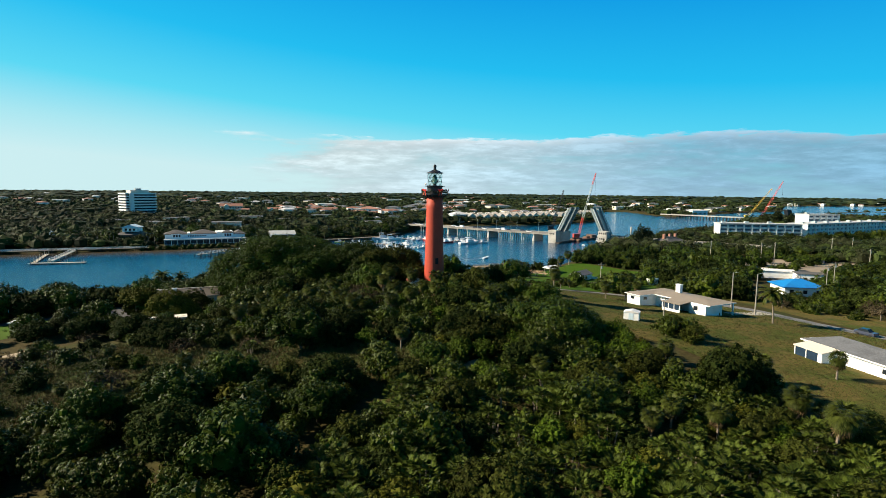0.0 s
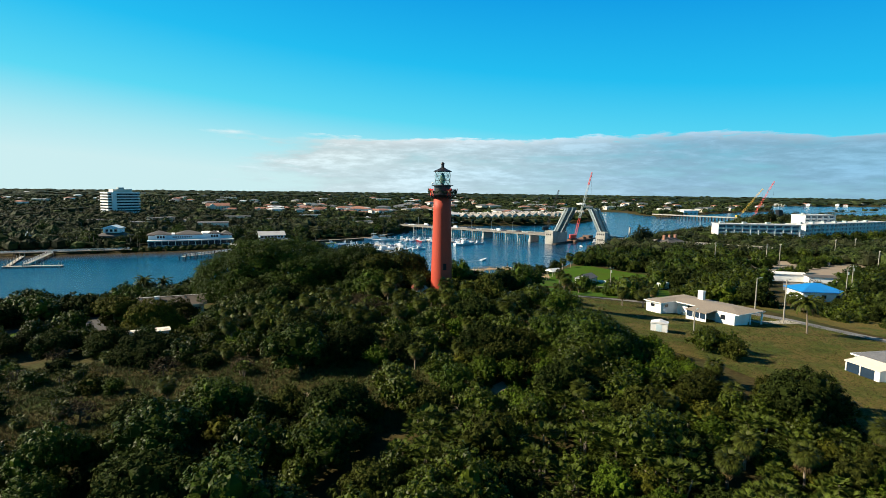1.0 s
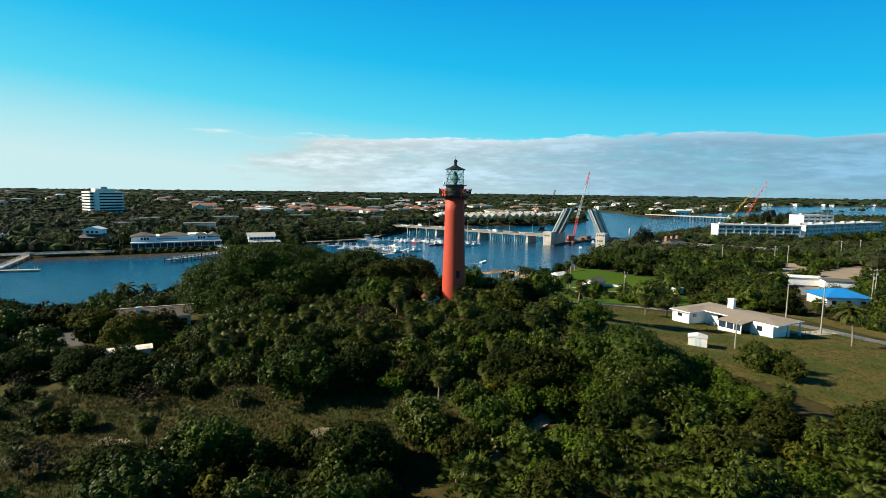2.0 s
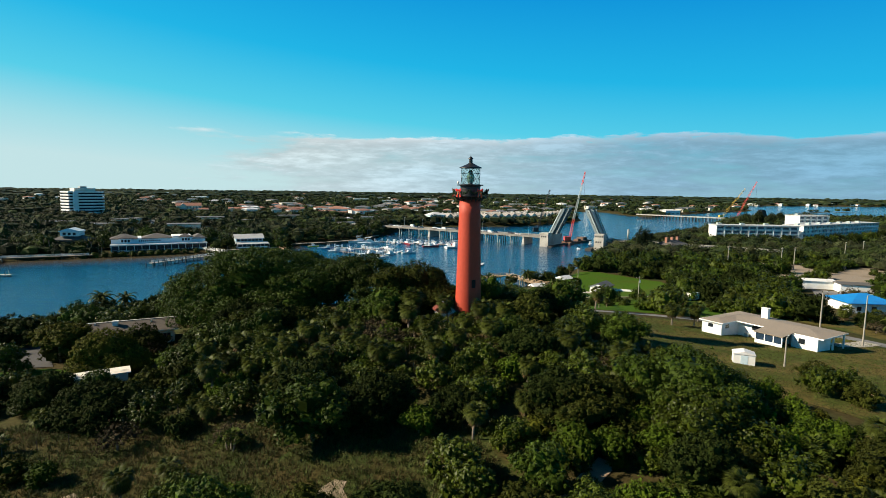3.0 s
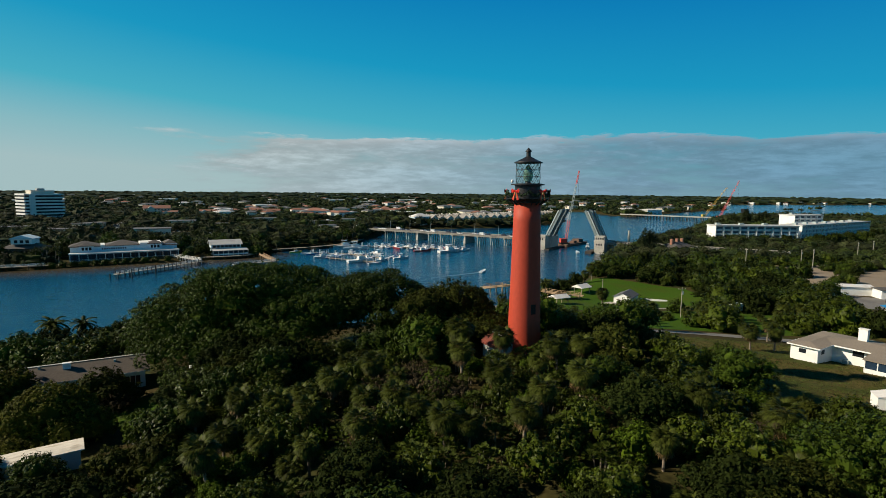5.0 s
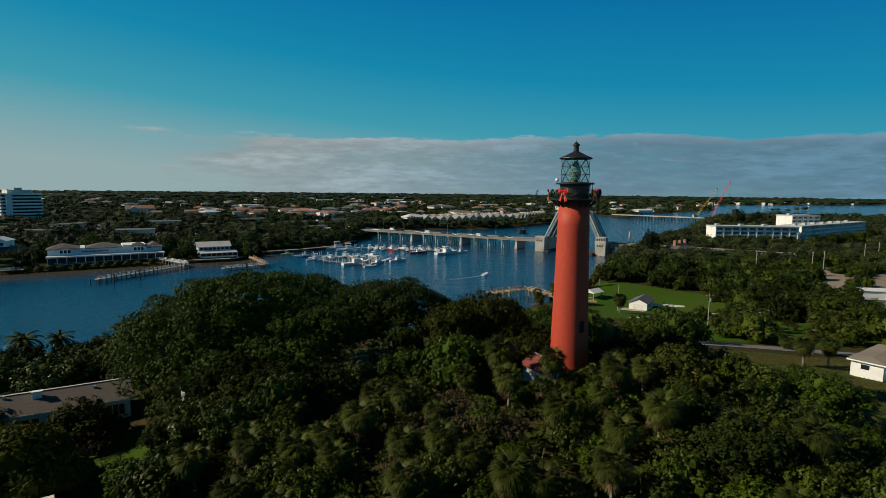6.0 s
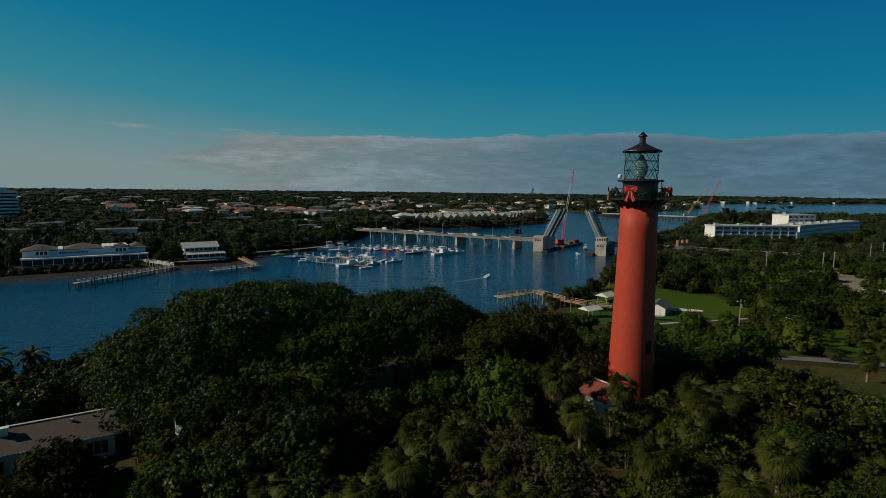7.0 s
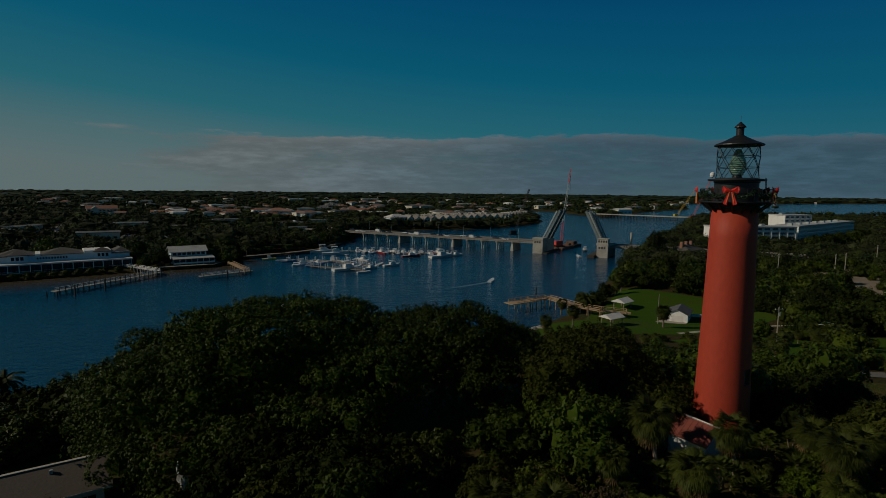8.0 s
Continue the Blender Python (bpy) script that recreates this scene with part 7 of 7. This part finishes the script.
ruin = house_kind("house", "brown house with brick chimneys half hidden by trees", TIMBER, ROOFDARK, 18, 12, 4.5, 3, True, 4, 1)
for x in (-6, 0, 6):
    part("chimney", Shape().box(x - 0.8, x + 0.8, -0.8, 0.8, 5.5, 9.5), ROOFRED, ruin, "brick chimney")
set_out(ruin, [(160, 378, 30, 1.0)], "")

# ---- woods beyond the hill ----
mids = [broadleaf("round green tree on the flat by the river", OAK, 5.0, 7.0, 1300, 0.34, 8, 1.0, 0.84, "oak_tree", 0.1, 2), broadleaf("spreading green tree by the parking ground", GRAPE, 5.0, 6.6, 1200, 0.34, 8, 0.9, 0.84, "hammock_tree", 0.1, 2), broadleaf("dense dark green tree by the river", FICUS, 5.2, 7.6, 1300, 0.34, 8, 1.0, 0.84, "river_tree", 0.1, 2)]
for k in mids:
    k["category"] = "tree"
OPEN = [(112, 182, 10), (120, 180, 9), (108, 172, 9), (134, 178, 9), (136, 214, 15), (150, 228, 15), (166, 262, 20), (192, 276, 24), (170, 246, 14), (262, 326, 18), (100, 165, 8), (118, 168, 8), (126, 195, 13), (152, 244, 10), (161, 234, 10), (61, 240, 11), (52, 262, 6), (140, 222, 13), (215, 300, 26), (185, 300, 22), (240, 318, 20), (76, 250, 10), (45, 240, 12), (66, 222, 9), (80, 226, 7), (84, 203, 8), (100, 150, 8), (45, 215, 5), (160, 378, 9), (272, 366, 14), (255, 380, 10), (90, 190, 8), (70, 190, 6), (62, 195, 7), (75, 197, 8), (66, 186, 6), (83, 207, 8), (80, 190, 7), (92, 205, 7)]
bank = fill([(58, 186), (110, 172), (140, 150), (190, 190), (300, 250), (420, 330), (440, 420), (400, 470), (330, 436), (300, 415), (228, 428), (214, 480), (168, 424), (134, 386), (112, 362), (98, 342), (82, 316), (70, 300), (96, 268), (92, 240), (74, 214)], 7.4, OPEN, 31, 12000)
near_bank = [s for s in bank if s[1] < 330 and s[0] < 230][:240]
scatter(mids, near_bank, "trees on the flat", (0.75, 1.2))
scatter(mids, [(176, 268, 0.6), (190, 284, 0.55), (206, 296, 0.6), (222, 304, 0.55), (236, 318, 0.6), (182, 300, 0.7), (200, 318, 0.6), (170, 284, 0.5), (228, 322, 0.5), (246, 330, 0.6), (158, 256, 0.6), (214, 282, 0.5)], "trees in the parking ground")
scatter(bushes + browns, fill([(100, 160), (120, 140), (160, 175), (172, 205), (150, 226), (136, 206), (138, 186), (116, 182)], 5.0, [(126, 195, 11), (110, 172, 4)], 61), "scrub beside the lane", (0.7, 1.2))
scatter(sabals, [(64, 198, 1.2), (68, 196, 1.1), (72, 200, 1.25), (60, 202, 1.1), (84, 196, 1.2), (88, 200, 1.2), (92, 198, 1.1), (96, 204, 1.1), (60, 178, 1.0), (48, 232, 1.3), (24, 240, 1.2), (14, 236, 1.1), (68, 290, 1.4), (74, 298, 1.3), (62, 283, 1.2), (84, 306, 1.3), (110, 180, 1.2), (114, 184, 1.2), (118, 178, 1.1), (106, 186, 1.1), (30, 262, 1.1), (42, 272, 1.2), (46, 276, 1.2), (39, 266, 1.1)], "cabbage palms on the flat")
scatter(mids, [(40, 268, 0.7), (48, 272, 0.75), (58, 285, 0.8), (100, 215, 0.8), (104, 222, 0.9)], "trees on the flat")


scatter(bushes + mids + sabals + sabals[:2], fill([(38, 189), (62, 186), (98, 188), (98, 200), (66, 214), (42, 214)], 7.0, [(83, 214, 5), (60, 205, 2)], 71), "growth between the lane and the lawn", (0.45, 0.75))
scatter(mids, [(x, y) for k in range(3) for x, y in ((172 + 9 * j + 13 * k, 270 + 6.5 * j + 17 * k) for j in range(8)) if int(x * 7) % 5], "rows of trees in the parking ground", (0.42, 0.68))


scatter(mids, [(226 + 5.6 * k, 431 - 0.8 * k - 3 * math.sin(1.9 * k), 1.05 + 0.2 * math.sin(2.3 * k)) for k in range(12)] + [(297 + 5.4 * k, 427 + 2.75 * k - 4 * abs(math.sin(1.7 * k)), 1.05 + 0.2 * math.sin(1.3 * k)) for k in range(24)], "trees before the apartment blocks")


def woods(name, spots, material, label, tall, sprays=0, spray_size=1.0):
    """Many crowns in one mesh: knobbly lumps, with leaf sprays on the nearer ones."""
    n = len(spots)
    sp = np.array(spots)                               # x, y, radius, height
    base = height(sp[:, 0], sp[:, 1])
    r = np.random.default_rng(len(spots))
    vs, fs = [], []
    nv = len(KNOB_V)
    tri = [q for q in KNOB_F]
    k = np.array([[a, b, c, d] for a, b, c, d in tri])
    k[:, 3] = np.where(k[:, 3] == k[:, 2], k[:, 0], k[:, 3])
    quads = k[k[:, 3] != k[:, 0]]
    tris = k[k[:, 3] == k[:, 0]][:, :3]
    bv = 0.86 * KNOB_V[None] * (sp[:, 2:3, None] * np.stack([np.ones(n), np.ones(n), sp[:, 3] / sp[:, 2] * 0.5], 1)[:, None, :]) * r.uniform(0.7, 1.2, (n, nv, 1))
    bv = bv + np.stack([sp[:, 0], sp[:, 1], base + sp[:, 3] * 0.5], 1)[:, None, :]
    o = (np.arange(n) * nv)[:, None, None]
    faces = [tuple(q) for q in (quads[None] + o).reshape(-1, 4).tolist()] + [tuple(q) for q in (tris[None] + o).reshape(-1, 3).tolist()]
    verts = bv.reshape(-1, 3)
    if sprays:
        d = unit(n * sprays)
        d[:, 2] = np.abs(d[:, 2]) * 0.9 + 0.05
        who = np.repeat(np.arange(n), sprays)
        p = np.stack([sp[who, 0], sp[who, 1], base[who] + sp[who, 3] * 0.5], 1) + d * np.stack([sp[who, 2], sp[who, 2], sp[who, 3] * 0.5], 1) * r.normal(1.0, 0.14, (len(who), 1))
        nrm = d + 0.7 * unit(len(d))
        nrm /= np.linalg.norm(nrm, axis=1, keepdims=True)
        lv, lf = leaf_quads(p, nrm, spray_size)
        faces += [tuple(q) for q in (lf + len(verts)).tolist()]
        verts = np.concatenate([verts, lv])
    me = bpy.data.meshes.new(name)
    me.from_pydata(verts.tolist(), [], faces)
    me.materials.append(material)
    me.update()
    return tagged(new(name, me), label, "woods", kind="stuff")


FAR_ROADS = [[(-420, 452), (-330, 470), (-250, 492), (-170, 505), (-110, 520), (-70, 560), (-50, 640)], [(-250, 492), (-262, 560), (-300, 660), (-330, 760)], [(-170, 505), (-150, 600), (-120, 700), (-60, 760), (40, 770)]]
road_spots = []
for line in FAR_ROADS:
    strip("road", line, 9.0, ASPHALT, "pale asphalt street between trees on the far bank", 0.15)
    for (ax, ay), (bx, by) in zip(line, line[1:]):
        n = int(math.hypot(bx - ax, by - ay) / 8) + 1
        road_spots += [(ax + (bx - ax) * k / n, ay + (by - ay) * k / n, 10) for k in range(n)]
for n, (x, y) in enumerate([(p[0] + 3.5 * (-1) ** k, p[1]) for k, p in enumerate(road_spots) if k % 5 == 1]):
    copy_thing(cars[n % 3], pose(x, y, gz(x, y) + 0.2, 0, 0, 30 + 25 * n))
shop = house_kind("shop", "low shop building with a grey flat roof among trees", CREAM, ROOFGREY, 22, 13, 5.4, 0.6, False, 6, 1)
shop_spots = [(-282, 520, 12, 1.0), (-215, 530, 20, 1.2), (-130, 548, 10, 0.9), (-300, 600, 70, 1.1), (-232, 640, 15, 1.3), (-185, 610, 30, 1.0), (-90, 640, 5, 1.2), (-160, 700, 25, 1.1), (-60, 700, 0, 1.0), (-340, 560, 30, 1.0), (-80, 600, 40, 0.8)]
set_out(shop, shop_spots, "shops on the far bank")
BUILT = road_spots + [(x, y - 4, 14) for x, y, _, _ in shop_spots] + [(x, y, 9) for x, y, _, _ in far_spots if y < 1300] + [(-165, 375, 30), (-190, 362, 10), (-140, 385, 14), (-119, 396, 14), (-219, 376, 10), (-266, 362, 8), (-405, 715, 34), (40, 690, 16), (270, 445, 30), (350, 465, 30), (420, 500, 20)] + [(x, y, 10) for x, y, _, _ in spots] + [(x, y - 4, 13) for x, y in ((-346, 872), (-326, 868), (-280, 886), (-258, 884), (-216, 892), (-190, 886), (-122, 900), (-104, 888), (-22, 950), (4, 944), (-136, 842), (-104, 838))] + [(-193, 516, 9), (-200, 545, 9), (-206, 565, 8)]


def far_fill(lo, hi, gap, seed, radius, tall, left=-52, right=54, n=60000):
    """Spots on land between two distances, in front of the hill."""
    r = np.random.default_rng(seed)
    d = np.sqrt(r.uniform(lo * lo, hi * hi, n))
    a = np.radians(r.uniform(left, right, n))
    x, y = d * np.sin(a), d * np.cos(a)
    near = signed(x, y, NEAR_SHORE)
    ok = (shore(x, y) > 5) & ((near < 0) | (y > 330) & (x > 90) | (y > 230) & (x > 230))
    for bx, by, br in BUILT:
        ok &= (x - bx) ** 2 + (y - by) ** 2 > br * br
    keep, grid = [], {}
    for px, py in zip(x[ok], y[ok]):
        i, j = int(px // gap), int(py // gap)
        if all((px - u) ** 2 + (py - v) ** 2 > gap * gap for di in (-1, 0, 1) for dj in (-1, 0, 1) for u, v in grid.get((i + di, j + dj), ())):
            grid.setdefault((i, j), []).append((px, py))
            grove = 0.5 + 0.5 * math.sin(px / 31 + 1.7 * math.sin(py / 47)) * math.cos(py / 38 + 1.3 * math.sin(px / 55 + 2))
            if grove < 0.13 and lo > 300:
                continue
            keep.append((px, py, r.uniform(*radius) * (0.75 + 0.5 * grove), r.uniform(*tall) * (0.55 + 0.85 * grove)))
    return keep


w1 = far_fill(330, 620, 5.6, 41, (3.2, 6.6), (3.5, 9.5), n=110000)
for k, material in enumerate((WOODS, WOODS_LIGHT, WOODS_OLIVE)):
    woods("woods", [s for n, s in enumerate(w1) if (n * 7) % 9 % 3 == k], material, "dense green trees and palms along the far bank", 8, 105, 0.5)
w2 = far_fill(620, 1100, 9.5, 42, (4.5, 9.0), (4, 9), n=80000)
for k, material in enumerate((WOODS, WOODS_LIGHT, WOODS_OLIVE)):
    woods("woods", [s for n, s in enumerate(w2) if (n * 7) % 9 % 3 == k], material, "dense suburban woods beyond the river", 8, 38, 0.95)
w3 = far_fill(1100, 2200, 18, 43, (6, 10), (5, 8.5), n=60000)
woods("woods", w3[::2], WOODS, "distant flat woods to the horizon", 8, 7, 2.8)
woods("woods", w3[1::2], WOODS_LIGHT, "distant flat woods to the horizon", 8, 7, 2.8)
w4 = far_fill(2200, 5200, 42, 44, (20, 34), (8, 14), n=50000)
woods("woods", w4, WOODS, "distant flat woods to the horizon", 8, 0)
pines = [broadleaf("tall feathery grey-green casuarina pine", PINE, 4.2, 15.5, 2600, 0.36, 9, 1.7, 0.45, "pine_tree", 0.2, 3)]
scatter(pines, [(140, 379, 1.05), (147, 386, 0.9), (134, 372, 0.8), (400, 640, 1.25), (408, 650, 1.1), (392, 652, 1.0), (420, 644, 1.05), (384, 634, 0.8), (350, 610, 0.7), (470, 700, 1.0), (484, 715, 1.0), (500, 700, 0.9), (520, 720, 1.0)], "casuarina pines by the water")
scatter(far_oaks, [(x + 5 * math.sin(3 * x), y, s) for x, y, s in ((-285, 345, 1.0), (-262, 380, 1.3), (-250, 395, 1.4), (-215, 398, 1.4), (-190, 396, 1.5), (-170, 402, 1.4), (-152, 410, 1.5), (-240, 420, 1.5), (-205, 430, 1.5), (-175, 430, 1.4), (-140, 436, 1.5), (-110, 436, 1.4), (-92, 448, 1.2), (-82, 462, 1.3), (-70, 474, 1.2), (-58, 492, 1.3), (-50, 520, 1.2), (-44, 545, 1.3), (-62, 540, 1.4), (-95, 480, 1.5), (-115, 470, 1.4), (-132, 480, 1.5), (-158, 468, 1.4), (-225, 470, 1.6), (-280, 400, 1.4), (-300, 430, 1.5), (-310, 380, 1.4))] + [(-132, 391, 1.1), (-137, 384, 0.9), (-103, 403, 1.1), (-99, 411, 1.0), (-126, 411, 1.5), (-116, 414, 1.5), (-146, 396, 1.2), (-200, 372, 1.2), (-208, 366, 1.0), (-228, 366, 1.2), (-236, 374, 1.3), (-246, 368, 1.2), (-196, 380, 1.4)], "trees beside the restaurants")
draped("car_park", [(-199, 508), (-187, 508), (-190, 530), (-198, 552), (-204, 572), (-214, 572), (-206, 545)], SANDLOT, "pale car park between trees on the far bank", 0.12)
for k in range(6):
    copy_thing(cars[k % 2], pose(-192 - 2.6 * k, 512 + 9 * k, gz(-192 - 2.6 * k, 512 + 9 * k) + 0.15, 0, 0, 20))

# hedges and palms along the far bank
hedge = broadleaf("trimmed green hedge bush at the water", GRAPE, 2.2, 2.2, 260, 0.4, 6, 0.8, 0.85, "bush")
scatter([hedge], [(-198 + 4.2 * k, 351.5 + 2.05 * k, 1.0) for k in range(12)] + [(-214, 346, 1.0), (-210, 348, 0.9), (-146, 377, 1.0), (-140, 381, 1.0)], "hedge bushes")
royals = [sabal("tall slim palm by the marina", 7.5, 22, 3), sabal("slim palm before the restaurants", 6.0, 20, 2)]
palms = [(-100 + 3.7 * k, 448 + 2.6 * k + 4 * math.sin(1.9 * k)) for k in range(16)] + [(-206 + 1.0 * k, 362 + 3.0 * math.sin(k)) for k in range(0, 14, 3)] + [(-258 + 4.4 * k, 350 + 1.4 * k + 3 * math.sin(2 * k)) for k in range(9)] + [(-136, 402), (-100, 412), (-96, 430), (-138, 396), (-104, 406)] + [(-90 + 6 * k, 470 + 4 * k) for k in range(8)]
scatter(royals, palms, "riverside palms", (0.85, 1.2))

# rocks at the water's edge, a marker in the channel
rr = np.random.default_rng(77)
rock_mesh = Shape().add(KNOB_V * rr.uniform(0.7, 1.15, (len(KNOB_V), 1)) * np.array([0.9, 0.7, 0.5]), [tuple(dict.fromkeys(q)) for q in KNOB_F]).mesh("rock", ROCK)
for k in range(40):
    x, y = 3 + 17 * rr.uniform() + 1.0 * rr.normal(), 0
    y = 236 + (x - 3) * 0.82 + rr.normal() * 1.1
    ob = tagged(new("rock", rock_mesh), "grey shore rock at the water's edge", "rock", "shore rocks")
    s = rr.uniform(0.6, 1.5)
    ob.matrix_basis = pose(x, y, max(0.05, gz(x, y)), 0, 0, rr.uniform(0, 360)) @ Matrix.Diagonal((s, s, s, 1))
marker = thing("channel_marker", "small white channel marker buoy in the river", "buoy", (-62, 290, 0))
part("float", Shape().lathe([(0.05, -0.4), (0.7, -0.3), (0.75, 0.3), (0.25, 0.6)], 12), GEL, marker)
part("post", Shape().tube((0, 0, 0.5), (0, 0, 2.6), 0.18, 0.14, 8), GEL, marker)
